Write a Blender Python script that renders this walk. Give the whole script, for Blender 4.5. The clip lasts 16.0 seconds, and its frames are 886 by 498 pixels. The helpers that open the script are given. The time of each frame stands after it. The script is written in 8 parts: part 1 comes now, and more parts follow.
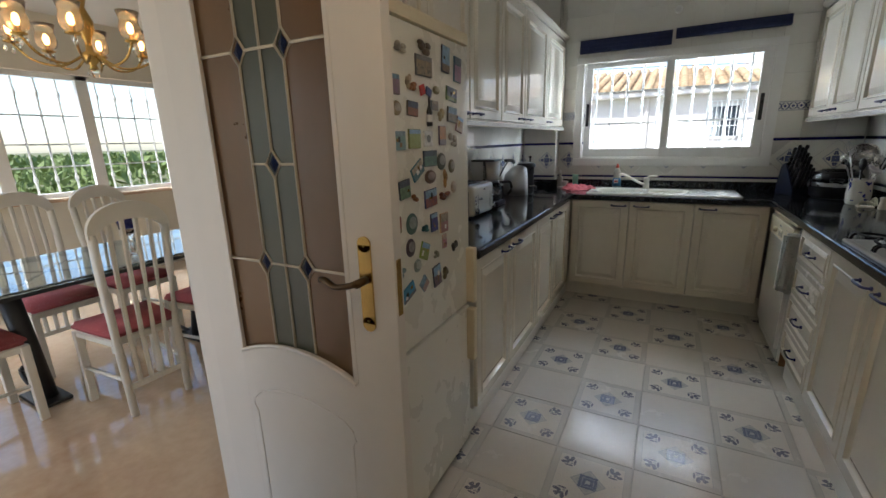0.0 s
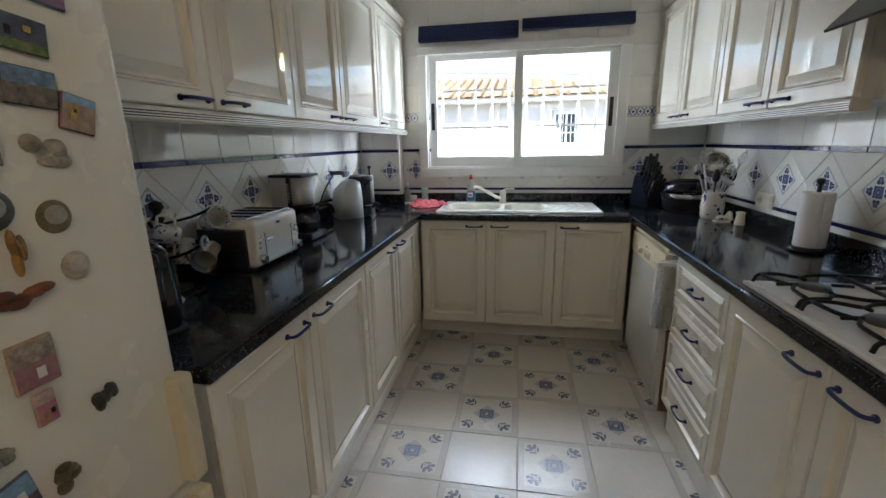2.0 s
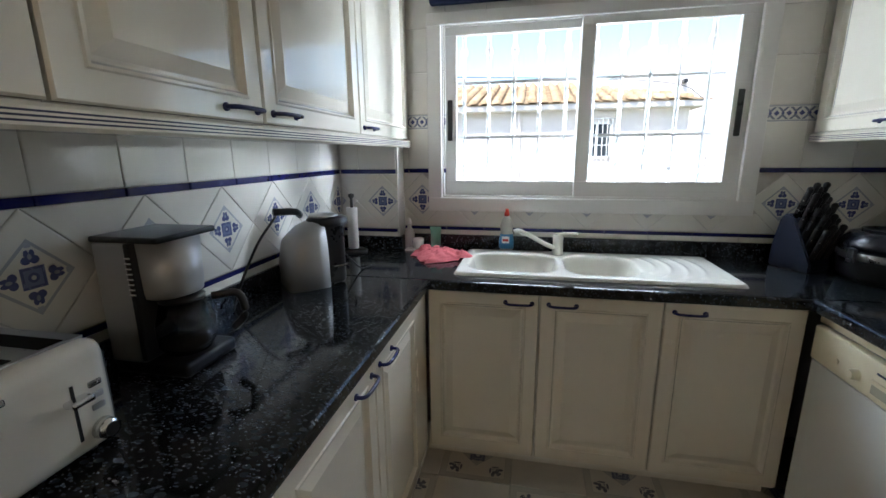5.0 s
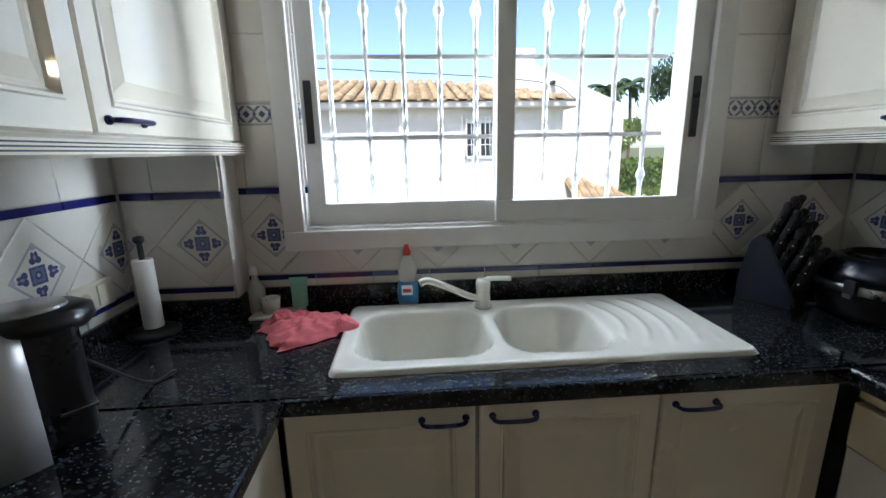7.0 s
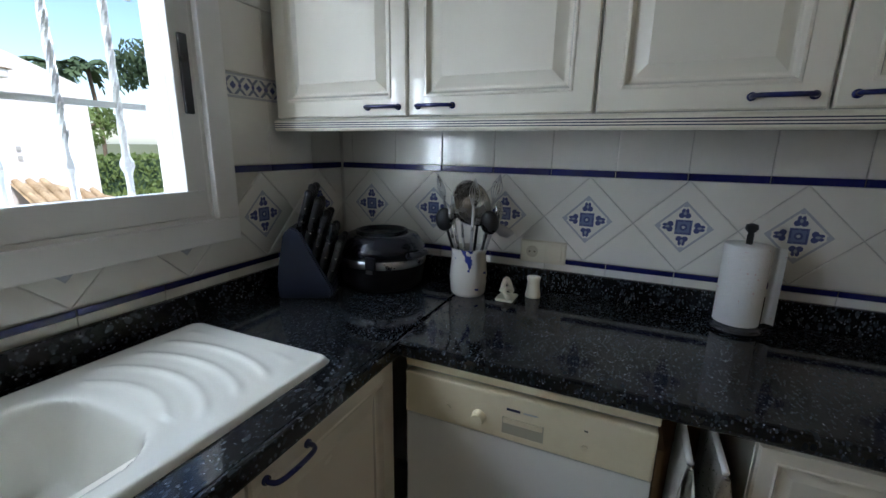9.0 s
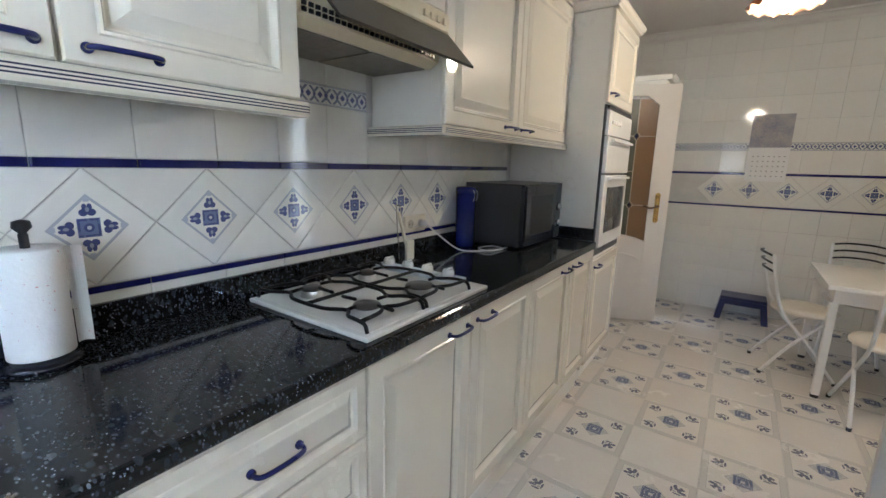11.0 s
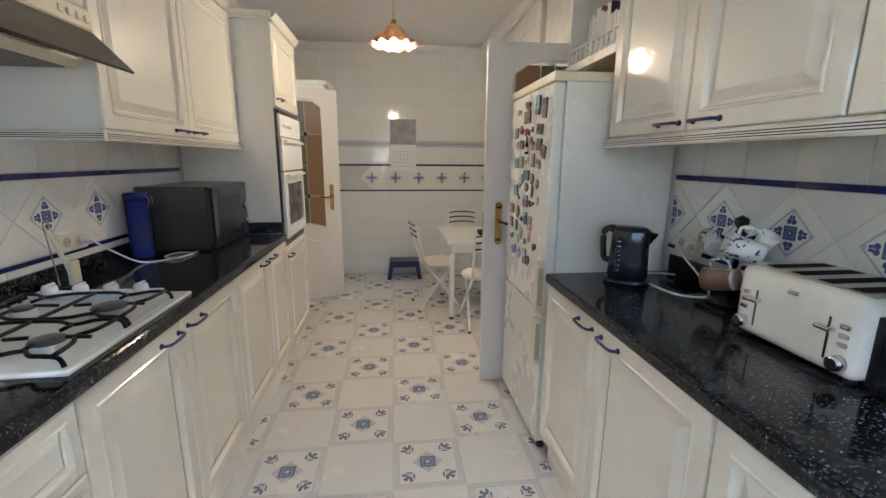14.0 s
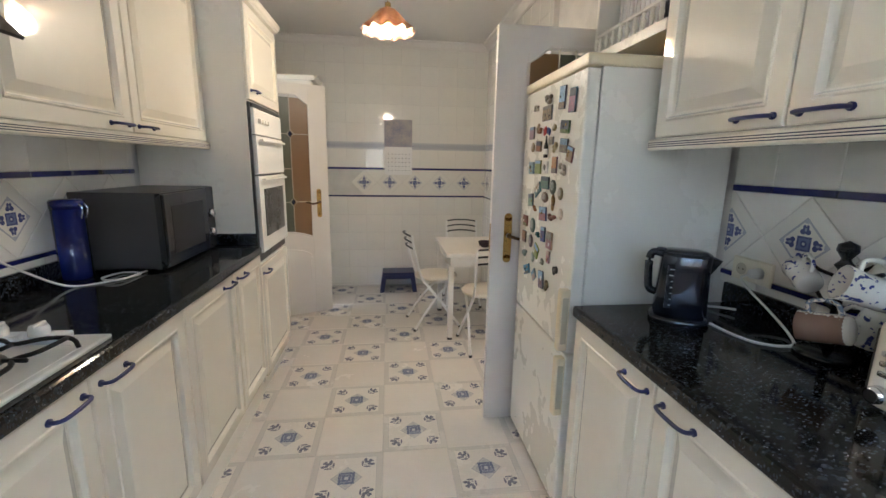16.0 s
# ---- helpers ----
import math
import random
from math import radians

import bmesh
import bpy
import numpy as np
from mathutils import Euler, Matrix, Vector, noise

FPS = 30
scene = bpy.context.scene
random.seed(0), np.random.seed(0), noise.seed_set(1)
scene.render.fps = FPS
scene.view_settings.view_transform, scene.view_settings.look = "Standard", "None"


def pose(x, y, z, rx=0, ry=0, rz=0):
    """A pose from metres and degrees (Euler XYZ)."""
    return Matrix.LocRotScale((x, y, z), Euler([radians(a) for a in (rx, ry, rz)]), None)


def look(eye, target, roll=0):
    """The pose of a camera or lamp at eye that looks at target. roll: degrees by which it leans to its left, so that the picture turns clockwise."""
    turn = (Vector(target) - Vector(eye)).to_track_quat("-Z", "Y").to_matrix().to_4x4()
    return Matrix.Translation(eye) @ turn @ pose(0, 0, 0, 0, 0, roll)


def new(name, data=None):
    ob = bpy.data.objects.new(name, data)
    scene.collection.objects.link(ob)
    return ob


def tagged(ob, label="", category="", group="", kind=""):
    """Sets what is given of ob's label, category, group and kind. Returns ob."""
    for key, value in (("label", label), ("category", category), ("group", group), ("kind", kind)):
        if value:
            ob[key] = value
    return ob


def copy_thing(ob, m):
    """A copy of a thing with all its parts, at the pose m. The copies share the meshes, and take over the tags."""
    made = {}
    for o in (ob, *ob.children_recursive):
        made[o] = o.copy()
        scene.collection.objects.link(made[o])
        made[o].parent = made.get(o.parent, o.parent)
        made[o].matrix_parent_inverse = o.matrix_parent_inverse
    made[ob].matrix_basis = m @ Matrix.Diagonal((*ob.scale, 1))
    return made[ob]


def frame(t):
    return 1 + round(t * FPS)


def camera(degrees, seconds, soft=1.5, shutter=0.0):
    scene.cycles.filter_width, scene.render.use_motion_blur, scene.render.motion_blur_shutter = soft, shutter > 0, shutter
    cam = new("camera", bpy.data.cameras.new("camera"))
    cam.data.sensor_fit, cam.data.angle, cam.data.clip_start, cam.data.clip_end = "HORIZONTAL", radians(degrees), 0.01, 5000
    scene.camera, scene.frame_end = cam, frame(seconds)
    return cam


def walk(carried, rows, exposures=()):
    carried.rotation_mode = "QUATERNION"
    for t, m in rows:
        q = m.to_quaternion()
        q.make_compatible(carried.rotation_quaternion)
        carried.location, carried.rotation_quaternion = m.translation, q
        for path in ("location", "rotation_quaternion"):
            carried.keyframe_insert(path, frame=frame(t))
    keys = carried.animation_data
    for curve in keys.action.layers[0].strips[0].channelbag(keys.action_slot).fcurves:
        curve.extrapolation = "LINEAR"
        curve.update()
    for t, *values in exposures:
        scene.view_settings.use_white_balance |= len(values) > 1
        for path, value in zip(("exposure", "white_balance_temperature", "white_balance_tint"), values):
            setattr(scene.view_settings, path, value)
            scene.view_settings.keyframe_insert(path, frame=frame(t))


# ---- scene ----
cam = camera(93.1, 16.0)
PATH = [
    (0, (0.01, -3.556, 1.414), (-0.901, -1.846, 0.919), -1.5),
    (0.5, (0.02, -3.346, 1.409), (-0.805, -1.596, 0.903), -1.5),
    (1, (0.047, -3.099, 1.423), (-0.662, -1.301, 0.911), -0.7),
    (1.5, (0.013, -2.856, 1.413), (-0.487, -0.987, 0.906), -0.2),
    (2, (-0.024, -2.644, 1.421), (-0.373, -0.736, 0.931), -1.1),
    (2.5, (-0.008, -2.453, 1.405), (-0.327, -0.537, 0.926), -1.4),
    (3, (0.026, -2.213, 1.425), (-0.272, -0.294, 0.947), -1.0),
    (3.5, (-0.029, -2.007, 1.42), (-0.316, -0.085, 0.946), -0.4),
    (4, (-0.141, -1.805, 1.444), (-0.444, 0.118, 0.988), -0.1),
    (4.2, (-0.163, -1.741, 1.448), (-0.571, 0.165, 0.998), -0.5),
    (6.3, (-0.465, -0.97, 1.474), (-0.602, 0.98, 1.049), -1.7),
    (6.5, (-0.455, -0.897, 1.502), (-0.483, 1.047, 1.035), -1.4),
    (7, (-0.375, -0.721, 1.487), (-0.236, 1.222, 1.033), -1.1),
    (7.5, (-0.286, -0.599, 1.476), (0.167, 1.297, 1.028), 0.1),
    (8, (-0.233, -0.478, 1.466), (0.728, 1.22, 1.027), -0.2),
    (8.5, (-0.23, -0.388, 1.472), (1.212, 0.919, 1.009), -0.1),
    (9, (-0.185, -0.375, 1.439), (1.59, 0.421, 0.973), 0.9),
    (9.5, (-0.078, -0.407, 1.406), (1.871, -0.314, 0.966), 1.2),
    (10, (0.016, -0.465, 1.369), (1.878, -1.087, 0.988), 0.9),
    (10.2, (0.033, -0.496, 1.366), (1.788, -1.378, 0.991), 1.1),
    (12.3, (-0.086, -0.4, 1.411), (0.145, -2.339, 0.977), 1.1),
    (12.5, (-0.114, -0.381, 1.412), (0.061, -2.324, 0.974), 1.0),
    (13, (-0.129, -0.321, 1.429), (-0.109, -2.272, 0.99), 0.9),
    (13.5, (-0.063, -0.258, 1.433), (-0.215, -2.205, 1.001), 0.6),
    (14, (-0.021, -0.203, 1.436), (-0.253, -2.145, 1.019), 0.4),
    (14.5, (0.005, -0.197, 1.442), (-0.245, -2.142, 1.048), 0.4),
    (15, (0.023, -0.258, 1.43), (-0.236, -2.203, 1.043), 0.6),
    (15.5, (-0.005, -0.417, 1.42), (-0.266, -2.36, 1.022), 0.7),
    (16, (-0.039, -0.58, 1.432), (-0.295, -2.523, 1.034), 1.0),
]
EXPOSURES = [(0, 1.12, 6000, 10), (1, 1.4, 5950, 10), (3, 1.55, 5800, 10), (4, 1.5, 5800, 10), (6.3, 1.05, 5900, 10), (7, 0.8, 5900, 10), (7.6, 0.5, 5950, 10), (8.5, 0.4, 5900, 10), (9.5, 1.5, 5450, 10), (10.2, 2.4, 5300, 10), (12.3, 2.6, 5600, 10), (16, 2.75, 5600, 10)]
walk(cam, [(t, look(eye, target, roll)) for t, eye, target, roll in PATH], EXPOSURES)

# ---- light ----
world = bpy.data.worlds.new("sky_world")
scene.world = world
world.use_nodes = True
wn, wl = world.node_tree.nodes, world.node_tree.links
sky = wn.new("ShaderNodeTexSky")
sky.sky_type = "NISHITA"
sky.sun_disc = False
sky.sun_elevation, sky.sun_rotation = radians(52), radians(205)
wl.new(sky.outputs[0], wn["Background"].inputs[0])
wn["Background"].inputs[1].default_value = 0.15
sun = new("sun", bpy.data.lights.new("sun", "SUN"))
sun.data.energy, sun.data.angle, sun.data.color = 3.4, radians(0.5), (1.0, 0.95, 0.87)
sun.matrix_world = look((-3.0, -7.0, 9.5), (0, 0, 0))

# added out-of-view fill lamps in place of skylight: above and beside the sink window's opening, at the dining room's
# window and the made-up terrace and hall openings
for nm, at, to, sx, sy, en, colr in (("sky_window_west", (-1.20, 1.28, 1.52), (0.60, 0.30, 1.68), 0.55, 0.95, 17, (0.88, 0.95, 1.0)), ("sky_window_east", (1.36, 1.26, 1.52), (-0.70, 0.20, 1.68), 0.45, 0.95, 126, (0.88, 0.95, 1.0)), ("sky_window_high", (0.05, 1.50, 2.75), (0.0, -0.35, 1.05), 1.7, 0.8, 28, (0.88, 0.95, 1.0)), ("sky_terrace", (-3.55, -5.86, 1.1), (-3.3, -3.0, 1.2), 2.6, 2.1, 10, (0.95, 0.97, 1.0)), ("sky_dining_window", (-6.7, -1.5, 3.3), (-4.2, -2.2, 0.9), 2.4, 0.9, 80, (0.92, 0.96, 1.0)), ("sky_hall", (2.88, -4.6, 1.3), (0.0, -4.3, 1.3), 1.4, 1.0, 8, (0.95, 0.97, 1.0))):
    al = new(nm, bpy.data.lights.new(nm, "AREA"))
    al.data.shape, al.data.size, al.data.size_y, al.data.energy, al.data.color = "RECTANGLE", sx, sy, en, colr
    al.matrix_world = look(at, to)

# plan, in metres
WX, EX, NY, SY, CZ = -1.29, 1.30, 0.77, -5.48, 2.72
CT = 0.95
T = 0.33


# ---- materials ----
class E:
    """Arithmetic on shader sockets."""
    def __init__(s, nt, v):
        s.nt, s.v = nt, v

    def op(s, kind, *o):
        n = s.nt.nodes.new("ShaderNodeMath")
        n.operation = kind
        for i, a in enumerate((s,) + o):
            a = a.v if isinstance(a, E) else a
            if isinstance(a, (int, float)):
                n.inputs[i].default_value = a
            else:
                s.nt.links.new(a, n.inputs[i])
        return E(s.nt, n.outputs[0])

    def __add__(s, o): return s.op("ADD", o)
    def __sub__(s, o): return s.op("SUBTRACT", o)
    def __mul__(s, o): return s.op("MULTIPLY", o)
    def lt(s, o): return s.op("LESS_THAN", o)
    def gt(s, o): return s.op("GREATER_THAN", o)
    def abs(s): return s.op("ABSOLUTE")
    def min(s, o): return s.op("MINIMUM", o)
    def max(s, o): return s.op("MAXIMUM", o)


def mat(name, color, rough=0.5, metal=0.0, var=0.06, scale=6.0, bump=0.0, bscale=60.0, coat=0.0, trans=0.0, spec=0.5, rvar=0.08, alpha=1.0, emit=None, power=0.0, tint=None):
    """A painted or plain surface with variation at two scales."""
    m = bpy.data.materials.new(name)
    m.use_nodes = True
    nt = m.node_tree
    b = nt.nodes["Principled BSDF"]
    b.inputs["Metallic"].default_value = metal
    b.inputs["Coat Weight"].default_value = coat
    b.inputs["Coat Roughness"].default_value = 0.04
    b.inputs["Transmission Weight"].default_value = trans
    b.inputs["Specular IOR Level"].default_value = spec
    if emit:
        b.inputs["Emission Color"].default_value = (*emit, 1)
        b.inputs["Emission Strength"].default_value = power
    co = nt.nodes.new("ShaderNodeTexCoord")
    oi = nt.nodes.new("ShaderNodeObjectInfo")
    n1, n2 = nt.nodes.new("ShaderNodeTexNoise"), nt.nodes.new("ShaderNodeTexNoise")
    n1.inputs["Scale"].default_value, n1.inputs["Detail"].default_value = scale, 4
    n2.inputs["Scale"].default_value, n2.inputs["Detail"].default_value = scale * 9, 3
    for n in (n1, n2):
        nt.links.new(co.outputs["Object"], n.inputs["Vector"])
    f = (E(nt, n1.outputs[0]) - 0.5) * 1.4 + (E(nt, n2.outputs[0]) - 0.5) * 0.6 + (E(nt, oi.outputs["Random"]) - 0.5) * 0.5
    mixn = nt.nodes.new("ShaderNodeMix")
    mixn.data_type = "RGBA"
    t2 = tint or tuple(c * 0.8 for c in color)
    mixn.inputs[6].default_value = tuple(min(1, c * (1 + var)) for c in color) + (1,)
    mixn.inputs[7].default_value = tuple(a + (b2 - a) * min(1, var * 4) for a, b2 in zip(color, t2)) + (1,)
    nt.links.new((f + 0.5).v, mixn.inputs[0])
    nt.links.new(mixn.outputs[2], b.inputs["Base Color"])
    nt.links.new((f * rvar + rough).v, b.inputs["Roughness"])
    if bump:
        n3 = nt.nodes.new("ShaderNodeTexNoise")
        n3.inputs["Scale"].default_value, n3.inputs["Detail"].default_value = bscale, 3
        nt.links.new(co.outputs["Object"], n3.inputs["Vector"])
        bn = nt.nodes.new("ShaderNodeBump")
        bn.inputs["Strength"].default_value, bn.inputs["Distance"].default_value = bump, 0.004
        nt.links.new(n3.outputs[0], bn.inputs["Height"])
        nt.links.new(bn.outputs[0], b.inputs["Normal"])
    return m


def layered(m, layers):
    """Prints on a surface: (mask, colour) pairs, each laid over what is below; masks are built by functions of |x|, |y|."""
    nt = m.node_tree
    b = nt.nodes["Principled BSDF"]
    src = b.inputs["Base Color"].links[0].from_socket
    co = nt.nodes.new("ShaderNodeTexCoord")
    sep = nt.nodes.new("ShaderNodeSeparateXYZ")
    nt.links.new(co.outputs["Object"], sep.inputs[0])
    X, Y = E(nt, sep.outputs[0]), E(nt, sep.outputs[1])
    wob = nt.nodes.new("ShaderNodeTexNoise")
    wob.inputs["Scale"].default_value = 140
    nt.links.new(co.outputs["Object"], wob.inputs["Vector"])
    W = (E(nt, wob.outputs[0]) - 0.5)
    for fn, color in layers:
        mk = fn(X, Y, W)
        mx = nt.nodes.new("ShaderNodeMix")
        mx.data_type = "RGBA"
        nt.links.new(mk.v, mx.inputs[0])
        nt.links.new(src, mx.inputs[6])
        mx.inputs[7].default_value = (*color, 1)
        src = mx.outputs[2]
    nt.links.new(src, b.inputs["Base Color"])
    return m


LACQ = mat("cream_lacquer", (0.80, 0.75, 0.64), 0.34, var=0.03, scale=2.5, spec=0.3, coat=1.0, bump=0.015, bscale=14, rvar=0.05)
LACQB = mat("cream_paint_base", (0.80, 0.745, 0.63), 0.24, var=0.04, scale=2.5, coat=0.5, bump=0.015, bscale=14)
CARC = mat("cabinet_side", (0.80, 0.77, 0.69), 0.3, var=0.03, scale=2)
TILE = mat("wall_tile_glaze", (0.78, 0.76, 0.70), 0.1, var=0.04, scale=3, coat=0.4, bump=0.12, bscale=11, rvar=0.05)
GROUT = mat("grout", (0.58, 0.56, 0.52), 0.85, var=0.15, scale=9, bump=0.2)
PAINT = mat("wall_paint", (0.78, 0.74, 0.66), 0.8, var=0.05, scale=1.2, bump=0.1, bscale=120)
CEIL = mat("ceiling_paint", (0.72, 0.69, 0.64), 0.85, var=0.04, scale=1.0, bump=0.08, bscale=150)
FTILE = mat("floor_tile_plain", (0.71, 0.67, 0.605), 0.22, var=0.05, scale=4, coat=0.15, bump=0.05, bscale=18, rvar=0.12)
COBALT = mat("cobalt_glaze", (0.012, 0.014, 0.11), 0.12, var=0.25, scale=20, coat=0.5)
WHITE = mat("white_aluminium", (0.78, 0.77, 0.74), 0.35, var=0.03, scale=3)
DOORP = mat("door_paint", (0.76, 0.72, 0.67), 0.38, var=0.04, scale=2, bump=0.03, bscale=40)
NAVY = mat("navy_enamel", (0.01, 0.014, 0.10), 0.28, var=0.15, coat=0.3)
BLACK = mat("black_plastic", (0.012, 0.012, 0.014), 0.3, var=0.2)
DNAVY = mat("near_black_plastic", (0.010, 0.012, 0.020), 0.22, var=0.15, coat=0.3)
BLACKM = mat("black_cast_iron", (0.009, 0.009, 0.010), 0.5, spec=0.2, var=0.2, bump=0.1, bscale=200)
STEEL = mat("brushed_steel", (0.52, 0.52, 0.52), 0.28, metal=1.0, var=0.06, scale=20)
CHROME = mat("chrome", (0.75, 0.75, 0.75), 0.1, metal=1.0, var=0.02)
BRASS = mat("brass", (0.62, 0.42, 0.14), 0.25, metal=1.0, var=0.12, scale=12, tint=(0.3, 0.18, 0.06))
BRONZE = mat("dark_bronze", (0.10, 0.065, 0.035), 0.35, metal=0.8, var=0.2, scale=20)
ENAMEL = mat("white_enamel", (0.82, 0.81, 0.77), 0.12, var=0.02, coat=0.4)
FRID = mat("fridge_enamel", (0.78, 0.77, 0.70), 0.28, var=0.03, scale=1.5, coat=0.2, bump=0.03, bscale=90)
YPLAST = mat("aged_cream_plastic", (0.72, 0.65, 0.47), 0.4, var=0.08, scale=4, tint=(0.6, 0.45, 0.25))
SINKC = mat("ceramic_sink", (0.80, 0.79, 0.72), 0.14, var=0.03, scale=3, coat=0.4)
GLASS = mat("clear_glass", (1, 1, 1), 0.0, trans=1.0, var=0.0, rvar=0.0)
WINGL = mat("window_glass", (1, 1, 1), 0.0, trans=1.0, var=0.0, rvar=0.0)
WINGL.node_tree.nodes["Principled BSDF"].inputs["IOR"].default_value = 1.02
LINE = mat("blue_line_paint", (0.02, 0.022, 0.06), 0.4, var=0.2)
PAPER = mat("paper_towel", (0.80, 0.79, 0.77), 0.9, var=0.05, bump=0.25, bscale=120)

# granite: dark base with blue-grey crystals
GRAN = mat("dark_granite", (0.009, 0.010, 0.012), 0.09, var=0.3, scale=14, spec=0.42, rvar=0.03)
nt = GRAN.node_tree
gb = nt.nodes["Principled BSDF"]
base_src = gb.inputs["Base Color"].links[0].from_socket
gco = nt.nodes.new("ShaderNodeTexCoord")
for sc, lim, colr, stretch in ((46, 0.34, (0.030, 0.036, 0.040), 1.6), (95, 0.25, (0.056, 0.066, 0.078), 1.9), (150, 0.09, (0.085, 0.10, 0.12), 1.5), (230, 0.03, (0.25, 0.27, 0.30), 1.3)):
    mp = nt.nodes.new("ShaderNodeMapping")
    mp.inputs["Scale"].default_value = (1, stretch, 1)
    mp.inputs["Rotation"].default_value = (0.2, 0.3, sc)
    nt.links.new(gco.outputs["Object"], mp.inputs[0])
    vo = nt.nodes.new("ShaderNodeTexVoronoi")
    vo.inputs["Scale"].default_value = sc
    nt.links.new(mp.outputs[0], vo.inputs["Vector"])
    sepc = nt.nodes.new("ShaderNodeSeparateColor")
    nt.links.new(vo.outputs["Color"], sepc.inputs[0])
    mk = E(nt, sepc.outputs[0]).lt(lim) * E(nt, vo.outputs["Distance"]).lt(0.42)
    mx = nt.nodes.new("ShaderNodeMix")
    mx.data_type = "RGBA"
    nt.links.new(mk.v, mx.inputs[0])
    nt.links.new(base_src, mx.inputs[6])
    mx.inputs[7].default_value = (*colr, 1)
    base_src = mx.outputs[2]
nt.links.new(base_src, gb.inputs["Base Color"])

# printed tiles
BLUE1, BLUE2, GREYB = (0.085, 0.10, 0.24), (0.16, 0.19, 0.34), (0.44, 0.46, 0.50)


def ring(a, lo, hi):
    return a.gt(lo) * a.lt(hi)


def blob(x, y, cx, cy, rx, ry):
    u, v = (x - cx) * (1 / rx), (y - cy) * (1 / ry)
    return (u * u + v * v).lt(1.0)


def wall_motif():
    m = mat("wall_tile_motif", (0.78, 0.76, 0.70), 0.1, var=0.04, scale=3, coat=0.4, bump=0.05, bscale=11)
    d = lambda X, Y, W: X.abs() + Y.abs()
    hi = lambda X, Y: X.abs().max(Y.abs())
    lo = lambda X, Y: X.abs().min(Y.abs())
    return layered(m, [
        (lambda X, Y, W: ring(d(X, Y, W), 0.0725, 0.0815), GREYB),
        (lambda X, Y, W: ring(hi(X, Y), 0.063, 0.074) * lo(X, Y).lt(0.006), (0.45, 0.47, 0.54)),
        (lambda X, Y, W: hi(X, Y).lt(0.023), BLUE2),
        (lambda X, Y, W: ring(hi(X, Y), 0.017, 0.0215) * (W.gt(-0.08)), BLUE1),
        (lambda X, Y, W: (X * X + Y * Y).lt(0.00011) , BLUE1),
        (lambda X, Y, W: (X * X + Y * Y).lt(0.000022), (0.5, 0.5, 0.55)),
        (lambda X, Y, W: blob(hi(X, Y), lo(X, Y), 0.037, 0.008, 0.0085, 0.009), BLUE1),
        (lambda X, Y, W: blob(hi(X, Y), lo(X, Y), 0.050, 0.005, 0.0085, 0.005), BLUE1),
        (lambda X, Y, W: blob(hi(X, Y), lo(X, Y), 0.044, 0.0, 0.006, 0.004), (0.3, 0.32, 0.4)),
    ])


def floor_motif():
    m = mat("floor_tile_motif", (0.71, 0.675, 0.61), 0.24, var=0.05, scale=4, coat=0.15, bump=0.05, bscale=18, rvar=0.12)
    hi = lambda X, Y: X.abs().max(Y.abs())
    lo = lambda X, Y: X.abs().min(Y.abs())
    d = lambda X, Y: X.abs() + Y.abs()
    leafc, greyc, ctr = (0.17, 0.17, 0.22), (0.40, 0.40, 0.41), (0.16, 0.18, 0.27)
    return layered(m, [
        (lambda X, Y, W: hi(X, Y).gt(0.137), (0.60, 0.575, 0.525)),
        (lambda X, Y, W: ring(hi(X, Y), 0.1355, 0.1375), (0.46, 0.45, 0.43)),
        (lambda X, Y, W: d(X, Y).lt(0.074), (0.46, 0.46, 0.46)),
        (lambda X, Y, W: ring(d(X, Y), 0.058, 0.064), (0.58, 0.56, 0.53)),
        (lambda X, Y, W: (hi(X, Y) + W * 0.010).lt(0.037), ctr),
        (lambda X, Y, W: ring(hi(X, Y) + W * 0.02, 0.021, 0.025), (0.36, 0.37, 0.43)),
        (lambda X, Y, W: hi(X, Y).lt(0.009), (0.52, 0.52, 0.55)),
        (lambda X, Y, W: blob(hi(X, Y), lo(X, Y), 0.116, 0.083, 0.013, 0.0085), leafc),
        (lambda X, Y, W: blob(hi(X, Y), lo(X, Y), 0.101, 0.090, 0.008, 0.012), leafc),
        (lambda X, Y, W: blob(hi(X, Y), lo(X, Y), 0.109, 0.107, 0.012, 0.008), leafc),
        (lambda X, Y, W: blob(hi(X, Y), lo(X, Y), 0.092, 0.069, 0.018, 0.005), leafc),
        (lambda X, Y, W: blob(hi(X, Y), lo(X, Y), 0.083, 0.081, 0.006, 0.005), greyc),
        (lambda X, Y, W: W.gt(0.15) * hi(X, Y).lt(0.130), (0.60, 0.58, 0.54)),
    ])


def border_motif():
    m = mat("border_tile_motif", (0.72, 0.71, 0.68), 0.14, var=0.04, scale=3, coat=0.3)
    def cell(X):
        return (X + 10.0).op("MODULO", 0.05) - 0.025
    return layered(m, [
        (lambda X, Y, W: Y.abs().gt(0.029), GREYB),
        (lambda X, Y, W: ring(cell(X).abs() + Y.abs(), 0.0, 0.012), BLUE1),
        (lambda X, Y, W: (cell(X).abs() + Y.abs()).gt(0.027) * Y.abs().lt(0.026) * (cell(X).abs() + Y.abs()).lt(0.039), (0.20, 0.22, 0.30)),
        (lambda X, Y, W: blob(cell(X).abs(), Y.abs(), 0.025, 0.0, 0.006, 0.006), BLUE1),
    ])


WMOT, FMOT, BMOT = wall_motif(), floor_motif(), border_motif()


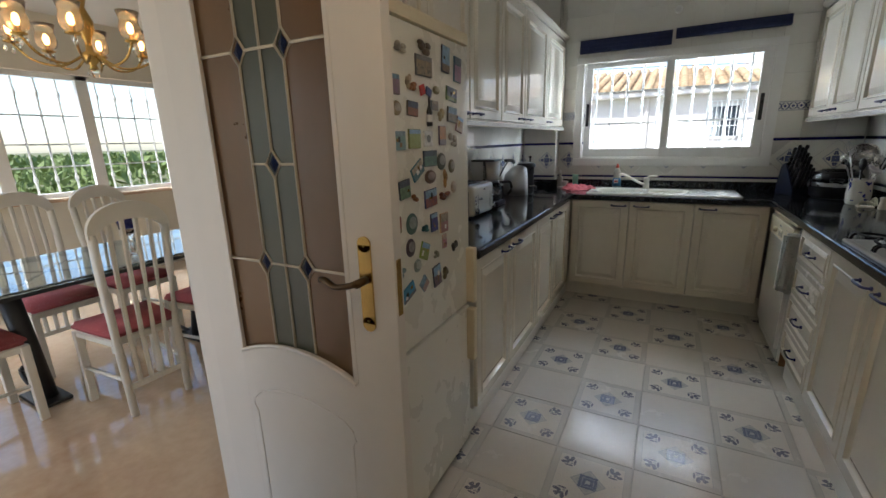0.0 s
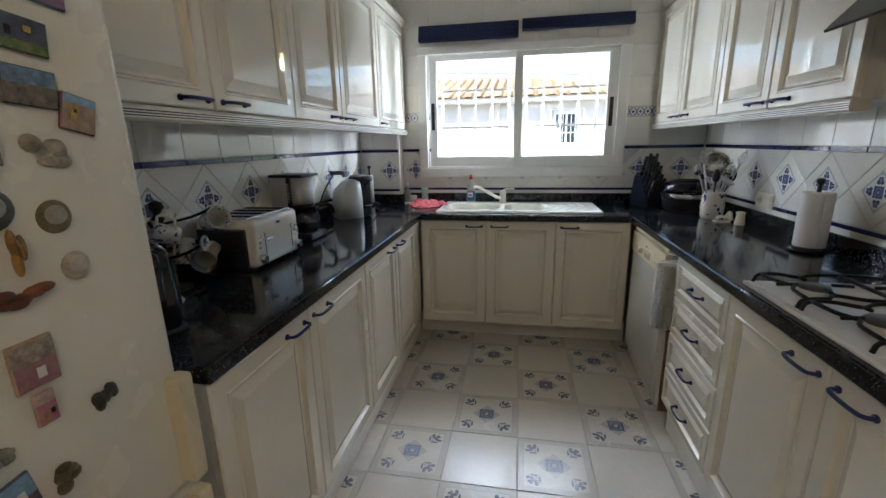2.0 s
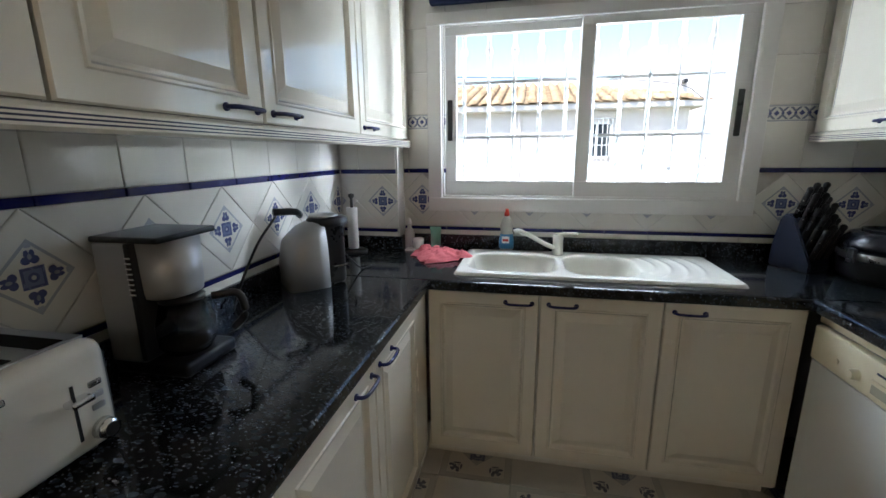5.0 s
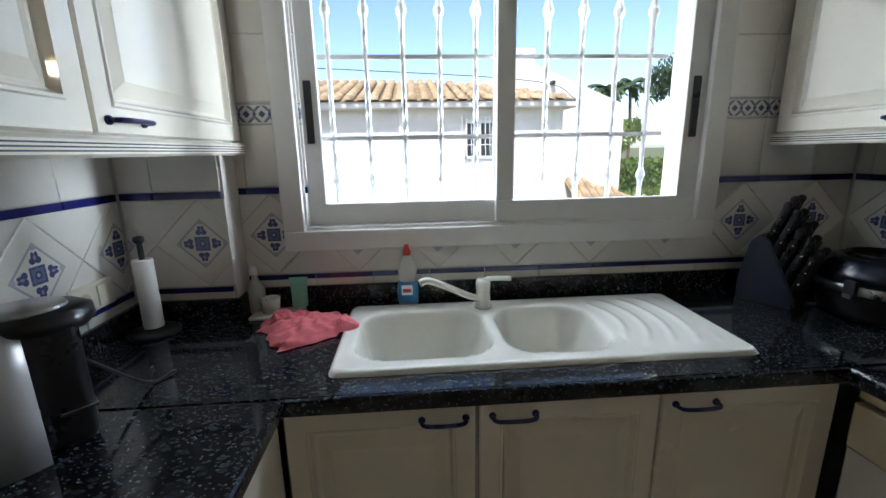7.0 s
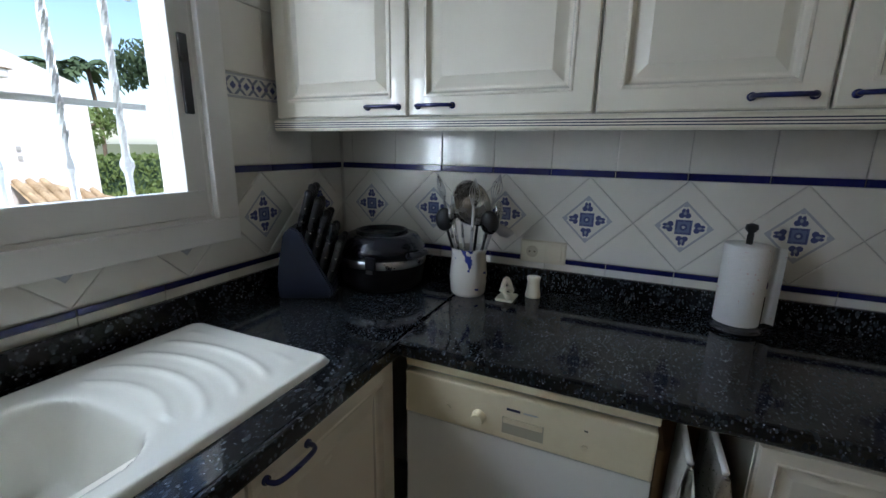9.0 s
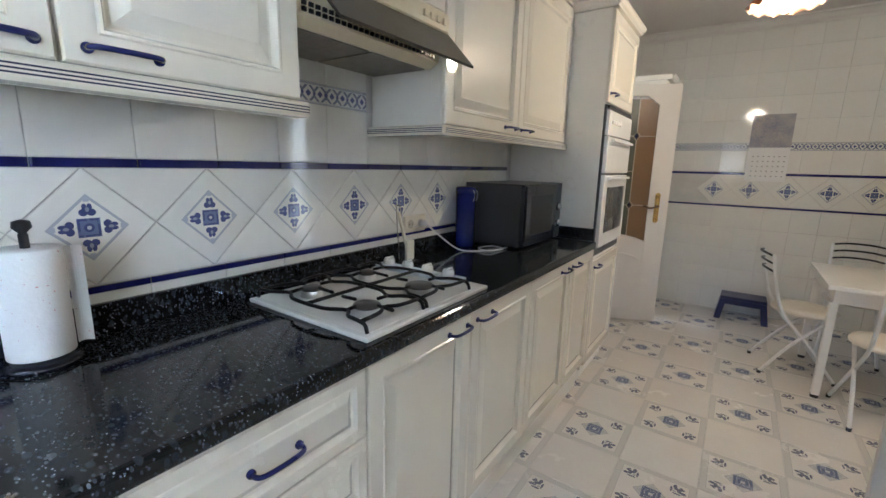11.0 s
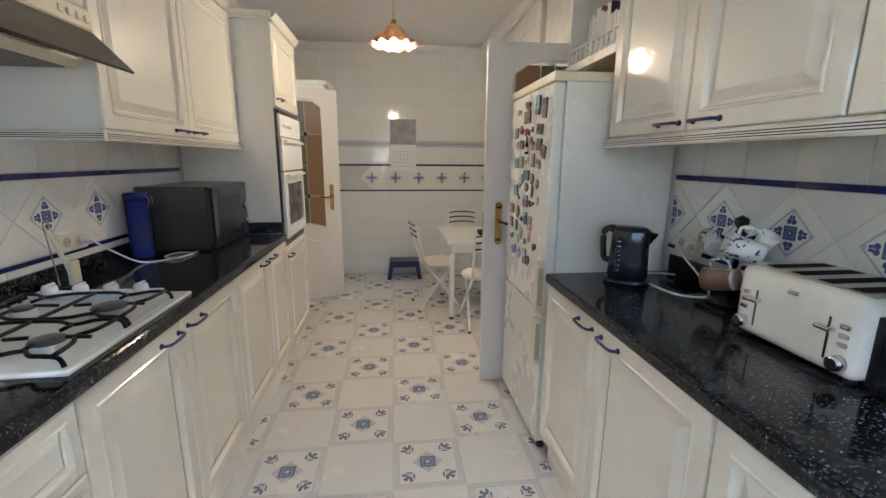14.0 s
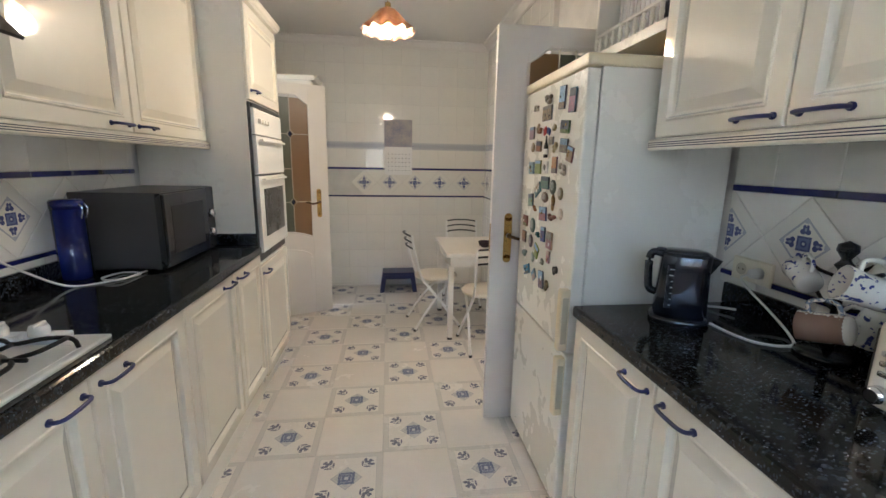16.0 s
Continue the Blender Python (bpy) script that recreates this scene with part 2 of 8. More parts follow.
# ---- mesh helpers ----
def link(name, bm, material, smooth=False):
    me = bpy.data.meshes.new(name)
    bm.normal_update()
    bm.to_mesh(me)
    bm.free()
    for m in (material if isinstance(material, (list, tuple)) else [material]):
        me.materials.append(m)
    if smooth:
        for p in me.polygons:
            p.use_smooth = True
    return new(name, me)


def part(name, bm, material, parent, label="", smooth=False):
    """One mesh under a thing; the mesh is given in world coordinates."""
    at = parent.matrix_world.translation.copy() if parent.parent is None else parent.parent.matrix_world.translation + parent.location
    if parent.parent is None:
        at = parent.location.copy()
    bmesh.ops.translate(bm, verts=bm.verts, vec=-at)
    ob = link(name, bm, material, smooth)
    ob.parent = parent
    return tagged(ob, label)


def thing(name, x, y, z, label, category, group="", kind=""):
    ob = new(name)
    ob.location = (x, y, z)
    ob.empty_display_size = 0.05
    return tagged(ob, label, category, group, kind)


def structure(name, bm, material, label, smooth=False):
    return tagged(link(name, bm, material, smooth), label, kind="structure")


def box(bm, x0, x1, y0, y1, z0, z1, bevel=0.0, seg=2):
    x0, x1 = min(x0, x1), max(x0, x1)
    y0, y1 = min(y0, y1), max(y0, y1)
    z0, z1 = min(z0, z1), max(z0, z1)
    r = bmesh.ops.create_cube(bm, size=1, matrix=Matrix.Translation(((x0 + x1) / 2, (y0 + y1) / 2, (z0 + z1) / 2)) @ Matrix.Diagonal((x1 - x0, y1 - y0, z1 - z0, 1)))
    if bevel:
        vs = r["verts"]
        es = list({e for v in vs for e in v.link_edges})
        bmesh.ops.bevel(bm, geom=es, offset=bevel, segments=seg, affect="EDGES", profile=0.6)
    return bm


def boxed(*a, **k):
    return box(bmesh.new(), *a, **k)


def cyl(bm, p0, p1, r0, r1=None, seg=20, cap=True):
    r1 = r0 if r1 is None else r1
    p0, p1 = Vector(p0), Vector(p1)
    d = p1 - p0
    q = d.to_track_quat("Z", "Y").to_matrix().to_4x4()
    bmesh.ops.create_cone(bm, cap_ends=cap, segments=seg, radius1=r0, radius2=r1, depth=d.length, matrix=Matrix.Translation((p0 + p1) / 2) @ q)
    return bm


def ball(bm, c, r, seg=14, sx=1, sy=1, sz=1):
    bmesh.ops.create_uvsphere(bm, u_segments=seg, v_segments=max(6, seg * 2 // 3), radius=r, matrix=Matrix.Translation(c) @ Matrix.Diagonal((sx, sy, sz, 1)))
    return bm


def lathe(bm, cx, cy, prof, seg=28, sx=1.0, sy=1.0):
    """Turned shape about a vertical axis; prof: (radius, z)."""
    rows = []
    for r, z in prof:
        rows.append([bm.verts.new((cx + sx * r * math.cos(2 * math.pi * i / seg), cy + sy * r * math.sin(2 * math.pi * i / seg), z)) for i in range(seg)])
    for a, b in zip(rows, rows[1:]):
        for i in range(seg):
            bm.faces.new((a[i], a[(i + 1) % seg], b[(i + 1) % seg], b[i]))
    for row, flip in ((rows[0], True), (rows[-1], False)):
        if (row[0].co - row[seg // 2].co).length > 1e-4:
            bm.faces.new(row[::-1] if flip else row)
    bmesh.ops.recalc_face_normals(bm, faces=bm.faces)
    return bm


def tube(bm, pts, r, seg=8, closed=False):
    """A rod bent through points."""
    pts = [Vector(p) for p in pts]
    rings = []
    n = len(pts)
    up = Vector((0, 0, 1))
    for i, p in enumerate(pts):
        a, b = pts[i - 1] if i or closed else p, pts[(i + 1) % n] if i < n - 1 or closed else p
        d = (b - a).normalized()
        s = d.cross(up)
        if s.length < 0.05:
            s = d.cross(Vector((1, 0, 0)))
        s.normalize()
        u = s.cross(d).normalized()
        rings.append([bm.verts.new(p + r * (math.cos(2 * math.pi * k / seg) * s + math.sin(2 * math.pi * k / seg) * u)) for k in range(seg)])
    for a, b in list(zip(rings, rings[1:])) + ([(rings[-1], rings[0])] if closed else []):
        for k in range(seg):
            bm.faces.new((a[k], a[(k + 1) % seg], b[(k + 1) % seg], b[k]))
    if not closed:
        bm.faces.new(rings[0][::-1])
        bm.faces.new(rings[-1])
    bmesh.ops.recalc_face_normals(bm, faces=bm.faces)
    return bm


def curve_pts(pts, n=6):
    """Catmull-Rom through points."""
    pts = [Vector(p) for p in pts]
    ext = [pts[0] * 2 - pts[1]] + pts + [pts[-1] * 2 - pts[-2]]
    out = []
    for i in range(1, len(ext) - 2):
        p0, p1, p2, p3 = ext[i - 1:i + 3]
        for k in range(n):
            t = k / n
            out.append(0.5 * ((2 * p1) + (p2 - p0) * t + (2 * p0 - 5 * p1 + 4 * p2 - p3) * t * t + (3 * p1 - p0 - 3 * p2 + p3) * t ** 3))
    return out + [pts[-1]]


def panel(bm, m, w, h, steps, back=0.0):
    """A board in the plane u, v of m with nested rectangles; steps: (inset, height)."""
    rings = []
    for ins, z in [(0, back)] + list(steps):
        rings.append([bm.verts.new(m @ Vector(p)) for p in ((ins, ins, z), (w - ins, ins, z), (w - ins, h - ins, z), (ins, h - ins, z))])
    for a, b in zip(rings, rings[1:]):
        for i in range(4):
            bm.faces.new((a[i], a[(i + 1) % 4], b[(i + 1) % 4], b[i]))
    bm.faces.new(rings[-1])
    bm.faces.new(rings[0][::-1])
    bmesh.ops.recalc_face_normals(bm, faces=bm.faces)
    return bm


DOOR = ((0.0, 0.014), (0.004, 0.019), (0.050, 0.019), (0.053, 0.0225), (0.058, 0.0225), (0.064, 0.010), (0.068, 0.006), (0.074, 0.006), (0.100, 0.0175), (0.103, 0.019))
FLAT = ((0.0, 0.014), (0.004, 0.018), (0.045, 0.018), (0.050, 0.015), (0.056, 0.0145), (0.062, 0.017), (0.085, 0.0185))
DRAW = ((0.0, 0.014), (0.004, 0.019), (0.030, 0.019), (0.033, 0.022), (0.038, 0.010), (0.043, 0.008), (0.060, 0.018))


def face_w(x, y, z):
    """Plane on a run against the east wall: u to the south, v up, out to the west."""
    return Matrix(((0, 0, -1, x), (-1, 0, 0, y), (0, 1, 0, z), (0, 0, 0, 1)))


def face_e(x, y, z):
    """Plane on the west run: u to the north, out to the east."""
    return Matrix(((0, 0, 1, x), (1, 0, 0, y), (0, 1, 0, z), (0, 0, 0, 1)))


def face_s(x, y, z):
    """Plane on the sink run: u to the east, out to the south."""
    return Matrix(((1, 0, 0, x), (0, 0, -1, y), (0, 1, 0, z), (0, 0, 0, 1)))


def handle(parent, m, u, v, length=0.105, mtl=None):
    """A bowed enamel pull on a door plane."""
    h = length / 2
    pts = curve_pts([(u - h, v, 0.017), (u - h, v, 0.035), (u - h + 0.012, v, 0.046), (u, v, 0.049), (u + h - 0.012, v, 0.046), (u + h, v, 0.035), (u + h, v, 0.017)], 4)
    bm = bmesh.new()
    tube(bm, [m @ p for p in pts], 0.0052, 8)
    for s in (-h, h):
        cyl(bm, m @ Vector((u + s, v, 0.016)), m @ Vector((u + s, v, 0.024)), 0.009, seg=12)
    return part("handle", bm, mtl or NAVY, parent, "dark blue enamelled pull handle", True)


# ---- structure ----
def wall(name, label, *boxes, material=None):
    bm = bmesh.new()
    for b in boxes:
        box(bm, *b)
    return structure(name, bm, material or GROUT, label)


# north wall with the sink window opening
WX0, WX1, WZ0, WZ1 = -0.76, 0.675, 1.215, 2.10
wall_north = wall("wall_north", "tiled kitchen wall with window opening above the sink",
     (WX - 0.2, WX0, NY, NY + 0.22, -0.1, CZ), (WX1, EX + 0.2, NY, NY + 0.22, -0.1, CZ), (WX0, WX1, NY, NY + 0.22, -0.1, WZ0), (WX0, WX1, NY, NY + 0.22, WZ1, CZ))
wall_east = wall("wall_east", "tiled kitchen wall behind hob with doorway to hall",
     (EX, EX + 0.15, SY - 0.15, NY, -0.1, 0.0), (EX, EX + 0.15, -4.30, NY, 0, CZ), (EX, EX + 0.15, SY - 0.15, -5.12, 0, CZ), (EX, EX + 0.15, -5.12, -4.30, 2.06, CZ))
wall_west = wall("wall_west", "tiled kitchen wall with doorway to dining room",
     (WX - 0.15, WX, -2.70, NY, -0.1, CZ), (WX - 0.15, -1.16, SY - 0.15, -3.56, -0.1, CZ), (WX - 0.15, -1.20, -3.56, -2.72, 2.09, CZ))
wall_south = wall("wall_south", "white tiled breakfast end wall", (WX - 0.15, EX + 0.15, SY - 0.15, SY, -0.1, CZ))
structure("ceiling", boxed(WX - 0.15, EX + 0.15, SY - 0.15, NY + 0.22, CZ, CZ + 0.15), CEIL, "plain off-white plastered kitchen ceiling")
floor = structure("floor", boxed(WX - 0.15, EX + 0.15, SY - 0.15, NY + 0.2, -0.12, -0.0025), GROUT, "kitchen floor of white and blue patterned tiles")
wall("pier", "tiled corner pier beside the sink window", (WX, -0.965, 0.655, NY, 0.9, CZ))

# cornice round the ceiling
prof = [(0, 0), (0.008, 0), (0.012, 0.02), (0.03, 0.035), (0.05, 0.06), (0.07, 0.066), (0.075, 0.08), (0, 0.08)]


def cornice(name, a, b, inward):
    bm = bmesh.new()
    a, b, n = Vector(a), Vector(b), Vector(inward)
    ra = [[bm.verts.new(p + n * d + Vector((0, 0, CZ - 0.08 + h))) for d, h in prof] for p in (a, b)]
    for i in range(len(prof)):
        j = (i + 1) % len(prof)
        bm.faces.new((ra[0][i], ra[0][j], ra[1][j], ra[1][i]))
    bm.faces.new(ra[0])
    bm.faces.new(ra[1][::-1])
    bmesh.ops.recalc_face_normals(bm, faces=bm.faces)
    return structure(name, bm, CEIL, "white moulded plaster ceiling cornice")


cornice("trim_north", (WX, NY - 0.011, 0), (EX, NY - 0.011, 0), (0, -1, 0))
cornice("trim_south", (-1.16, SY + 0.011, 0), (EX, SY + 0.011, 0), (0, 1, 0))
cornice("trim_east", (EX - 0.011, NY, 0), (EX - 0.011, SY, 0), (-1, 0, 0))
cornice("trim_west", (-1.15, SY, 0), (-1.15, -2.62, 0), (1, 0, 0))


# ---- base cabinets ----
BX = 0.715   # carcass front
PLH = 0.15   # plinth height
DB, DT = 0.165, 0.903


def base_unit(name, mf, w, doors, label, body, hpos="", drawers=0, gap=0.003, group="base cabinets"):
    """A base cabinet: carcass box body, and doors or drawers in the plane mf."""
    cx, cy = (body[0] + body[1]) / 2, (body[2] + body[3]) / 2
    u = thing(name, cx, cy, 0.0, label, "cabinet", group)
    part("body", boxed(*body, PLH, DT + 0.008), CARC, u)
    if drawers:
        hh = (DT - DB) / drawers
        for i in range(drawers):
            m = mf @ Matrix.Translation((gap, DB + i * hh + gap, 0))
            bm = panel(bmesh.new(), m, w - 2 * gap, hh - 2 * gap, DRAW)
            d = part("drawer_front", bm, LACQB, u, "cream drawer front with raised panel")
            handle_on(d, m, (w - 2 * gap) / 2, (hh - 2 * gap) / 2)
        return u
    n = len(doors)
    x = 0.0
    for i, dw in enumerate(doors):
        m = mf @ Matrix.Translation((x + gap, DB, 0))
        bm = panel(bmesh.new(), m, dw - 2 * gap, DT - DB, DOOR)
        d = part("door", bm, LACQB, u, "cream raised-panel cabinet door")
        if hpos and hpos[i] != "-":
            uu = {"l": 0.085, "r": dw - 0.085, "c": dw / 2}[hpos[i]]
            handle_on(d, m, uu, DT - DB - 0.036)
        x += dw
    return u


def handle_on(door, m, u, v):
    """A pull as a piece of its door."""
    p = door.parent
    h = handle(p, m, u, v)
    h.parent = door
    return h


# west run
for y0, ws, hp in ((-1.92, (0.46, 0.53), "rl"), (-0.93, (0.47, 0.46), "rl")):
    base_unit("base_cabinet", face_e(-BX, y0, 0), sum(ws), ws, "cream two-door base cabinet with raised panels under granite worktop", (WX + 0.02, -BX, y0 + 0.001, y0 + sum(ws) - 0.001), hp)
f = thing("corner_filler", -0.72, 0.08, 0, "cream corner panel between base cabinet runs", "cabinet", "base cabinets")
part("filler_panel", boxed(WX + 0.02, -BX - 0.002, 0.003, 0.17, PLH, DT), CARC, f)
part("filler_panel", boxed(-BX - 0.002, -BX + 0.012, 0.003, 0.155, DB, DT, bevel=0.002), LACQB, f)
# sink run
for x0, w, hp in ((-0.695, 0.459, "r"), (-0.236, 0.458, "l"), (0.222, 0.473, "l")):
    base_unit("sink_cabinet", face_s(x0, 0.178, 0), w, (w,), "cream sink base cabinet door with dark pull", (x0 + 0.001, x0 + w - 0.001, 0.178, 0.36), hp)
# east run
base_unit("drawer_unit", face_w(BX, -0.645, 0), 0.50, (), "cream four-drawer cabinet with dark blue pulls", (BX, EX - 0.02, -1.144, -0.646), drawers=4)
base_unit("base_cabinet", face_w(BX, -1.145, 0), 0.975, (0.485, 0.49), "cream two-door base cabinet under the gas hob", (BX, EX - 0.02, -2.119, -1.146), "rl")
base_unit("base_cabinet", face_w(BX, -2.12, 0), 0.94, (0.51, 0.43), "cream two-door base cabinet beside the oven tower", (BX, EX - 0.02, -3.059, -2.121), "rl")

# plinths
for nm, b in (("plinth_west", (-0.76, -0.745, -1.92, 0.335)), ("plinth_north", (-0.745, 0.745, 0.335, 0.35)), ("plinth_east", (0.735, 0.75, -3.05, -0.645))):
    structure(nm, boxed(*b, 0.0, PLH), CARC, "cream plinth board under base cabinets")

# granite worktop: U shape with upstand
wt = thing("worktop", 0, 0, CT, "polished dark speckled granite worktop in a U shape", "worktop")
ov = 0.025
SKX0, SKX1, SKY0, SKY1 = -0.565, 0.20, 0.26, 0.63   # cut-out for the basins


def slab(x0, x1, y0, y1, bev=0.012):
    return boxed(x0, x1, y0, y1, CT - 0.042, CT, bevel=bev, seg=3)


FE = 0.682
part("slab", slab(WX + 0.001, -FE, -1.925, 0.148), GRAN, wt, "polished granite slab")
part("slab", slab(FE, EX - 0.001, -3.05, 0.148), GRAN, wt, "polished granite slab")
for b in ((WX + 0.001, SKX0, 0.152, NY - 0.001), (SKX1, EX - 0.001, 0.152, NY - 0.001), (SKX0, SKX1, 0.152, SKY0), (SKX0, SKX1, SKY1, NY - 0.001)):
    part("slab", boxed(*b, CT - 0.042, CT - 0.0005), GRAN, wt)
part("edge_strip", boxed(-FE - 0.01, FE + 0.01, 0.136, 0.153, CT - 0.042, CT - 0.0003, bevel=0.007), GRAN, wt, "rounded granite front edge")
UPT = 1.025
for b in ((WX + 0.012, WX + 0.030, -1.925, 0.64), (WX + 0.012, -0.945, 0.637, 0.655), (-0.963, -0.945, 0.655, NY - 0.014), (-0.945, EX - 0.03, NY - 0.030, NY - 0.012), (EX - 0.030, EX - 0.012, -3.05, NY - 0.03), (0.70, EX - 0.03, -3.059, -3.042)):
    part("upstand", boxed(*b, CT, UPT, bevel=0.003), GRAN, wt, "granite upstand strip")


# ---- wall cabinets ----
UX, UB, UT = 0.945, 1.524, 2.265


def upper_unit(mf, doors, body, hp, label, name="wall_cabinet"):
    cx, cy = (body[0] + body[1]) / 2, (body[2] + body[3]) / 2
    u = thing(name, cx, cy, UB, label, "cabinet", "wall cabinets")
    part("body", boxed(*body, UB - 0.002, UT + 0.01), CARC, u)
    x = 0.0
    for i, dw in enumerate(doors):
        m = mf @ Matrix.Translation((x + 0.003, UB + 0.004, 0))
        d = part("door", panel(bmesh.new(), m, dw - 0.006, UT - UB, DOOR), LACQ, u, "glossy cream raised-panel door")
        if hp[i] != "-":
            handle_on(d, m, 0.085 if hp[i] == "l" else dw - 0.085, 0.026)
        x += dw
    return u


def light_rail(bm, p, q, n):
    """Pelmet strip under wall cabinets from p to q, outward n."""
    p, q, n = Vector(p), Vector(q), Vector(n)
    prof2 = [(-0.02, 0.0), (0.026, 0.0), (0.032, 0.006), (0.032, 0.030), (0.026, 0.036), (-0.02, 0.036)]
    ra = [[bm.verts.new(a + n * d + Vector((0, 0, h))) for d, h in prof2] for a in (p, q)]
    for i in range(6):
        bm.faces.new((ra[0][i], ra[0][(i + 1) % 6], ra[1][(i + 1) % 6], ra[1][i]))
    bm.faces.new(ra[0])
    bm.faces.new(ra[1][::-1])
    bmesh.ops.recalc_face_normals(bm, faces=bm.faces)


def rail(parent, p, q, n):
    bm = bmesh.new()
    light_rail(bm, p, q, n)
    part("light_rail", bm, LACQ, parent, "cream pelmet strip with fine dark lines")
    for h in (0.0115, 0.018, 0.0245):
        bm = bmesh.new()
        P, Q, N = Vector(p), Vector(q), Vector(n)
        d = (Q - P).normalized()
        a, b = P + N * 0.0315 + Vector((0, 0, h - 0.0014)), Q + N * 0.0325 + Vector((0, 0, h + 0.0014))
        box(bm, a.x, b.x, a.y, b.y, a.z, b.z)
        part("dark_line", bm, LINE, parent)


def crown(parent, p, q, n):
    bm = bmesh.new()
    p, q, n = Vector(p), Vector(q), Vector(n)
    pr = [(-0.02, 0.0), (0.022, 0.0), (0.026, 0.01), (0.036, 0.016), (0.046, 0.03), (0.048, 0.04), (-0.02, 0.04)]
    ra = [[bm.verts.new(a + n * d + Vector((0, 0, h))) for d, h in pr] for a in (p, q)]
    k = len(pr)
    for i in range(k):
        bm.faces.new((ra[0][i], ra[0][(i + 1) % k], ra[1][(i + 1) % k], ra[1][i]))
    bm.faces.new(ra[0])
    bm.faces.new(ra[1][::-1])
    bmesh.ops.recalc_face_normals(bm, faces=bm.faces)
    part("crown_moulding", bm, LACQ, parent)


RB = UB - 0.037
# east, north of the hood
ue = [upper_unit(face_w(UX, 0.742, 0), (0.50, 0.51), (UX, EX - 0.012, -0.267, 0.741), "rl", "glossy cream two-door wall cabinet beside the window"),
      upper_unit(face_w(UX, -0.268, 0), (0.445, 0.452), (UX, EX - 0.012, -1.165, -0.269), "rl", "glossy cream two-door wall cabinet beside the cooker hood"),
      upper_unit(face_w(UX, -1.775, 0), (0.61, 0.67), (UX, EX - 0.012, -3.055, -1.776), "rl", "glossy cream two-door wall cabinet beside the oven tower")]
for u, y0, y1 in ((ue[0], -0.267, 0.741), (ue[1], -1.175, -0.267), (ue[2], -3.055, -1.765)):
    rail(u, (UX, y0, RB), (UX, y1, RB), (-1, 0, 0))
    crown(u, (UX, y0, UT + 0.012), (UX, y1, UT + 0.012), (-1, 0, 0))
rail(ue[2], (UX - 0.03, -1.776, RB), (EX - 0.012, -1.776, RB), (0, 1, 0))
# west
uw = [upper_unit(face_e(-UX, -1.938, 0), (0.478, 0.475), (WX + 0.012, -UX, -1.938, -0.986), "rl", "glossy cream two-door wall cabinet above the kettle"),
      upper_unit(face_e(-UX, -0.985, 0), (0.475, 0.60), (WX + 0.012, -UX, -0.984, 0.089), "rl", "glossy cream two-door wall cabinet above the toaster"),
      upper_unit(face_e(-UX, 0.09, 0), (0.65,), (WX + 0.012, -UX, 0.091, 0.65), "l", "glossy cream single-door corner wall cabinet")]
for u, y0, y1 in ((uw[0], -1.944, -0.985), (uw[1], -0.985, 0.09), (uw[2], 0.09, 0.742)):
    rail(u, (-UX, y0, RB), (-UX, y1, RB), (1, 0, 0))
    crown(u, (-UX, y0, UT + 0.012), (-UX, y1, UT + 0.012), (1, 0, 0))

# ---- oven tower ----
tw = thing("oven_tower", 0.98, -3.33, 0, "tall cream oven housing with doors above and below", "cabinet")
TY0, TY1, TT = -3.69, -3.06, 2.25
part("body", boxed(BX + 0.001, EX - 0.012, TY0, TY1, 0.10, TT), CARC, tw)
part("plinth", boxed(BX + 0.03, EX - 0.05, TY0 + 0.02, TY1 - 0.01, 0.0, 0.10), CARC, tw)
m = face_w(BX, TY1 - 0.004, 1.755)
d = part("door", panel(bmesh.new(), m, 0.622, TT - 1.765, DOOR), LACQ, tw, "cream raised-panel upper door")
handle_on(d, m, 0.085, 0.05)
m = face_w(BX, TY1 - 0.004, DB - 0.03)
d = part("door", panel(bmesh.new(), m, 0.622, 0.69, DOOR), LACQB, tw, "cream raised-panel lower door")
handle_on(d, m, 0.085, 0.645)
crown(tw, (BX - 0.01, TY0, TT), (BX - 0.01, TY1 + 0.02, TT), (-1, 0, 0))
crown(tw, (BX - 0.03, TY1, TT), (EX - 0.012, TY1, TT), (0, 1, 0))
ovn = thing("double_oven", 0.66, -3.33, 0.86, "white built-in double oven with dark glass window", "oven")
part("housing", boxed(BX - 0.012, BX + 0.002, TY0 + 0.008, TY1 - 0.008, 0.85, 1.745, bevel=0.003), BLACK, ovn, "black surround")
part("control_panel", boxed(BX - 0.030, BX - 0.012, TY0 + 0.02, TY1 - 0.02, 1.575, 1.715, bevel=0.004), ENAMEL, ovn)
part("vent", boxed(BX - 0.026, BX - 0.012, TY0 + 0.02, TY1 - 0.02, 1.722, 1.740), BLACK, ovn)
part("grill_door", boxed(BX - 0.036, BX - 0.012, TY0 + 0.02, TY1 - 0.02, 1.355, 1.568, bevel=0.006), ENAMEL, ovn)
od = part("oven_door", boxed(BX - 0.036, BX - 0.012, TY0 + 0.02, TY1 - 0.02, 0.905, 1.345, bevel=0.006), ENAMEL, ovn)
part("door_glass", boxed(BX - 0.0395, BX - 0.035, TY0 + 0.10, TY1 - 0.10, 0.99, 1.27, bevel=0.002), BLACK, ovn, "dark oven glass")
for z in (1.325, 1.545):
    bm = bmesh.new()
    box(bm, BX - 0.062, BX - 0.048, TY0 + 0.06, TY1 - 0.06, z - 0.008, z + 0.008, bevel=0.004)
    for yy in (TY0 + 0.08, TY1 - 0.08):
        box(bm, BX - 0.05, BX - 0.034, yy - 0.008, yy + 0.008, z - 0.006, z + 0.006)
    part("door_bar", bm, ENAMEL, ovn)
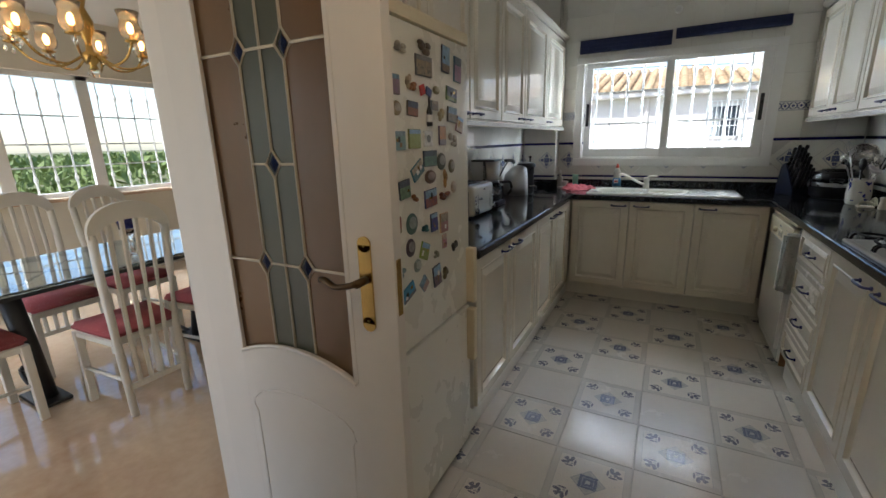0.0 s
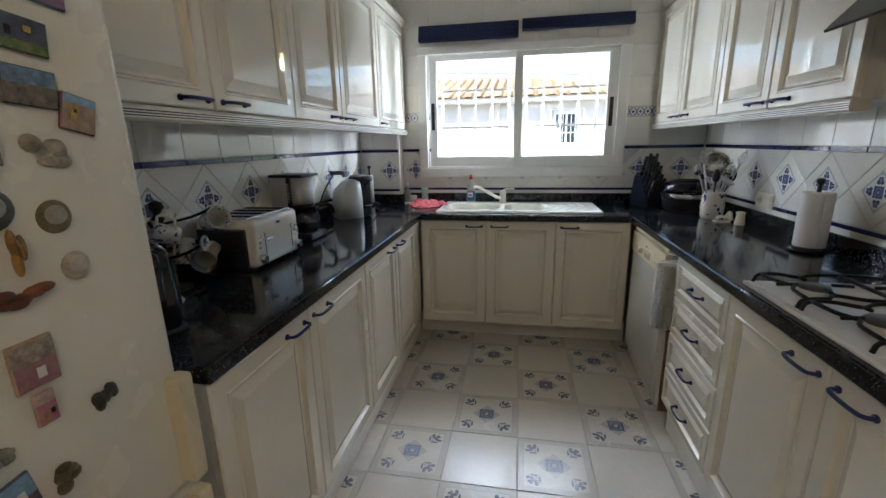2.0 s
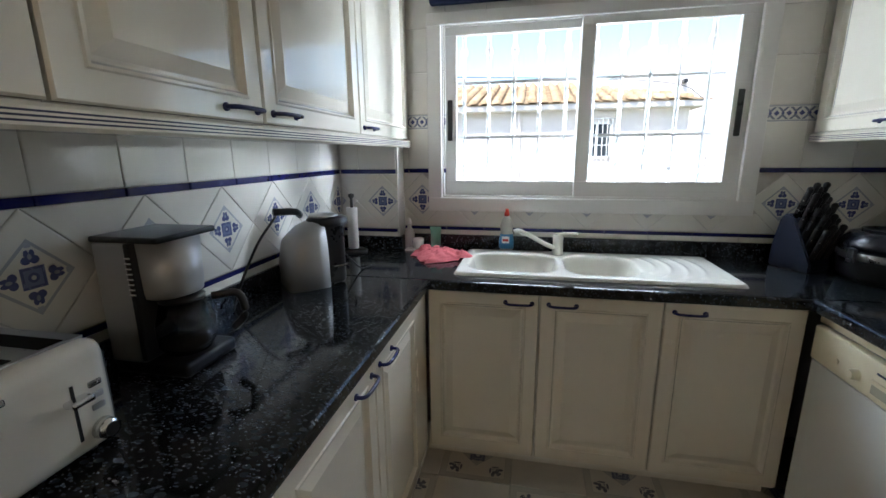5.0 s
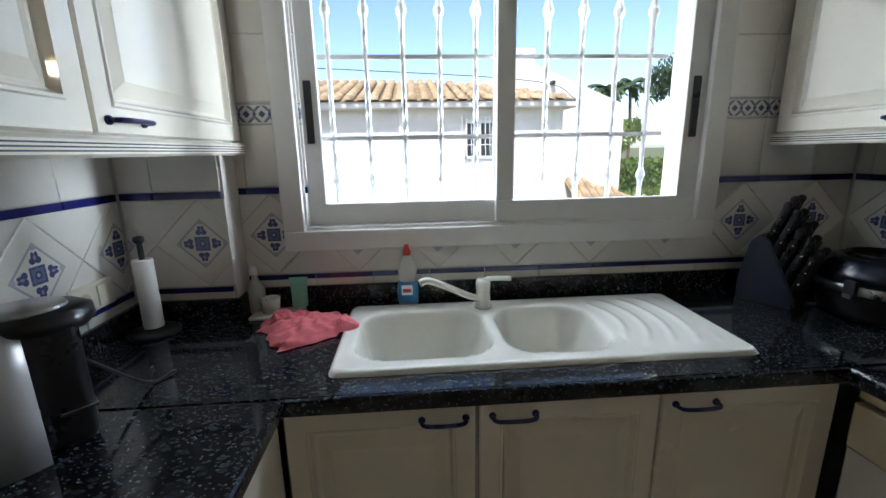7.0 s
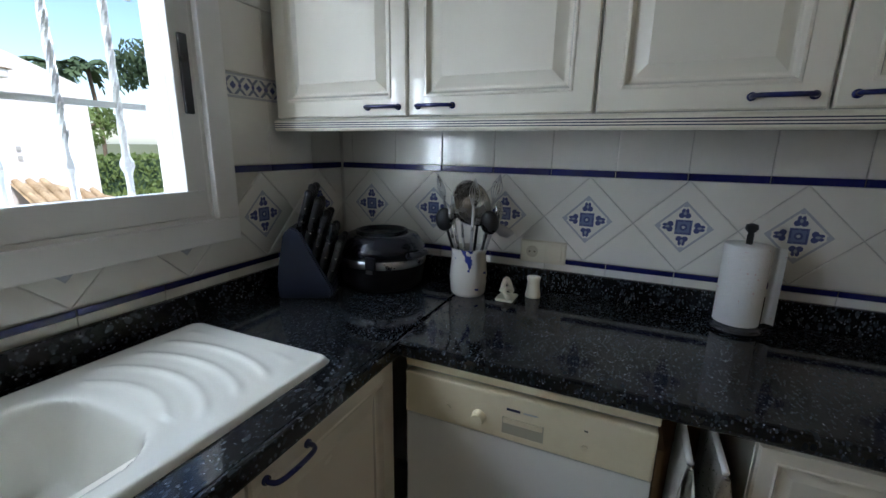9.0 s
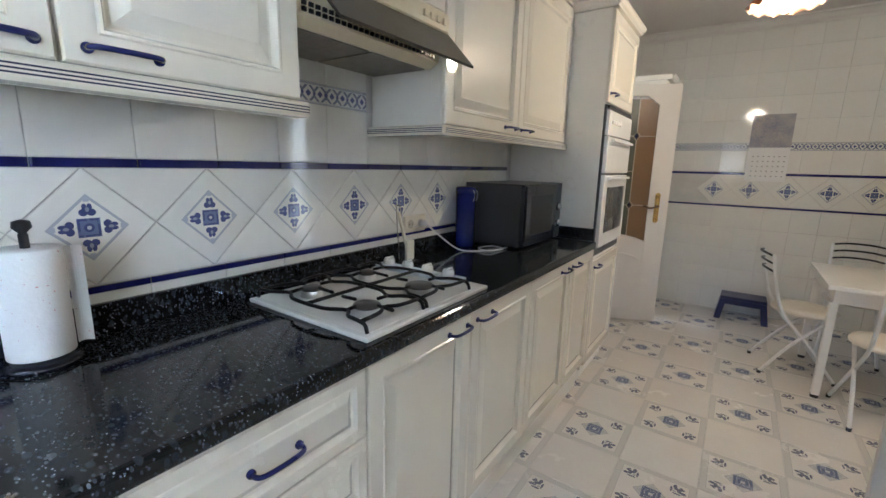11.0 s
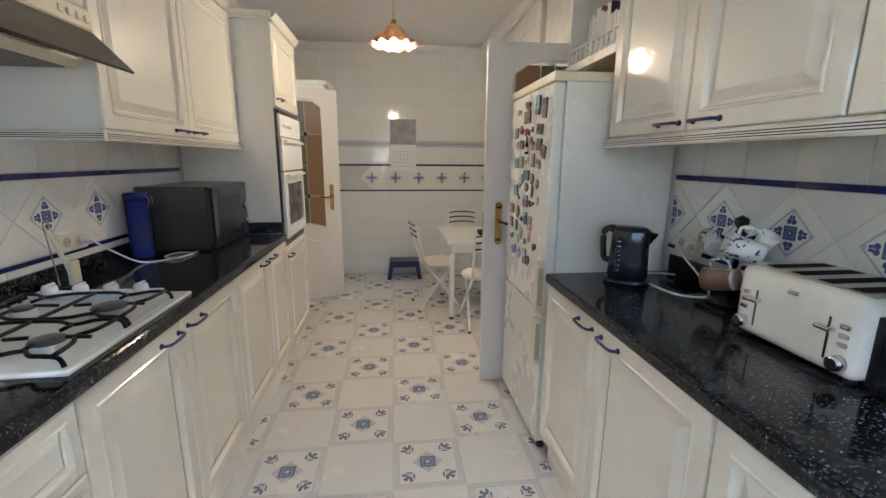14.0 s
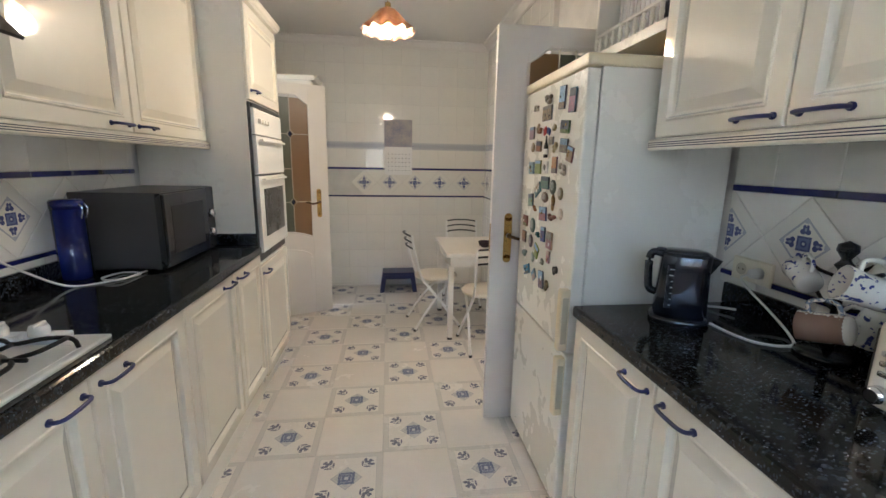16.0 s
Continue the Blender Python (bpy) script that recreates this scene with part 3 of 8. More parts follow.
for i in range(4):
    yy = TY1 - 0.10 - i * 0.055
    part("dial", cyl(bmesh.new(), (BX - 0.030, yy, 1.65), (BX - 0.046, yy, 1.65), 0.016, 0.013, 16), ENAMEL, ovn)
part("label_bar", boxed(BX - 0.0315, BX - 0.0295, TY1 - 0.09, TY1 - 0.035, 1.69, 1.70), STEEL, ovn)

# ---- dishwasher ----
dw = thing("dishwasher", 0.97, -0.18, 0, "white freestanding dishwasher with yellowed control panel", "dishwasher")
part("body", boxed(BX + 0.012, EX - 0.04, -0.48, 0.125, 0.02, 0.86), ENAMEL, dw)
part("door", boxed(BX - 0.012, BX + 0.012, -0.48, 0.125, 0.10, 0.740, bevel=0.006), ENAMEL, dw)
cp = part("control_panel", boxed(BX - 0.018, BX + 0.012, -0.48, 0.125, 0.745, 0.865, bevel=0.006), YPLAST, dw, "yellowed plastic control panel")
part("top_panel", boxed(BX - 0.006, EX - 0.04, -0.483, 0.128, 0.875, 0.898, bevel=0.004), YPLAST, dw)
part("kick_panel", boxed(BX + 0.03, BX + 0.045, -0.47, 0.105, 0.0, 0.10), ENAMEL, dw)
# no hollow here: a darker plate carries the grip recess's shade
part("recess", boxed(BX - 0.0195, BX - 0.0165, -0.245, -0.145, 0.765, 0.808), mat("recess_shade", (0.42, 0.38, 0.28), 0.5), dw, "darker plate painted as the shade of the door grip recess")
part("grip", boxed(BX - 0.024, BX - 0.016, -0.243, -0.147, 0.795, 0.808, bevel=0.002), YPLAST, dw)
part("dial", cyl(bmesh.new(), (BX - 0.016, -0.085, 0.79), (BX - 0.040, -0.085, 0.79), 0.019, 0.015, 20), YPLAST, dw)
part("small_dial", cyl(bmesh.new(), (BX - 0.016, 0.0, 0.79), (BX - 0.022, 0.0, 0.79), 0.009, seg=14), YPLAST, dw)
part("indicator", boxed(BX - 0.0195, BX - 0.017, -0.342, -0.334, 0.826, 0.829), BLACK, dw)
part("button", cyl(bmesh.new(), (BX - 0.017, -0.338, 0.785), (BX - 0.023, -0.338, 0.785), 0.007, seg=12), YPLAST, dw)
part("label_bar", boxed(BX - 0.0195, BX - 0.017, -0.188, -0.155, 0.828, 0.834), LINE, dw)
part("label_bar", boxed(BX - 0.0195, BX - 0.017, -0.23, -0.196, 0.829, 0.832), STEEL, dw)

# ---- fridge freezer ----
FY0, FY1, FX, FT = -2.625, -1.988, -0.70, 1.79
fr = thing("fridge_freezer", -1.0, -2.32, 0, "white fridge freezer covered in souvenir magnets", "fridge")
part("body", boxed(-1.27, FX - 0.052, FY0, FY1, 0.045, FT - 0.03, bevel=0.004), FRID, fr)
part("top_cap", boxed(-1.27, FX + 0.004, FY0 - 0.002, FY1 + 0.004, FT - 0.03, FT + 0.012, bevel=0.010), YPLAST, fr, "cream plastic top")
part("door", boxed(FX - 0.048, FX, FY0, FY1, 0.735, FT - 0.034, bevel=0.008), FRID, fr, "white upper fridge door")
part("freezer_door", boxed(FX - 0.048, FX, FY0, FY1, 0.06, 0.725, bevel=0.008), FRID, fr, "white lower freezer door")
part("door_seal", boxed(FX - 0.054, FX - 0.046, FY0 + 0.012, FY1 - 0.012, 0.07, FT - 0.045), mat("grey_rubber", (0.45, 0.44, 0.40), 0.7), fr)
for z0, z1 in ((0.745, 0.985), (0.475, 0.715)):
    bm = bmesh.new()
    box(bm, FX - 0.002, FX + 0.035, FY1 - 0.034, FY1 + 0.004, z0, z1, bevel=0.008)
    part("handle", bm, YPLAST, fr, "cream moulded plastic grip")
    # shade inside the grip, painted as a darker strip on its side
    part("grip_recess", boxed(FX + 0.006, FX + 0.028, FY1 + 0.0035, FY1 + 0.0055, z0 + 0.03, z1 - 0.03), mat("grip_shade", (0.45, 0.40, 0.28), 0.5), fr)
for yy in (FY0 + 0.05, FY1 - 0.05):
    for xx in (FX - 0.05, -1.22):
        part("foot", cyl(bmesh.new(), (xx, yy, 0.0), (xx, yy, 0.05), 0.022, seg=14), BLACK, fr)

# ---- sink window ----
def add_window():
    w = tagged(new("window_1"), "white aluminium two-pane sliding window above the sink", "window", kind="structure")
    w.location = (-0.04, NY, 1.15)
    x0, x1, z0, z1 = -0.82, 0.737, 1.155, 2.125
    bm = bmesh.new()
    for b in ((x0, x1, z0, z0 + 0.07), (x0, x1, z1 - 0.055, z1), (x0, x0 + 0.072, z0 + 0.07, z1 - 0.055), (x1 - 0.072, x1, z0 + 0.07, z1 - 0.055)):
        box(bm, b[0], b[1], NY - 0.035, NY - 0.012, b[2], b[3], bevel=0.004)
    for b in ((WX0, WX1, WZ0, WZ0 + 0.02), (WX0, WX1, WZ1 - 0.02, WZ1), (WX0, WX0 + 0.02, WZ0 + 0.02, WZ1 - 0.02), (WX1 - 0.02, WX1, WZ0 + 0.02, WZ1 - 0.02)):
        box(bm, b[0], b[1], NY - 0.012, NY + 0.10, b[2], b[3])
    part("window_frame", bm, WHITE, w, "white aluminium casing")
    for sx0, sx1, yy in ((-0.742, -0.015, NY + 0.045), (-0.075, 0.657, NY + 0.005)):
        bm = bmesh.new()
        s, t = 0.062, 0.075
        for b in ((sx0, sx1, 1.236, 1.236 + t), (sx0, sx1, 2.078 - 0.045, 2.078), (sx0, sx0 + s, 1.236 + t, 2.033), (sx1 - s, sx1, 1.236 + t, 2.033)):
            box(bm, b[0], b[1], yy - 0.016, yy + 0.016, b[2], b[3], bevel=0.003)
        sash = part("sash", bm, WHITE, w, "white sliding sash")
        g = part("pane", boxed(sx0 + s - 0.005, sx1 - s + 0.005, yy - 0.003, yy + 0.003, 1.30, 2.04), WINGL, w, "clear glass pane")
        g.visible_shadow = False
        hx = sx0 + 0.03 if sx0 < -0.5 else sx1 - 0.03
        part("pull_strip", boxed(hx - 0.013, hx + 0.013, yy - 0.024, yy - 0.015, 1.52, 1.725, bevel=0.004), BLACK, w, "black pull strip")
    part("window_sill", boxed(WX0, WX1, NY + 0.10, NY + 0.26, WZ0 - 0.02, WZ0 + 0.012, bevel=0.003), WHITE, w)
    return w


add_window()

# navy blind pelmets
NAVYCL = mat("navy_dotted_fabric", (0.018, 0.026, 0.085), 0.85, var=0.2, scale=30, bump=0.2, bscale=300)
layered(NAVYCL, [(lambda X, Y, W: W.gt(0.24), (0.25, 0.3, 0.45))])
for x0, x1, z0, z1 in ((-0.795, -0.055, 2.155, 2.255), (-0.03, 0.735, 2.195, 2.262)):
    bl = thing("roman_blind", (x0 + x1) / 2, NY - 0.04, z0, "navy dotted fabric blind folded up above the window", "blind", "navy blinds")
    for k in range(3):
        h = (z1 - z0) / 3
        part("fold", boxed(x0, x1, NY - 0.075 + 0.008 * k, NY - 0.02, z0 + k * h * 0.9, z0 + k * h * 0.9 + h * 1.15, bevel=0.008), NAVYCL, bl)
    part("headrail", boxed(x0, x1, NY - 0.05, NY - 0.012, z1, z1 + 0.012), NAVYCL, bl)

# outside grille of twisted white bars
GRW = mat("white_painted_iron", (0.62, 0.62, 0.61), 0.45, var=0.05)


def add_grille(name, axis, at, a0, a1, z0, z1, n, rails, label):
    g = thing(name, 0, 0, 0, label, "window grille")
    P = (lambda a, z: (a, at, z)) if axis == "x" else (lambda a, z: (at, a, z))
    for z in rails:
        bm = bmesh.new()
        p, q = P(a0, z), P(a1, z)
        box(bm, min(p[0], q[0]) - 0.004, max(p[0], q[0]) + 0.004, min(p[1], q[1]) - 0.004, max(p[1], q[1]) + 0.004, z - 0.008, z + 0.008)
        part("rail", bm, GRW, g)
    me = None
    for i in range(n):
        a = a0 + (a1 - a0) * (i + 0.5) / n
        if me is None:
            bm = bmesh.new()
            rows = []
            zs = np.linspace(z0, z1, 60)
            for z in zs:
                fr_ = (z - z0) / (z1 - z0)
                ang = 0.785 + (22 * min(max(fr_ - 0.22, 0), 0.56))
                r = 0.0105
                for kz in (0.16, 0.84):
                    r += 0.013 * max(0, 1 - abs(fr_ - kz) / 0.03)
                rows.append([bm.verts.new((r * (1.0 if k % 2 else 0.88) * math.cos(ang + k * math.pi / 4), r * (1.0 if k % 2 else 0.88) * math.sin(ang + k * math.pi / 4), z - z0)) for k in range(8)])
            for ra, rb in zip(rows, rows[1:]):
                for k in range(8):
                    bm.faces.new((ra[k], ra[(k + 1) % 8], rb[(k + 1) % 8], rb[k]))
            b = link("bar", bm, GRW)
            me = b.data
        else:
            b = new("bar", me)
        b.parent = g
        b.location = P(a, z0)
    return g


add_grille("window_grille", "x", 0.94, -0.727, 0.618, 1.24, 2.12, 10, (1.245, 1.54, 1.825, 2.11), "white twisted iron grille outside the sink window")

# ---- sink ----
sk = thing("kitchen_sink", -0.03, 0.47, CT, "cream ceramic double sink with ribbed drainer", "sink")
SX0, SX1, SY0, SY1, SZ = -0.60, 0.535, 0.225, 0.695, CT + 0.014


def sink_mesh():
    """Rim sheet with two round-cornered basins and a fluted drainer, as one height field."""
    bm = bmesh.new()
    nx, ny = 170, 72
    def basin(x, y, cx, cy, hx, hy, r):
        dx, dy = abs(x - cx) - (hx - r), abs(y - cy) - (hy - r)
        return math.hypot(max(dx, 0), max(dy, 0)) + min(max(dx, dy), 0) - r
    grid = []
    for j in range(ny + 1):
        row = []
        for i in range(nx + 1):
            x, y = SX0 + (SX1 - SX0) * i / nx, SY0 + (SY1 - SY0) * j / ny
            e = basin(x, y, (SX0 + SX1) / 2, (SY0 + SY1) / 2, (SX1 - SX0) / 2, (SY1 - SY0) / 2, 0.035)
            z = SZ - 0.014 * (1 - min(1, max(0, -e / 0.012)) ** 0.5)
            for cx, hx, dep in ((-0.355, 0.198, 0.17), (0.028, 0.158, 0.15)):
                q = basin(x, y, cx, 0.445, hx, 0.165 if cx < -0.2 else 0.17, 0.10)
                if q < 0:
                    s = min(1, -q / 0.055)
                    z -= dep * (s * s * (3 - 2 * s)) ** 0.8
                elif q < 0.012:
                    z -= 0.002 * (1 - q / 0.012)
            if x > 0.21:
                d = math.hypot(x - 0.02, y - 0.47)
                k = (d - 0.2) / 0.062
                if e < -0.05 and k > 0:
                    z += 0.004 * math.exp(-((k % 1 - 0.5) / 0.16) ** 2) * min(1, (-e - 0.05) / 0.03)
            cxn = (SX0 + SX1) / 2
            row.append(bm.verts.new((x if e <= 0 else cxn + (x - cxn) * (1 - max(0, e) * 0.9), y if e <= 0 else (SY0 + SY1) / 2 + (y - (SY0 + SY1) / 2) * (1 - max(0, e) * 2.2), z)))
        grid.append(row)
    for j in range(ny):
        for i in range(nx):
            bm.faces.new((grid[j][i], grid[j][i + 1], grid[j + 1][i + 1], grid[j + 1][i]))
    return bm


part("basin", sink_mesh(), SINKC, sk, "cream ceramic double basin", True)
for cx in (-0.355, 0.028):
    part("drain", cyl(bmesh.new(), (cx, 0.47, SZ - 0.172 if cx < 0 else SZ - 0.152), (cx, 0.47, SZ - 0.166 if cx < 0 else SZ - 0.146), 0.03, seg=20), CHROME, sk)
tp = thing("mixer_tap", -0.145, 0.62, SZ, "cream single-lever kitchen mixer tap", "tap")
bm = lathe(bmesh.new(), -0.145, 0.625, [(0.030, SZ), (0.030, SZ + 0.006), (0.026, SZ + 0.012), (0.024, SZ + 0.06), (0.026, SZ + 0.085), (0.022, SZ + 0.098)])
part("body", bm, SINKC, tp, smooth=True)
bm = bmesh.new()
tube(bm, curve_pts([(-0.150, 0.62, SZ + 0.03), (-0.20, 0.60, SZ + 0.052), (-0.28, 0.565, SZ + 0.10), (-0.335, 0.54, SZ + 0.128), (-0.36, 0.53, SZ + 0.122)], 5), 0.0115, 10)
part("spout", bm, SINKC, tp, smooth=True)
bm = bmesh.new()
tube(bm, curve_pts([(-0.145, 0.625, SZ + 0.092), (-0.12, 0.61, SZ + 0.105), (-0.06, 0.58, SZ + 0.112)], 5), 0.009, 8)
part("lever", bm, SINKC, tp, smooth=True)

# ---- gas hob ----
HX0, HX1, HY0, HY1, HZ = 0.715, 1.225, -1.768, -1.163, CT + 0.012
hb = thing("gas_hob", 0.97, -1.46, CT, "white enamel four-burner gas hob with black pan supports", "hob")
part("tray", boxed(HX0, HX1, HY0, HY1, CT - 0.001, HZ, bevel=0.006), ENAMEL, hb)
part("well", boxed(HX0 + 0.02, HX1 - 0.02, -1.69, HY1 - 0.02, HZ - 0.002, HZ + 0.0015, bevel=0.003), ENAMEL, hb)
CAPM = mat("grey_burner_cap", (0.10, 0.095, 0.09), 0.42, metal=0.5, var=0.15, scale=30)
ALU = mat("cast_aluminium", (0.50, 0.49, 0.47), 0.45, metal=0.6, var=0.1, scale=30)
BURN = ((0.845, -1.293, 0.042), (1.095, -1.300, 0.034), (0.853, -1.545, 0.050), (1.100, -1.550, 0.032))
for bx, by, r in BURN:
    part("burner", lathe(bmesh.new(), bx, by, [(r * 1.10, HZ), (r * 1.08, HZ + 0.004), (r * 1.0, HZ + 0.006), (r, HZ + 0.020), (r * 0.97, HZ + 0.021)]), ALU, hb, "aluminium burner ring", True)
    part("burner_cap", lathe(bmesh.new(), bx, by, [(r * 0.94, HZ + 0.021), (r * 0.96, HZ + 0.025), (r * 0.88, HZ + 0.029), (0.001, HZ + 0.030)]), CAPM, hb, "dark grey burner cap", True)
zt = HZ + 0.030
for y0, y1, pair in ((-1.415, -1.185, BURN[:2]), (-1.672, -1.432, BURN[2:])):
    bm = bmesh.new()
    for ya, sg in ((y0, 1), (y1, -1)):
        tube(bm, curve_pts([(0.735, ya, HZ + 0.002), (0.745, ya, zt - 0.006), (0.775, ya, zt), (0.81, ya + sg * 0.006, zt), (pair[0][0], ya + sg * 0.034, zt), (0.90, ya + sg * 0.006, zt), (0.972, ya, zt), (1.045, ya + sg * 0.006, zt), (pair[1][0], ya + sg * 0.034, zt), (1.145, ya + sg * 0.006, zt), (1.18, ya, zt), (1.20, ya, zt - 0.006), (1.206, ya, HZ + 0.002)], 4), 0.0055, 6)
    for xa, sg in ((0.755, 1), (0.972, 0), (1.19, -1)):
        tube(bm, curve_pts([(xa, y0, zt), (xa + sg * 0.008, (y0 + y1) / 2 - 0.04, zt), (xa + sg * 0.03, (y0 + y1) / 2, zt), (xa + sg * 0.008, (y0 + y1) / 2 + 0.04, zt), (xa, y1, zt)], 4), 0.0055, 6)
    for bx, by, r in pair:
        for dx, dy, ln in ((0, 1, y1 - 0.03 - by), (0, -1, by - y0 - 0.03), (1, 0, 0.10), (-1, 0, 0.10)):
            tube(bm, [(bx + dx * ln, by + dy * ln, zt), (bx + dx * r * 1.05, by + dy * r * 1.05, zt + 0.002)], 0.0052, 6)
    part("pan_support", bm, BLACKM, hb, "black cast pan support", True)
part("control_strip", boxed(0.80, 1.205, -1.756, -1.700, HZ - 0.001, HZ + 0.018, bevel=0.005), mat("pale_blue_enamel", (0.62, 0.68, 0.72), 0.3), hb, "pale control strip")
for k in range(4):
    xk = 0.862 + k * 0.097
    bm = lathe(bmesh.new(), xk, -1.728, [(0.023, HZ + 0.017), (0.023, HZ + 0.034), (0.019, HZ + 0.043), (0.001, HZ + 0.044)])
    box(bm, xk - 0.005, xk + 0.005, -1.750, -1.706, HZ + 0.034, HZ + 0.049, bevel=0.002)
    part("knob", bm, ENAMEL, hb, "white control knob")

# ---- cooker hood ----
hd = thing("cooker_hood", 1.02, -1.48, 1.70, "cream cooker hood with smoked glass visor", "cooker hood")
HY = (-1.768, -1.180)
bm = bmesh.new()
pf = [(EX - 0.013, 1.735), (0.99, 1.715), (0.955, 1.735), (0.955, 1.815), (EX - 0.013, 1.815)]
ra = [[bm.verts.new((x, y, z)) for x, z in pf] for y in HY]
for i in range(len(pf)):
    j = (i + 1) % len(pf)
    bm.faces.new((ra[0][i], ra[0][j], ra[1][j], ra[1][i]))
bm.faces.new(ra[0])
bm.faces.new(ra[1][::-1])
bmesh.ops.recalc_face_normals(bm, faces=bm.faces)
part("body", bm, YPLAST, hd)
FILT = mat("filter_mesh", (0.25, 0.23, 0.19), 0.6, var=0.2, scale=40, bump=0.6, bscale=400)
for y0, y1 in ((HY[0] + 0.02, -1.48), (-1.468, HY[1] - 0.02)):
    part("filter", boxed(1.0, EX - 0.05, y0, y1, 1.712, 1.724), FILT, hd, "grey metal grease filter")
bm = bmesh.new()
for k in range(26):
    yy = HY[0] + 0.03 + k * 0.0213
    box(bm, 0.949, 0.9545, yy, yy + 0.012, 1.742, 1.752)
    box(bm, 0.949, 0.9545, yy, yy + 0.012, 1.757, 1.767)
part("vent_grid", bm, BLACK, hd)
VIS = mat("smoked_visor", (0.035, 0.03, 0.024), 0.3, var=0.1, coat=0.15)
bm = bmesh.new()
q = [(0.935, 1.83), (0.81, 1.70), (0.805, 1.706), (0.93, 1.838)]
ra = [[bm.verts.new((x, y, z)) for x, z in q] for y in (HY[0] + 0.005, HY[1] - 0.005)]
for i in range(4):
    bm.faces.new((ra[0][i], ra[0][(i + 1) % 4], ra[1][(i + 1) % 4], ra[1][i]))
bm.faces.new(ra[0])
bm.faces.new(ra[1][::-1])
bmesh.ops.recalc_face_normals(bm, faces=bm.faces)
part("visor", bm, VIS, hd, "smoked flip-out visor")
part("front_roll", boxed(0.905, 0.965, HY[0], HY[1], 1.815, 1.885, bevel=0.02, seg=3), YPLAST, hd, "rounded cream control front")
for k in range(4):
    part("slider", boxed(0.898, 0.908, -1.735 + k * 0.035, -1.718 + k * 0.035, 1.838, 1.858, bevel=0.002), YPLAST, hd)
part("flue_cover", panel(bmesh.new(), face_w(UX, HY[1] - 0.003, 1.89), HY[1] - HY[0] - 0.006, UT - 1.89, DOOR), LACQ, hd, "cream raised panel above the hood")
part("flue_box", boxed(UX, EX - 0.013, HY[0] + 0.002, HY[1] - 0.002, 1.815, UT), CARC, hd)

# ---- doors ----
AMBER = mat("amber_textured_glass", (0.27, 0.155, 0.07), 0.3, spec=0.2, trans=0.45, var=0.08, scale=5, bump=0.12, bscale=260)
GREENG = mat("smoke_green_glass", (0.11, 0.12, 0.08), 0.3, spec=0.2, trans=0.45, var=0.08, scale=5, bump=0.12, bscale=260)
BLUEG = mat("blue_bevelled_glass", (0.01, 0.025, 0.10), 0.08, trans=0.3, var=0.1)
CAME = mat("gilt_lead_came", (0.62, 0.57, 0.46), 0.35, metal=0.3, var=0.1)


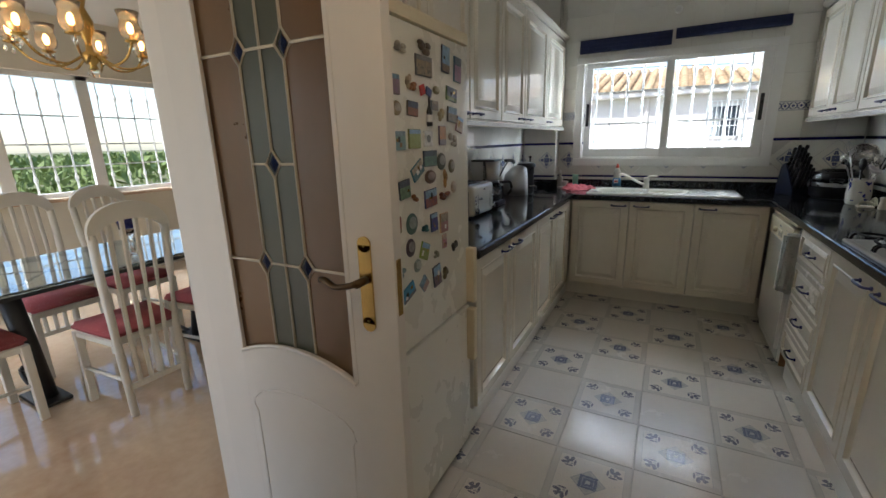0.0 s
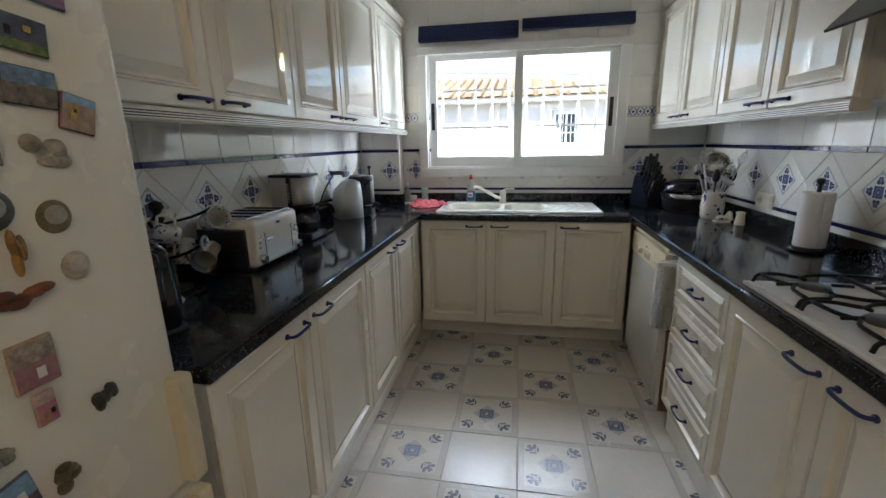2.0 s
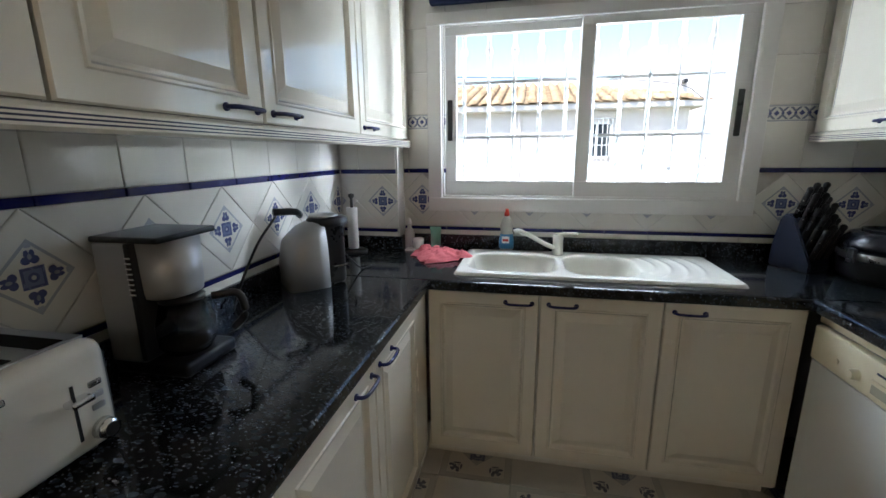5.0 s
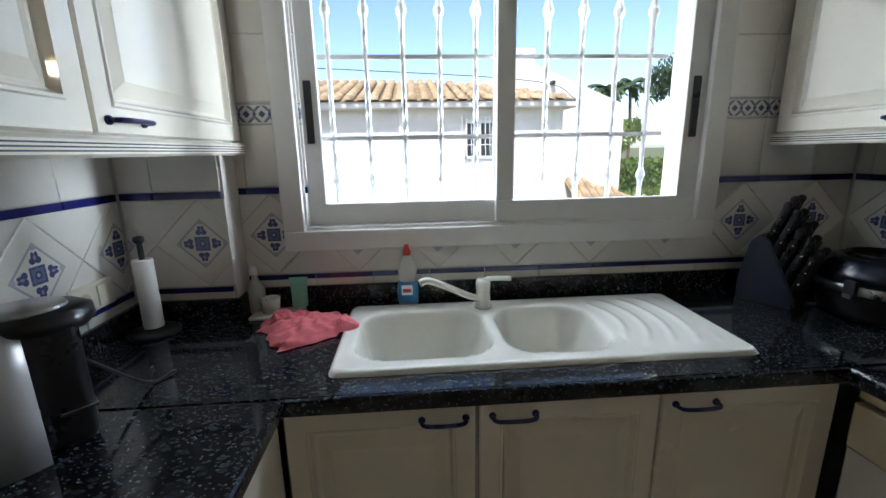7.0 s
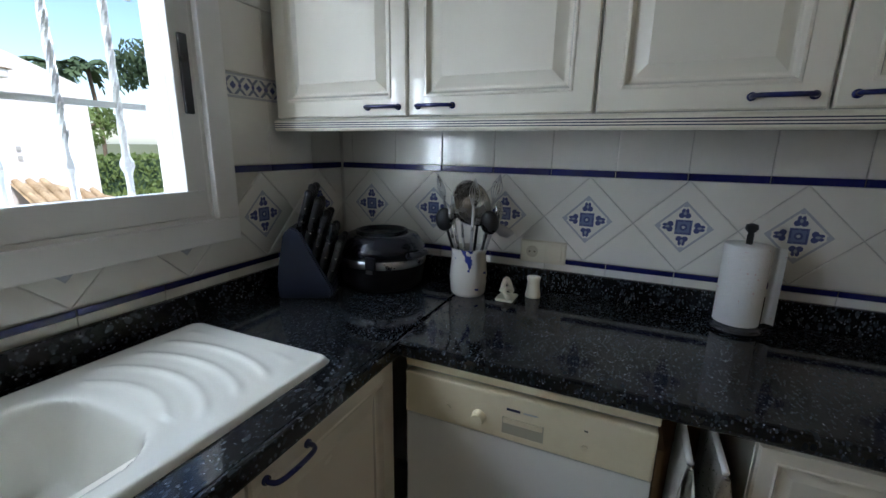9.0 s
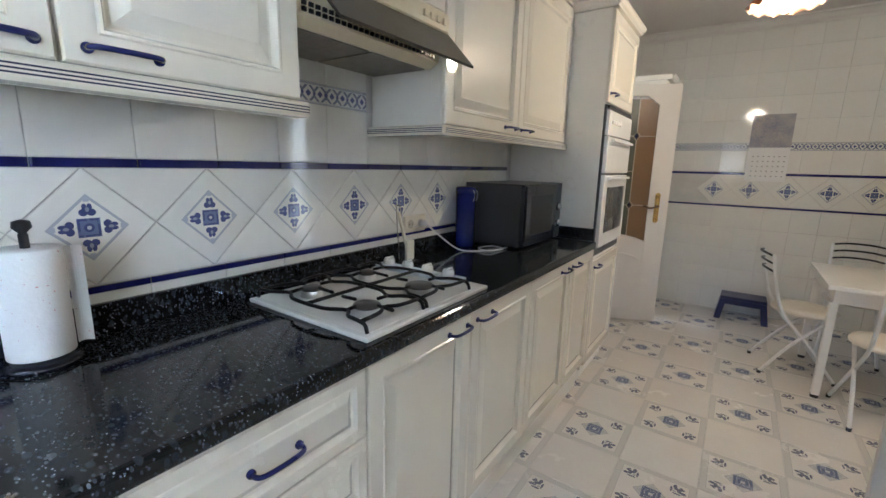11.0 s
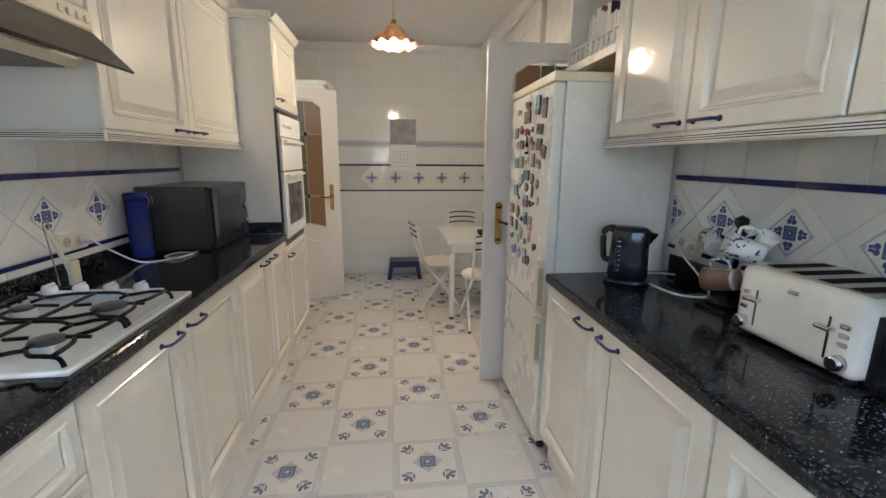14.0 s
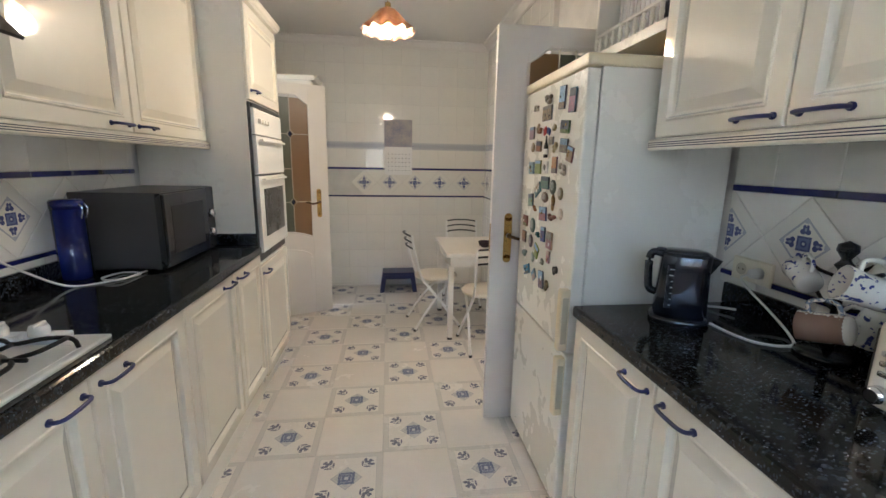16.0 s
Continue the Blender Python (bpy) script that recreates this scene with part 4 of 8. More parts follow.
def leaded_door(name, label):
    """A door leaf, hinge at the origin, along +x, faces on -y and +y, 0.80 wide; glazed above, panelled below."""
    L, H, th = 0.80, 2.09, 0.035
    d = new(name)
    tagged(d, label, "door", kind="structure")
    gx0, gx1, gz0, gz1 = 0.155, 0.645, 0.755, 1.95
    n = 24
    xs = [gx0 + (gx1 - gx0) * i / n for i in range(n + 1)]
    low = lambda x: gz0 + 0.055 * (1 - ((x - 0.4) / 0.245) ** 2) - 0.01
    def top(x):
        t = abs(x - 0.4) / 0.245
        return gz1 + (0.045 if t < 0.62 else 0.045 * (1 - ((t - 0.62) / 0.38) ** 0.6) - 0.03 * ((t - 0.62) / 0.38))
    bm = bmesh.new()
    box(bm, 0, gx0, -th / 2, th / 2, 0.008, H, bevel=0.002)
    box(bm, gx1, L, -th / 2, th / 2, 0.008, H, bevel=0.002)
    for fn, zz, sgn in ((low, 0.008, 1), (top, H, -1)):
        for y, flip in ((-th / 2, False), (th / 2, True)):
            a = [bm.verts.new((x, y, fn(x))) for x in xs]
            b = [bm.verts.new((x, y, zz)) for x in xs]
            for i in range(n):
                bm.faces.new((a[i], a[i + 1], b[i + 1], b[i]))
        for i in range(n):
            v = [bm.verts.new((xs[k], y, fn(xs[k]))) for k, y in ((i, -th / 2), (i + 1, -th / 2), (i + 1, th / 2), (i, th / 2))]
            bm.faces.new(v)
        v = [bm.verts.new(p) for p in ((gx0, -th / 2, zz), (gx1, -th / 2, zz), (gx1, th / 2, zz), (gx0, th / 2, zz))]
        bm.faces.new(v)
    bmesh.ops.recalc_face_normals(bm, faces=bm.faces)
    part("leaf", bm, DOORP, d, "off-white painted wooden leaf")
    # lower shaped panel moulding on both faces
    for s in (-1, 1):
        bm = bmesh.new()
        pts = []
        for k in range(40):
            a = k / 39
            pts.append((0.20 + 0.40 * a, s * (th / 2 - 0.001), 0.60 + 0.035 * math.sin(math.pi * a)))
        pts = [(0.19, s * (th / 2 - 0.001), 0.12), (0.19, s * (th / 2 - 0.001), 0.52), (0.175, s * (th / 2 - 0.001), 0.545), (0.185, s * (th / 2 - 0.001), 0.575)] + pts[2:-2] + [(0.615, s * (th / 2 - 0.001), 0.575), (0.625, s * (th / 2 - 0.001), 0.545), (0.61, s * (th / 2 - 0.001), 0.52), (0.61, s * (th / 2 - 0.001), 0.12)]
        tube(bm, pts, 0.0045, 8, closed=True)
        part("panel_moulding", bm, DOORP, d)
        bm = bmesh.new()
        for x in (gx0, gx1):
            box(bm, x - 0.008, x + 0.008, s * th / 2 - 0.002, s * th / 2 + 0.006, low(x), top(x), bevel=0.002)
        tube(bm, [(x, s * (th / 2 + 0.001), low(x)) for x in xs], 0.007, 6)
        tube(bm, [(x, s * (th / 2 + 0.001), top(x)) for x in xs], 0.007, 6)
        part("glazing_bead", bm, DOORP, d)
    # glass: amber sides, green middle
    cl, cr, cm = 0.315, 0.485, 0.40
    for x0, x1, g in ((gx0, cl, AMBER), (cl, cr, GREENG), (cr, gx1, AMBER)):
        p = part("pane", boxed(x0 + 0.001, x1 - 0.001, -0.003, 0.003, gz0 + 0.006 if x0 > gx0 and x1 < gx1 else gz0 - 0.01, gz1 + 0.02), g, d, "textured coloured glass")
    # lead lines with blue diamonds
    bm = bmesh.new()
    dia = [(cl, 1.665), (cr, 1.665), (cm, 1.365), (cl, 1.07), (cr, 1.07)]
    for s in (-1, 1):
        yy = s * 0.0055
        tube(bm, [(cm, yy, 1.99), (cm, yy, 1.40)], 0.0042, 6)
        tube(bm, [(cm, yy, 1.33), (cm, yy, 0.80)], 0.0042, 6)
        for xc, sg in ((cl, 1), (cr, -1)):
            tube(bm, [(xc, yy, 1.99), (xc, yy, 1.70)], 0.0042, 6)
            tube(bm, [(xc, yy, 1.63), (xc, yy, 1.105)], 0.0042, 6)
            tube(bm, [(xc, yy, 1.035), (xc, yy, 0.80)], 0.0042, 6)
            tube(bm, [(xc, yy, 1.365), (cm - sg * 0.03, yy, 1.365)], 0.0042, 6)
            ex = gx0 if sg > 0 else gx1
            for z in (1.665, 1.07):
                tube(bm, [(ex, yy, z), (xc - sg * 0.027, yy, z)], 0.0042, 6)
        for z in (1.665, 1.07):
            tube(bm, [(cl + 0.027, yy, z), (cr - 0.027, yy, z)], 0.0042, 6)
        for x, z in dia:
            tube(bm, [(x - 0.029, yy, z), (x, yy, z + 0.04), (x + 0.029, yy, z), (x, yy, z - 0.04)], 0.0042, 6, closed=True)
    part("came", bm, CAME, d, "pale lead came lines")
    for x, z in dia:
        bm = bmesh.new()
        v = [bm.verts.new(p) for p in ((x - 0.028, 0, z), (x, 0, z + 0.038), (x + 0.028, 0, z), (x, 0, z - 0.038), (x, -0.009, z), (x, 0.009, z))]
        for i in range(4):
            bm.faces.new((v[i], v[(i + 1) % 4], v[4]))
            bm.faces.new((v[(i + 1) % 4], v[i], v[5]))
        bmesh.ops.recalc_face_normals(bm, faces=bm.faces)
        part("blue_diamond", bm, BLUEG, d, "dark blue bevelled glass diamond")
    # brass plates and levers
    for s in (-1, 1):
        y0 = s * th / 2
        bm = boxed(0.710 - 0.021, 0.710 + 0.021, min(y0, y0 + s * 0.004), max(y0, y0 + s * 0.004), 0.945, 1.165, bevel=0.002)
        cyl(bm, (0.71, y0, 1.165), (0.71, y0 + s * 0.004, 1.165), 0.021, seg=16)
        cyl(bm, (0.71, y0, 0.945), (0.71, y0 + s * 0.004, 0.945), 0.021, seg=16)
        part("back_plate", bm, BRASS, d, "long worn brass plate")
        bm = bmesh.new()
        cyl(bm, (0.71, y0, 1.07), (0.71, y0 + s * 0.045, 1.07), 0.011, seg=12)
        tube(bm, curve_pts([(0.71, y0 + s * 0.045, 1.072), (0.68, y0 + s * 0.048, 1.062), (0.64, y0 + s * 0.046, 1.055), (0.605, y0 + s * 0.042, 1.068), (0.585, y0 + s * 0.04, 1.066)], 4), 0.0085, 8)
        part("lever", bm, BRONZE, d, "bronze wavy door lever", True)
        for z in (1.16, 0.955):
            part("screw", ball(bmesh.new(), (0.71, y0 + s * 0.004, z), 0.004, 8), BRASS, d)
    part("latch_plate", boxed(L - 0.001, L + 0.001, -0.010, 0.010, 0.98, 1.13), BRASS, d)
    return d


d1 = leaded_door("door_1", "open off-white door with leaded amber glass and brass handle")
d1.matrix_basis = pose(-1.368, -2.712, 0, 0, 0, 0)
d2 = leaded_door("door_2", "open off-white hall door with leaded amber glass")
d2.matrix_basis = pose(1.255, -4.325, 0, 0, 0, 180 + 23.5)

# door casings
bm = bmesh.new()
box(bm, -1.455, -1.372, -2.72, -2.66, 0, 2.11, bevel=0.004)
box(bm, -1.455, -1.16, -3.56, -3.52, 0, 2.11, bevel=0.004)
box(bm, -1.455, -1.20, -3.52, -2.72, 2.10, 2.14, bevel=0.004)
box(bm, -1.47, -1.452, -2.72, -2.62, 0, 2.18, bevel=0.004)
structure("door_frame_west", bm, DOORP, "off-white wooden door lining to dining room")
bm = bmesh.new()
box(bm, 1.27, 1.47, -4.31, -4.27, 0, 2.10, bevel=0.004)
box(bm, 1.27, 1.47, -5.16, -5.12, 0, 2.10, bevel=0.004)
box(bm, 1.27, 1.47, -5.12, -4.31, 2.06, 2.10, bevel=0.004)
structure("door_frame_east", bm, DOORP, "off-white wooden door lining to hall")

# tall cupboard behind the hall door
tc = thing("tall_cupboard", 0.97, -4.95, 0, "tall cream cupboard with moulded top behind the hall door", "cupboard")
part("body", boxed(0.66, EX - 0.012, -5.10, -4.78, 0.0, 2.16), CARC, tc)
part("door", panel(bmesh.new(), face_w(0.66, -4.784, 0.12), 0.312, 2.02, DOOR), LACQB, tc)
crown(tc, (0.645, -5.10, 2.16), (0.645, -4.76, 2.16), (-1, 0, 0))
crown(tc, (0.62, -4.78, 2.16), (EX - 0.012, -4.78, 2.16), (0, 1, 0))

# ---- open shelf above the fridge ----
os_ = thing("open_shelf", -1.1, -2.25, 1.86, "cream open shelf with turned gallery rail above the fridge", "shelf")
part("bottom_board", boxed(WX + 0.012, -UX, -2.47, -1.94, 1.875, 1.90, bevel=0.003), CARC, os_)
part("top_board", boxed(WX + 0.012, -UX, -2.47, -1.94, 2.255, 2.275, bevel=0.003), CARC, os_)
part("back_board", boxed(WX + 0.012, WX + 0.022, -2.47, -1.94, 1.90, 2.255), CARC, os_)
part("side_board", boxed(WX + 0.022, -UX, -2.47, -2.45, 1.90, 2.255, bevel=0.003), CARC, os_)
part("front_rail", boxed(-UX, -UX + 0.018, -2.47, -1.94, 1.868, 1.905, bevel=0.003), CARC, os_)
part("gallery_rail", boxed(-UX - 0.012, -UX + 0.006, -2.45, -1.94, 1.972, 1.984, bevel=0.003), CARC, os_)
for k in range(9):
    yy = -2.42 + k * 0.052
    part("baluster", lathe(bmesh.new(), -UX - 0.003, yy, [(0.007, 1.904), (0.009, 1.912), (0.004, 1.92), (0.010, 1.937), (0.010, 1.945), (0.004, 1.958), (0.008, 1.966), (0.007, 1.973)], 10), CARC, os_, smooth=True)
crown(os_, (-UX, -2.49, UT + 0.012), (-UX, -1.945, UT + 0.012), (1, 0, 0))
random.seed(5)
by = -2.43
for k in range(11):
    wd, hh = random.uniform(0.014, 0.034), random.uniform(0.19, 0.27)
    col = random.choice(((0.30, 0.03, 0.03), (0.05, 0.05, 0.06), (0.42, 0.34, 0.24), (0.16, 0.10, 0.07), (0.5, 0.45, 0.38), (0.07, 0.06, 0.12)))
    cm_ = mat("book_cover", col, 0.5, var=0.1)
    b = thing("cookbook", -1.1, by, 1.90, "upright worn cookbook on the open shelf", "book", "books on the shelf")
    part("cover", boxed(-1.2, -1.03, by, by + wd, 1.901, 1.901 + hh, bevel=0.002), cm_, b)
    part("page_block", boxed(-1.195, -1.026, by + 0.003, by + wd - 0.003, 1.904, 1.897 + hh), PAPER, b)
    by += wd + 0.002
cn = thing("storage_tin", -1.08, -2.05, 1.90, "tall dark printed storage tin beside cookbooks", "tin")
part("tin", lathe(bmesh.new(), -1.08, -2.05, [(0.045, 1.901), (0.046, 1.92), (0.046, 2.12), (0.044, 2.125)]), mat("tin_print", (0.10, 0.11, 0.10), 0.35, metal=0.4, var=0.4, scale=25), cn, smooth=True)
part("lid", lathe(bmesh.new(), -1.08, -2.05, [(0.048, 2.12), (0.048, 2.14), (0.045, 2.145), (0.001, 2.147)]), STEEL, cn, smooth=True)

# ---- pendant lamp ----
PLX, PLY = -0.045, -3.27
pl = thing("pendant_lamp", PLX, PLY, CZ, "painted ceramic pendant lamp with scalloped shade and lit bulb", "lamp")
part("ceiling_rose", lathe(bmesh.new(), PLX, PLY, [(0.001, CZ - 0.05), (0.03, CZ - 0.045), (0.045, CZ - 0.02), (0.05, CZ - 0.001)]), BRASS, pl, smooth=True)
bm = bmesh.new()
for k in range(16):
    z = 2.335 + k * 0.023
    a = k % 2 * 1.57
    tube(bm, [(PLX + 0.007 * math.cos(a) * math.cos(t), PLY + 0.007 * math.sin(a) * math.cos(t), z + 0.015 * math.sin(t)) for t in np.linspace(0, 5.5, 9)], 0.002, 5, closed=True)
part("chain", bm, BRASS, pl)
SHADE = mat("painted_ceramic_shade", (0.74, 0.60, 0.44), 0.3, var=0.25, scale=16, coat=0.3, tint=(0.34, 0.11, 0.05), trans=0.3)
bm = bmesh.new()
prof_s = [(0.02, 2.315), (0.05, 2.30), (0.085, 2.265), (0.115, 2.23), (0.14, 2.205), (0.158, 2.188)]
rows = []
for o in (0.0, -0.005):
    for r, z in (prof_s if o == 0 else prof_s[::-1]):
        row = []
        for i in range(72):
            a = 2 * math.pi * i / 72
            k = max(0, (r - 0.09) / 0.07)
            rr = (r + o) * (1 + 0.05 * k * math.cos(12 * a))
            row.append(bm.verts.new((PLX + rr * math.cos(a), PLY + rr * math.sin(a), z + o + 0.010 * k * math.cos(12 * a))))
        rows.append(row)
for a, b in zip(rows, rows[1:]):
    for i in range(72):
        bm.faces.new((a[i], a[(i + 1) % 72], b[(i + 1) % 72], b[i]))
bmesh.ops.recalc_face_normals(bm, faces=bm.faces)
part("shade", bm, SHADE, pl, "scalloped ceramic shade with painted flowers", True)
part("socket", cyl(bmesh.new(), (PLX, PLY, 2.23), (PLX, PLY, 2.34), 0.018, seg=14), BRASS, pl)
part("bulb", ball(bmesh.new(), (PLX, PLY, 2.19), 0.032, 16, sz=1.25), mat("glowing_bulb", (1, 0.85, 0.6), 0.3, emit=(1.0, 0.62, 0.25), power=16.0), pl, "glowing warm bulb", True)
lp = new("pendant_light", bpy.data.lights.new("pendant_light", "POINT"))
lp.data.energy, lp.data.color, lp.data.shadow_soft_size = 4.8, (1.0, 0.80, 0.56), 0.06
lp.location = (PLX, PLY, 2.13)

# ---- breakfast corner ----
TBL = mat("white_table_laminate", (0.78, 0.75, 0.69), 0.3, var=0.03)
bt = thing("breakfast_table", -0.82, -4.2, 0, "white square breakfast table against the wall", "table")
part("tabletop", boxed(-1.13, -0.49, -4.58, -3.78, 0.705, 0.735, bevel=0.006), TBL, bt)
part("apron", boxed(-1.10, -0.53, -4.54, -3.82, 0.62, 0.704), TBL, bt)
for x in (-0.535, -1.09):
    for y in (-3.825, -4.535):
        bm = bmesh.new()
        box(bm, x - 0.021, x + 0.021, y - 0.021, y + 0.021, 0.02, 0.62, bevel=0.005)
        part("leg", bm, TBL, bt)
        part("foot_cap", cyl(bmesh.new(), (x, y, 0), (x, y, 0.02), 0.022, seg=12), BLACK, bt)
CHW = mat("white_tube_paint", (0.78, 0.77, 0.74), 0.3, var=0.03)
SEATV = mat("cream_vinyl", (0.72, 0.66, 0.56), 0.45, var=0.05, bump=0.1)


def kitchen_chair():
    """White tube chair with black looped back, seat towards +y of its own, base at the origin."""
    c = thing("kitchen_chair", 0, 0, 0, "white metal kitchen chair with cream seat and black bars", "chair", "chairs round the breakfast table")
    part("seat", lathe(bmesh.new(), 0, 0.02, [(0.17, 0.435), (0.185, 0.44), (0.19, 0.452), (0.18, 0.468), (0.12, 0.474), (0.001, 0.475)], 32), SEATV, c, "round cream padded seat", True)
    for s in (-1, 1):
        bm = bmesh.new()
        tube(bm, curve_pts([(s * 0.17, 0.20, 0.012), (s * 0.15, 0.05, 0.22), (s * 0.145, -0.13, 0.45), (s * 0.155, -0.20, 0.66), (s * 0.16, -0.235, 0.84)], 5), 0.0105, 8)
        part("back_leg", bm, CHW, c, "white tube leg rising into the back", True)
        bm = bmesh.new()
        tube(bm, curve_pts([(s * 0.18, -0.21, 0.012), (s * 0.155, -0.05, 0.24), (s * 0.13, 0.14, 0.44)], 5), 0.0105, 8)
        part("leg", bm, CHW, c, smooth=True)
        for yy in (0.20, -0.21):
            part("rubber_foot", cyl(bmesh.new(), (s * (0.17 if yy > 0 else 0.18), yy, 0), (s * (0.17 if yy > 0 else 0.18), yy, 0.02), 0.013, seg=10), BLACK, c)
    for k in range(3):
        z = 0.72 + k * 0.055
        yy = -0.21 - k * 0.012
        bm = bmesh.new()
        tube(bm, curve_pts([(-0.158, yy, z), (-0.08, yy - 0.03, z + 0.01), (0, yy - 0.04, z + 0.012), (0.08, yy - 0.03, z + 0.01), (0.158, yy, z)], 5), 0.0075, 8)
        part("back_bar", bm, BLACK, c, "black curved bar", True)
    return c


kc = kitchen_chair()
kc.matrix_basis = pose(-0.44, -4.22, 0, 0, 0, 98)
copy_thing(kc, pose(-0.80, -3.70, 0, 0, 0, 186))
copy_thing(kc, pose(-0.80, -4.78, 0, 0, 0, -4))
bw = thing("small_bowl", -0.86, -4.05, 0.735, "small dark bowl on the breakfast table", "bowl")
part("bowl", lathe(bmesh.new(), -0.86, -4.05, [(0.03, 0.736), (0.05, 0.75), (0.06, 0.785), (0.055, 0.785), (0.045, 0.752), (0.001, 0.742)]), mat("dark_glaze", (0.03, 0.02, 0.03), 0.2), bw, smooth=True)

STB = mat("navy_plastic", (0.012, 0.016, 0.075), 0.35, var=0.1)
st = thing("step_stool", -0.145, -5.28, 0, "low navy blue plastic step stool", "stool")
bm = boxed(-0.325, 0.035, -5.41, -5.16, 0.195, 0.225, bevel=0.012, seg=3)
part("seat", bm, STB, st)
for x in (-0.30, 0.01):
    bm = bmesh.new()
    s = 1 if x > -0.1 else -1
    v = []
    for y0, y1, z, o in ((-5.42, -5.15, 0.0, 0.03), (-5.405, -5.165, 0.195, 0.0)):
        v.append([bm.verts.new(p) for p in ((x - 0.025 + s * o, y0, z), (x + 0.025 + s * o, y0, z), (x + 0.025 + s * o, y1, z), (x - 0.025 + s * o, y1, z))])
    for i in range(4):
        bm.faces.new((v[0][i], v[0][(i + 1) % 4], v[1][(i + 1) % 4], v[1][i]))
    bm.faces.new(v[0][::-1])
    bm.faces.new(v[1])
    bmesh.ops.recalc_face_normals(bm, faces=bm.faces)
    part("leg", bm, STB, st)
for y in (-5.40, -5.17):
    part("skirt", boxed(-0.29, 0.0, y - 0.006, y + 0.006, 0.15, 0.196, bevel=0.003), STB, st)

cal = thing("wall_calendar", -0.155, SY + 0.012, 1.30, "paper wall calendar with landscape picture", "calendar")
PIC = mat("landscape_print", (0.42, 0.36, 0.30), 0.5, var=0.25, scale=7, tint=(0.12, 0.16, 0.28))
part("picture", boxed(-0.31, 0.0, SY + 0.012, SY + 0.015, 1.612, 1.905), PIC, cal, "hazy coastal landscape picture")
part("month_sheet", boxed(-0.31, 0.0, SY + 0.012, SY + 0.0145, 1.30, 1.608), PAPER, cal, "white month sheet")
INK = mat("grey_ink", (0.30, 0.29, 0.28), 0.7)
for r in range(5):
    for c in range(7):
        part("date_bar", boxed(-0.285 + c * 0.039, -0.273 + c * 0.039, SY + 0.0143, SY + 0.0155, 1.345 + r * 0.045, 1.353 + r * 0.045), INK, cal)

# ---- dining room beyond the doorway ----
MARB = mat("cream_marble", (0.66, 0.54, 0.40), 0.06, var=0.2, scale=2.2, coat=0.3, tint=(0.5, 0.30, 0.18), rvar=0.02)
DX0 = -5.5
dwall = mat("dining_wall_paint", (0.74, 0.68, 0.56), 0.8, var=0.05, scale=1.0, bump=0.08, bscale=120)
structure("floor_dining", boxed(DX0 - 0.2, WX - 0.15, -6.0, 2.6, -0.12, -0.004), MARB, "polished cream marble dining room floor")
structure("ceiling_dining", boxed(DX0 - 0.2, WX - 0.15, -6.0, 2.6, CZ, CZ + 0.15), CEIL, "off-white plastered dining room ceiling")
DW0, DW1, DZ0, DZ1 = -2.75, -0.33, 0.95, 2.18
wall("wall_dining_west", "cream dining room wall with wide window", (DX0 - 0.2, DX0, -6, DW0, 0, CZ), (DX0 - 0.2, DX0, DW1, 2.6, 0, CZ), (DX0 - 0.2, DX0, DW0, DW1, 0, DZ0), (DX0 - 0.2, DX0, DW0, DW1, DZ1, CZ), material=dwall)
wall("wall_dining_north", "cream dining room side wall", (DX0, WX - 0.15, 2.4, 2.6, 0, CZ), material=dwall)
# made-up terrace opening, out of view, lets sun and fill light in
DS0, DS1 = -4.9, -2.2
wall("wall_dining_south", "cream dining room wall with unseen opening added for light", (DX0, DS0, -6, -5.8, 0, CZ), (DS1, WX - 0.15, -6, -5.8, 0, CZ), (DS0, DS1, -6, -5.8, 2.2, CZ), material=dwall)
wall("wall_dining_east", "cream dining room face of partition", (WX - 0.17, WX - 0.152, -2.62, 2.4, 0, CZ), (WX - 0.17, WX - 0.152, -5.8, -3.62, 0, CZ), (WX - 0.17, WX - 0.152, -3.62, -2.62, 2.2, CZ), material=dwall)
w2 = tagged(new("window_2"), "wide white dining room window", "window", kind="structure")
w2.location = (DX0, -1.5, DZ0)
bm = bmesh.new()
for y0, y1, z0, z1 in ((DW0, DW1, DZ0, DZ0 + 0.05), (DW0, DW1, DZ1 - 0.05, DZ1), (DW0, DW0 + 0.05, DZ0, DZ1), (DW1 - 0.05, DW1, DZ0, DZ1), (-1.19, -1.08, DZ0, DZ1), (-1.97, -1.86, DZ0, DZ1)):
    box(bm, DX0 - 0.12, DX0 - 0.06, y0, y1, z0, z1, bevel=0.004)
part("window_frame", bm, WHITE, w2)
part("window_sill", boxed(DX0 - 0.1, DX0 + 0.06, DW0 - 0.05, DW1 + 0.05, DZ0 - 0.035, DZ0 - 0.003, bevel=0.005), MARB, w2)
g = part("pane", boxed(DX0 - 0.092, DX0 - 0.086, DW0 + 0.04, DW1 - 0.04, DZ0 + 0.04, DZ1 - 0.04), WINGL, w2)
g.visible_shadow = False
add_grille("window_grille", "y", DX0 - 0.24, DW0 - 0.03, DW0 + 2.42, DZ0 - 0.02, DZ1 + 0.02, 14, (DZ0 + 0.02, 1.26, 1.49, 1.78, DZ1 - 0.02), "white iron grille outside the dining room window")

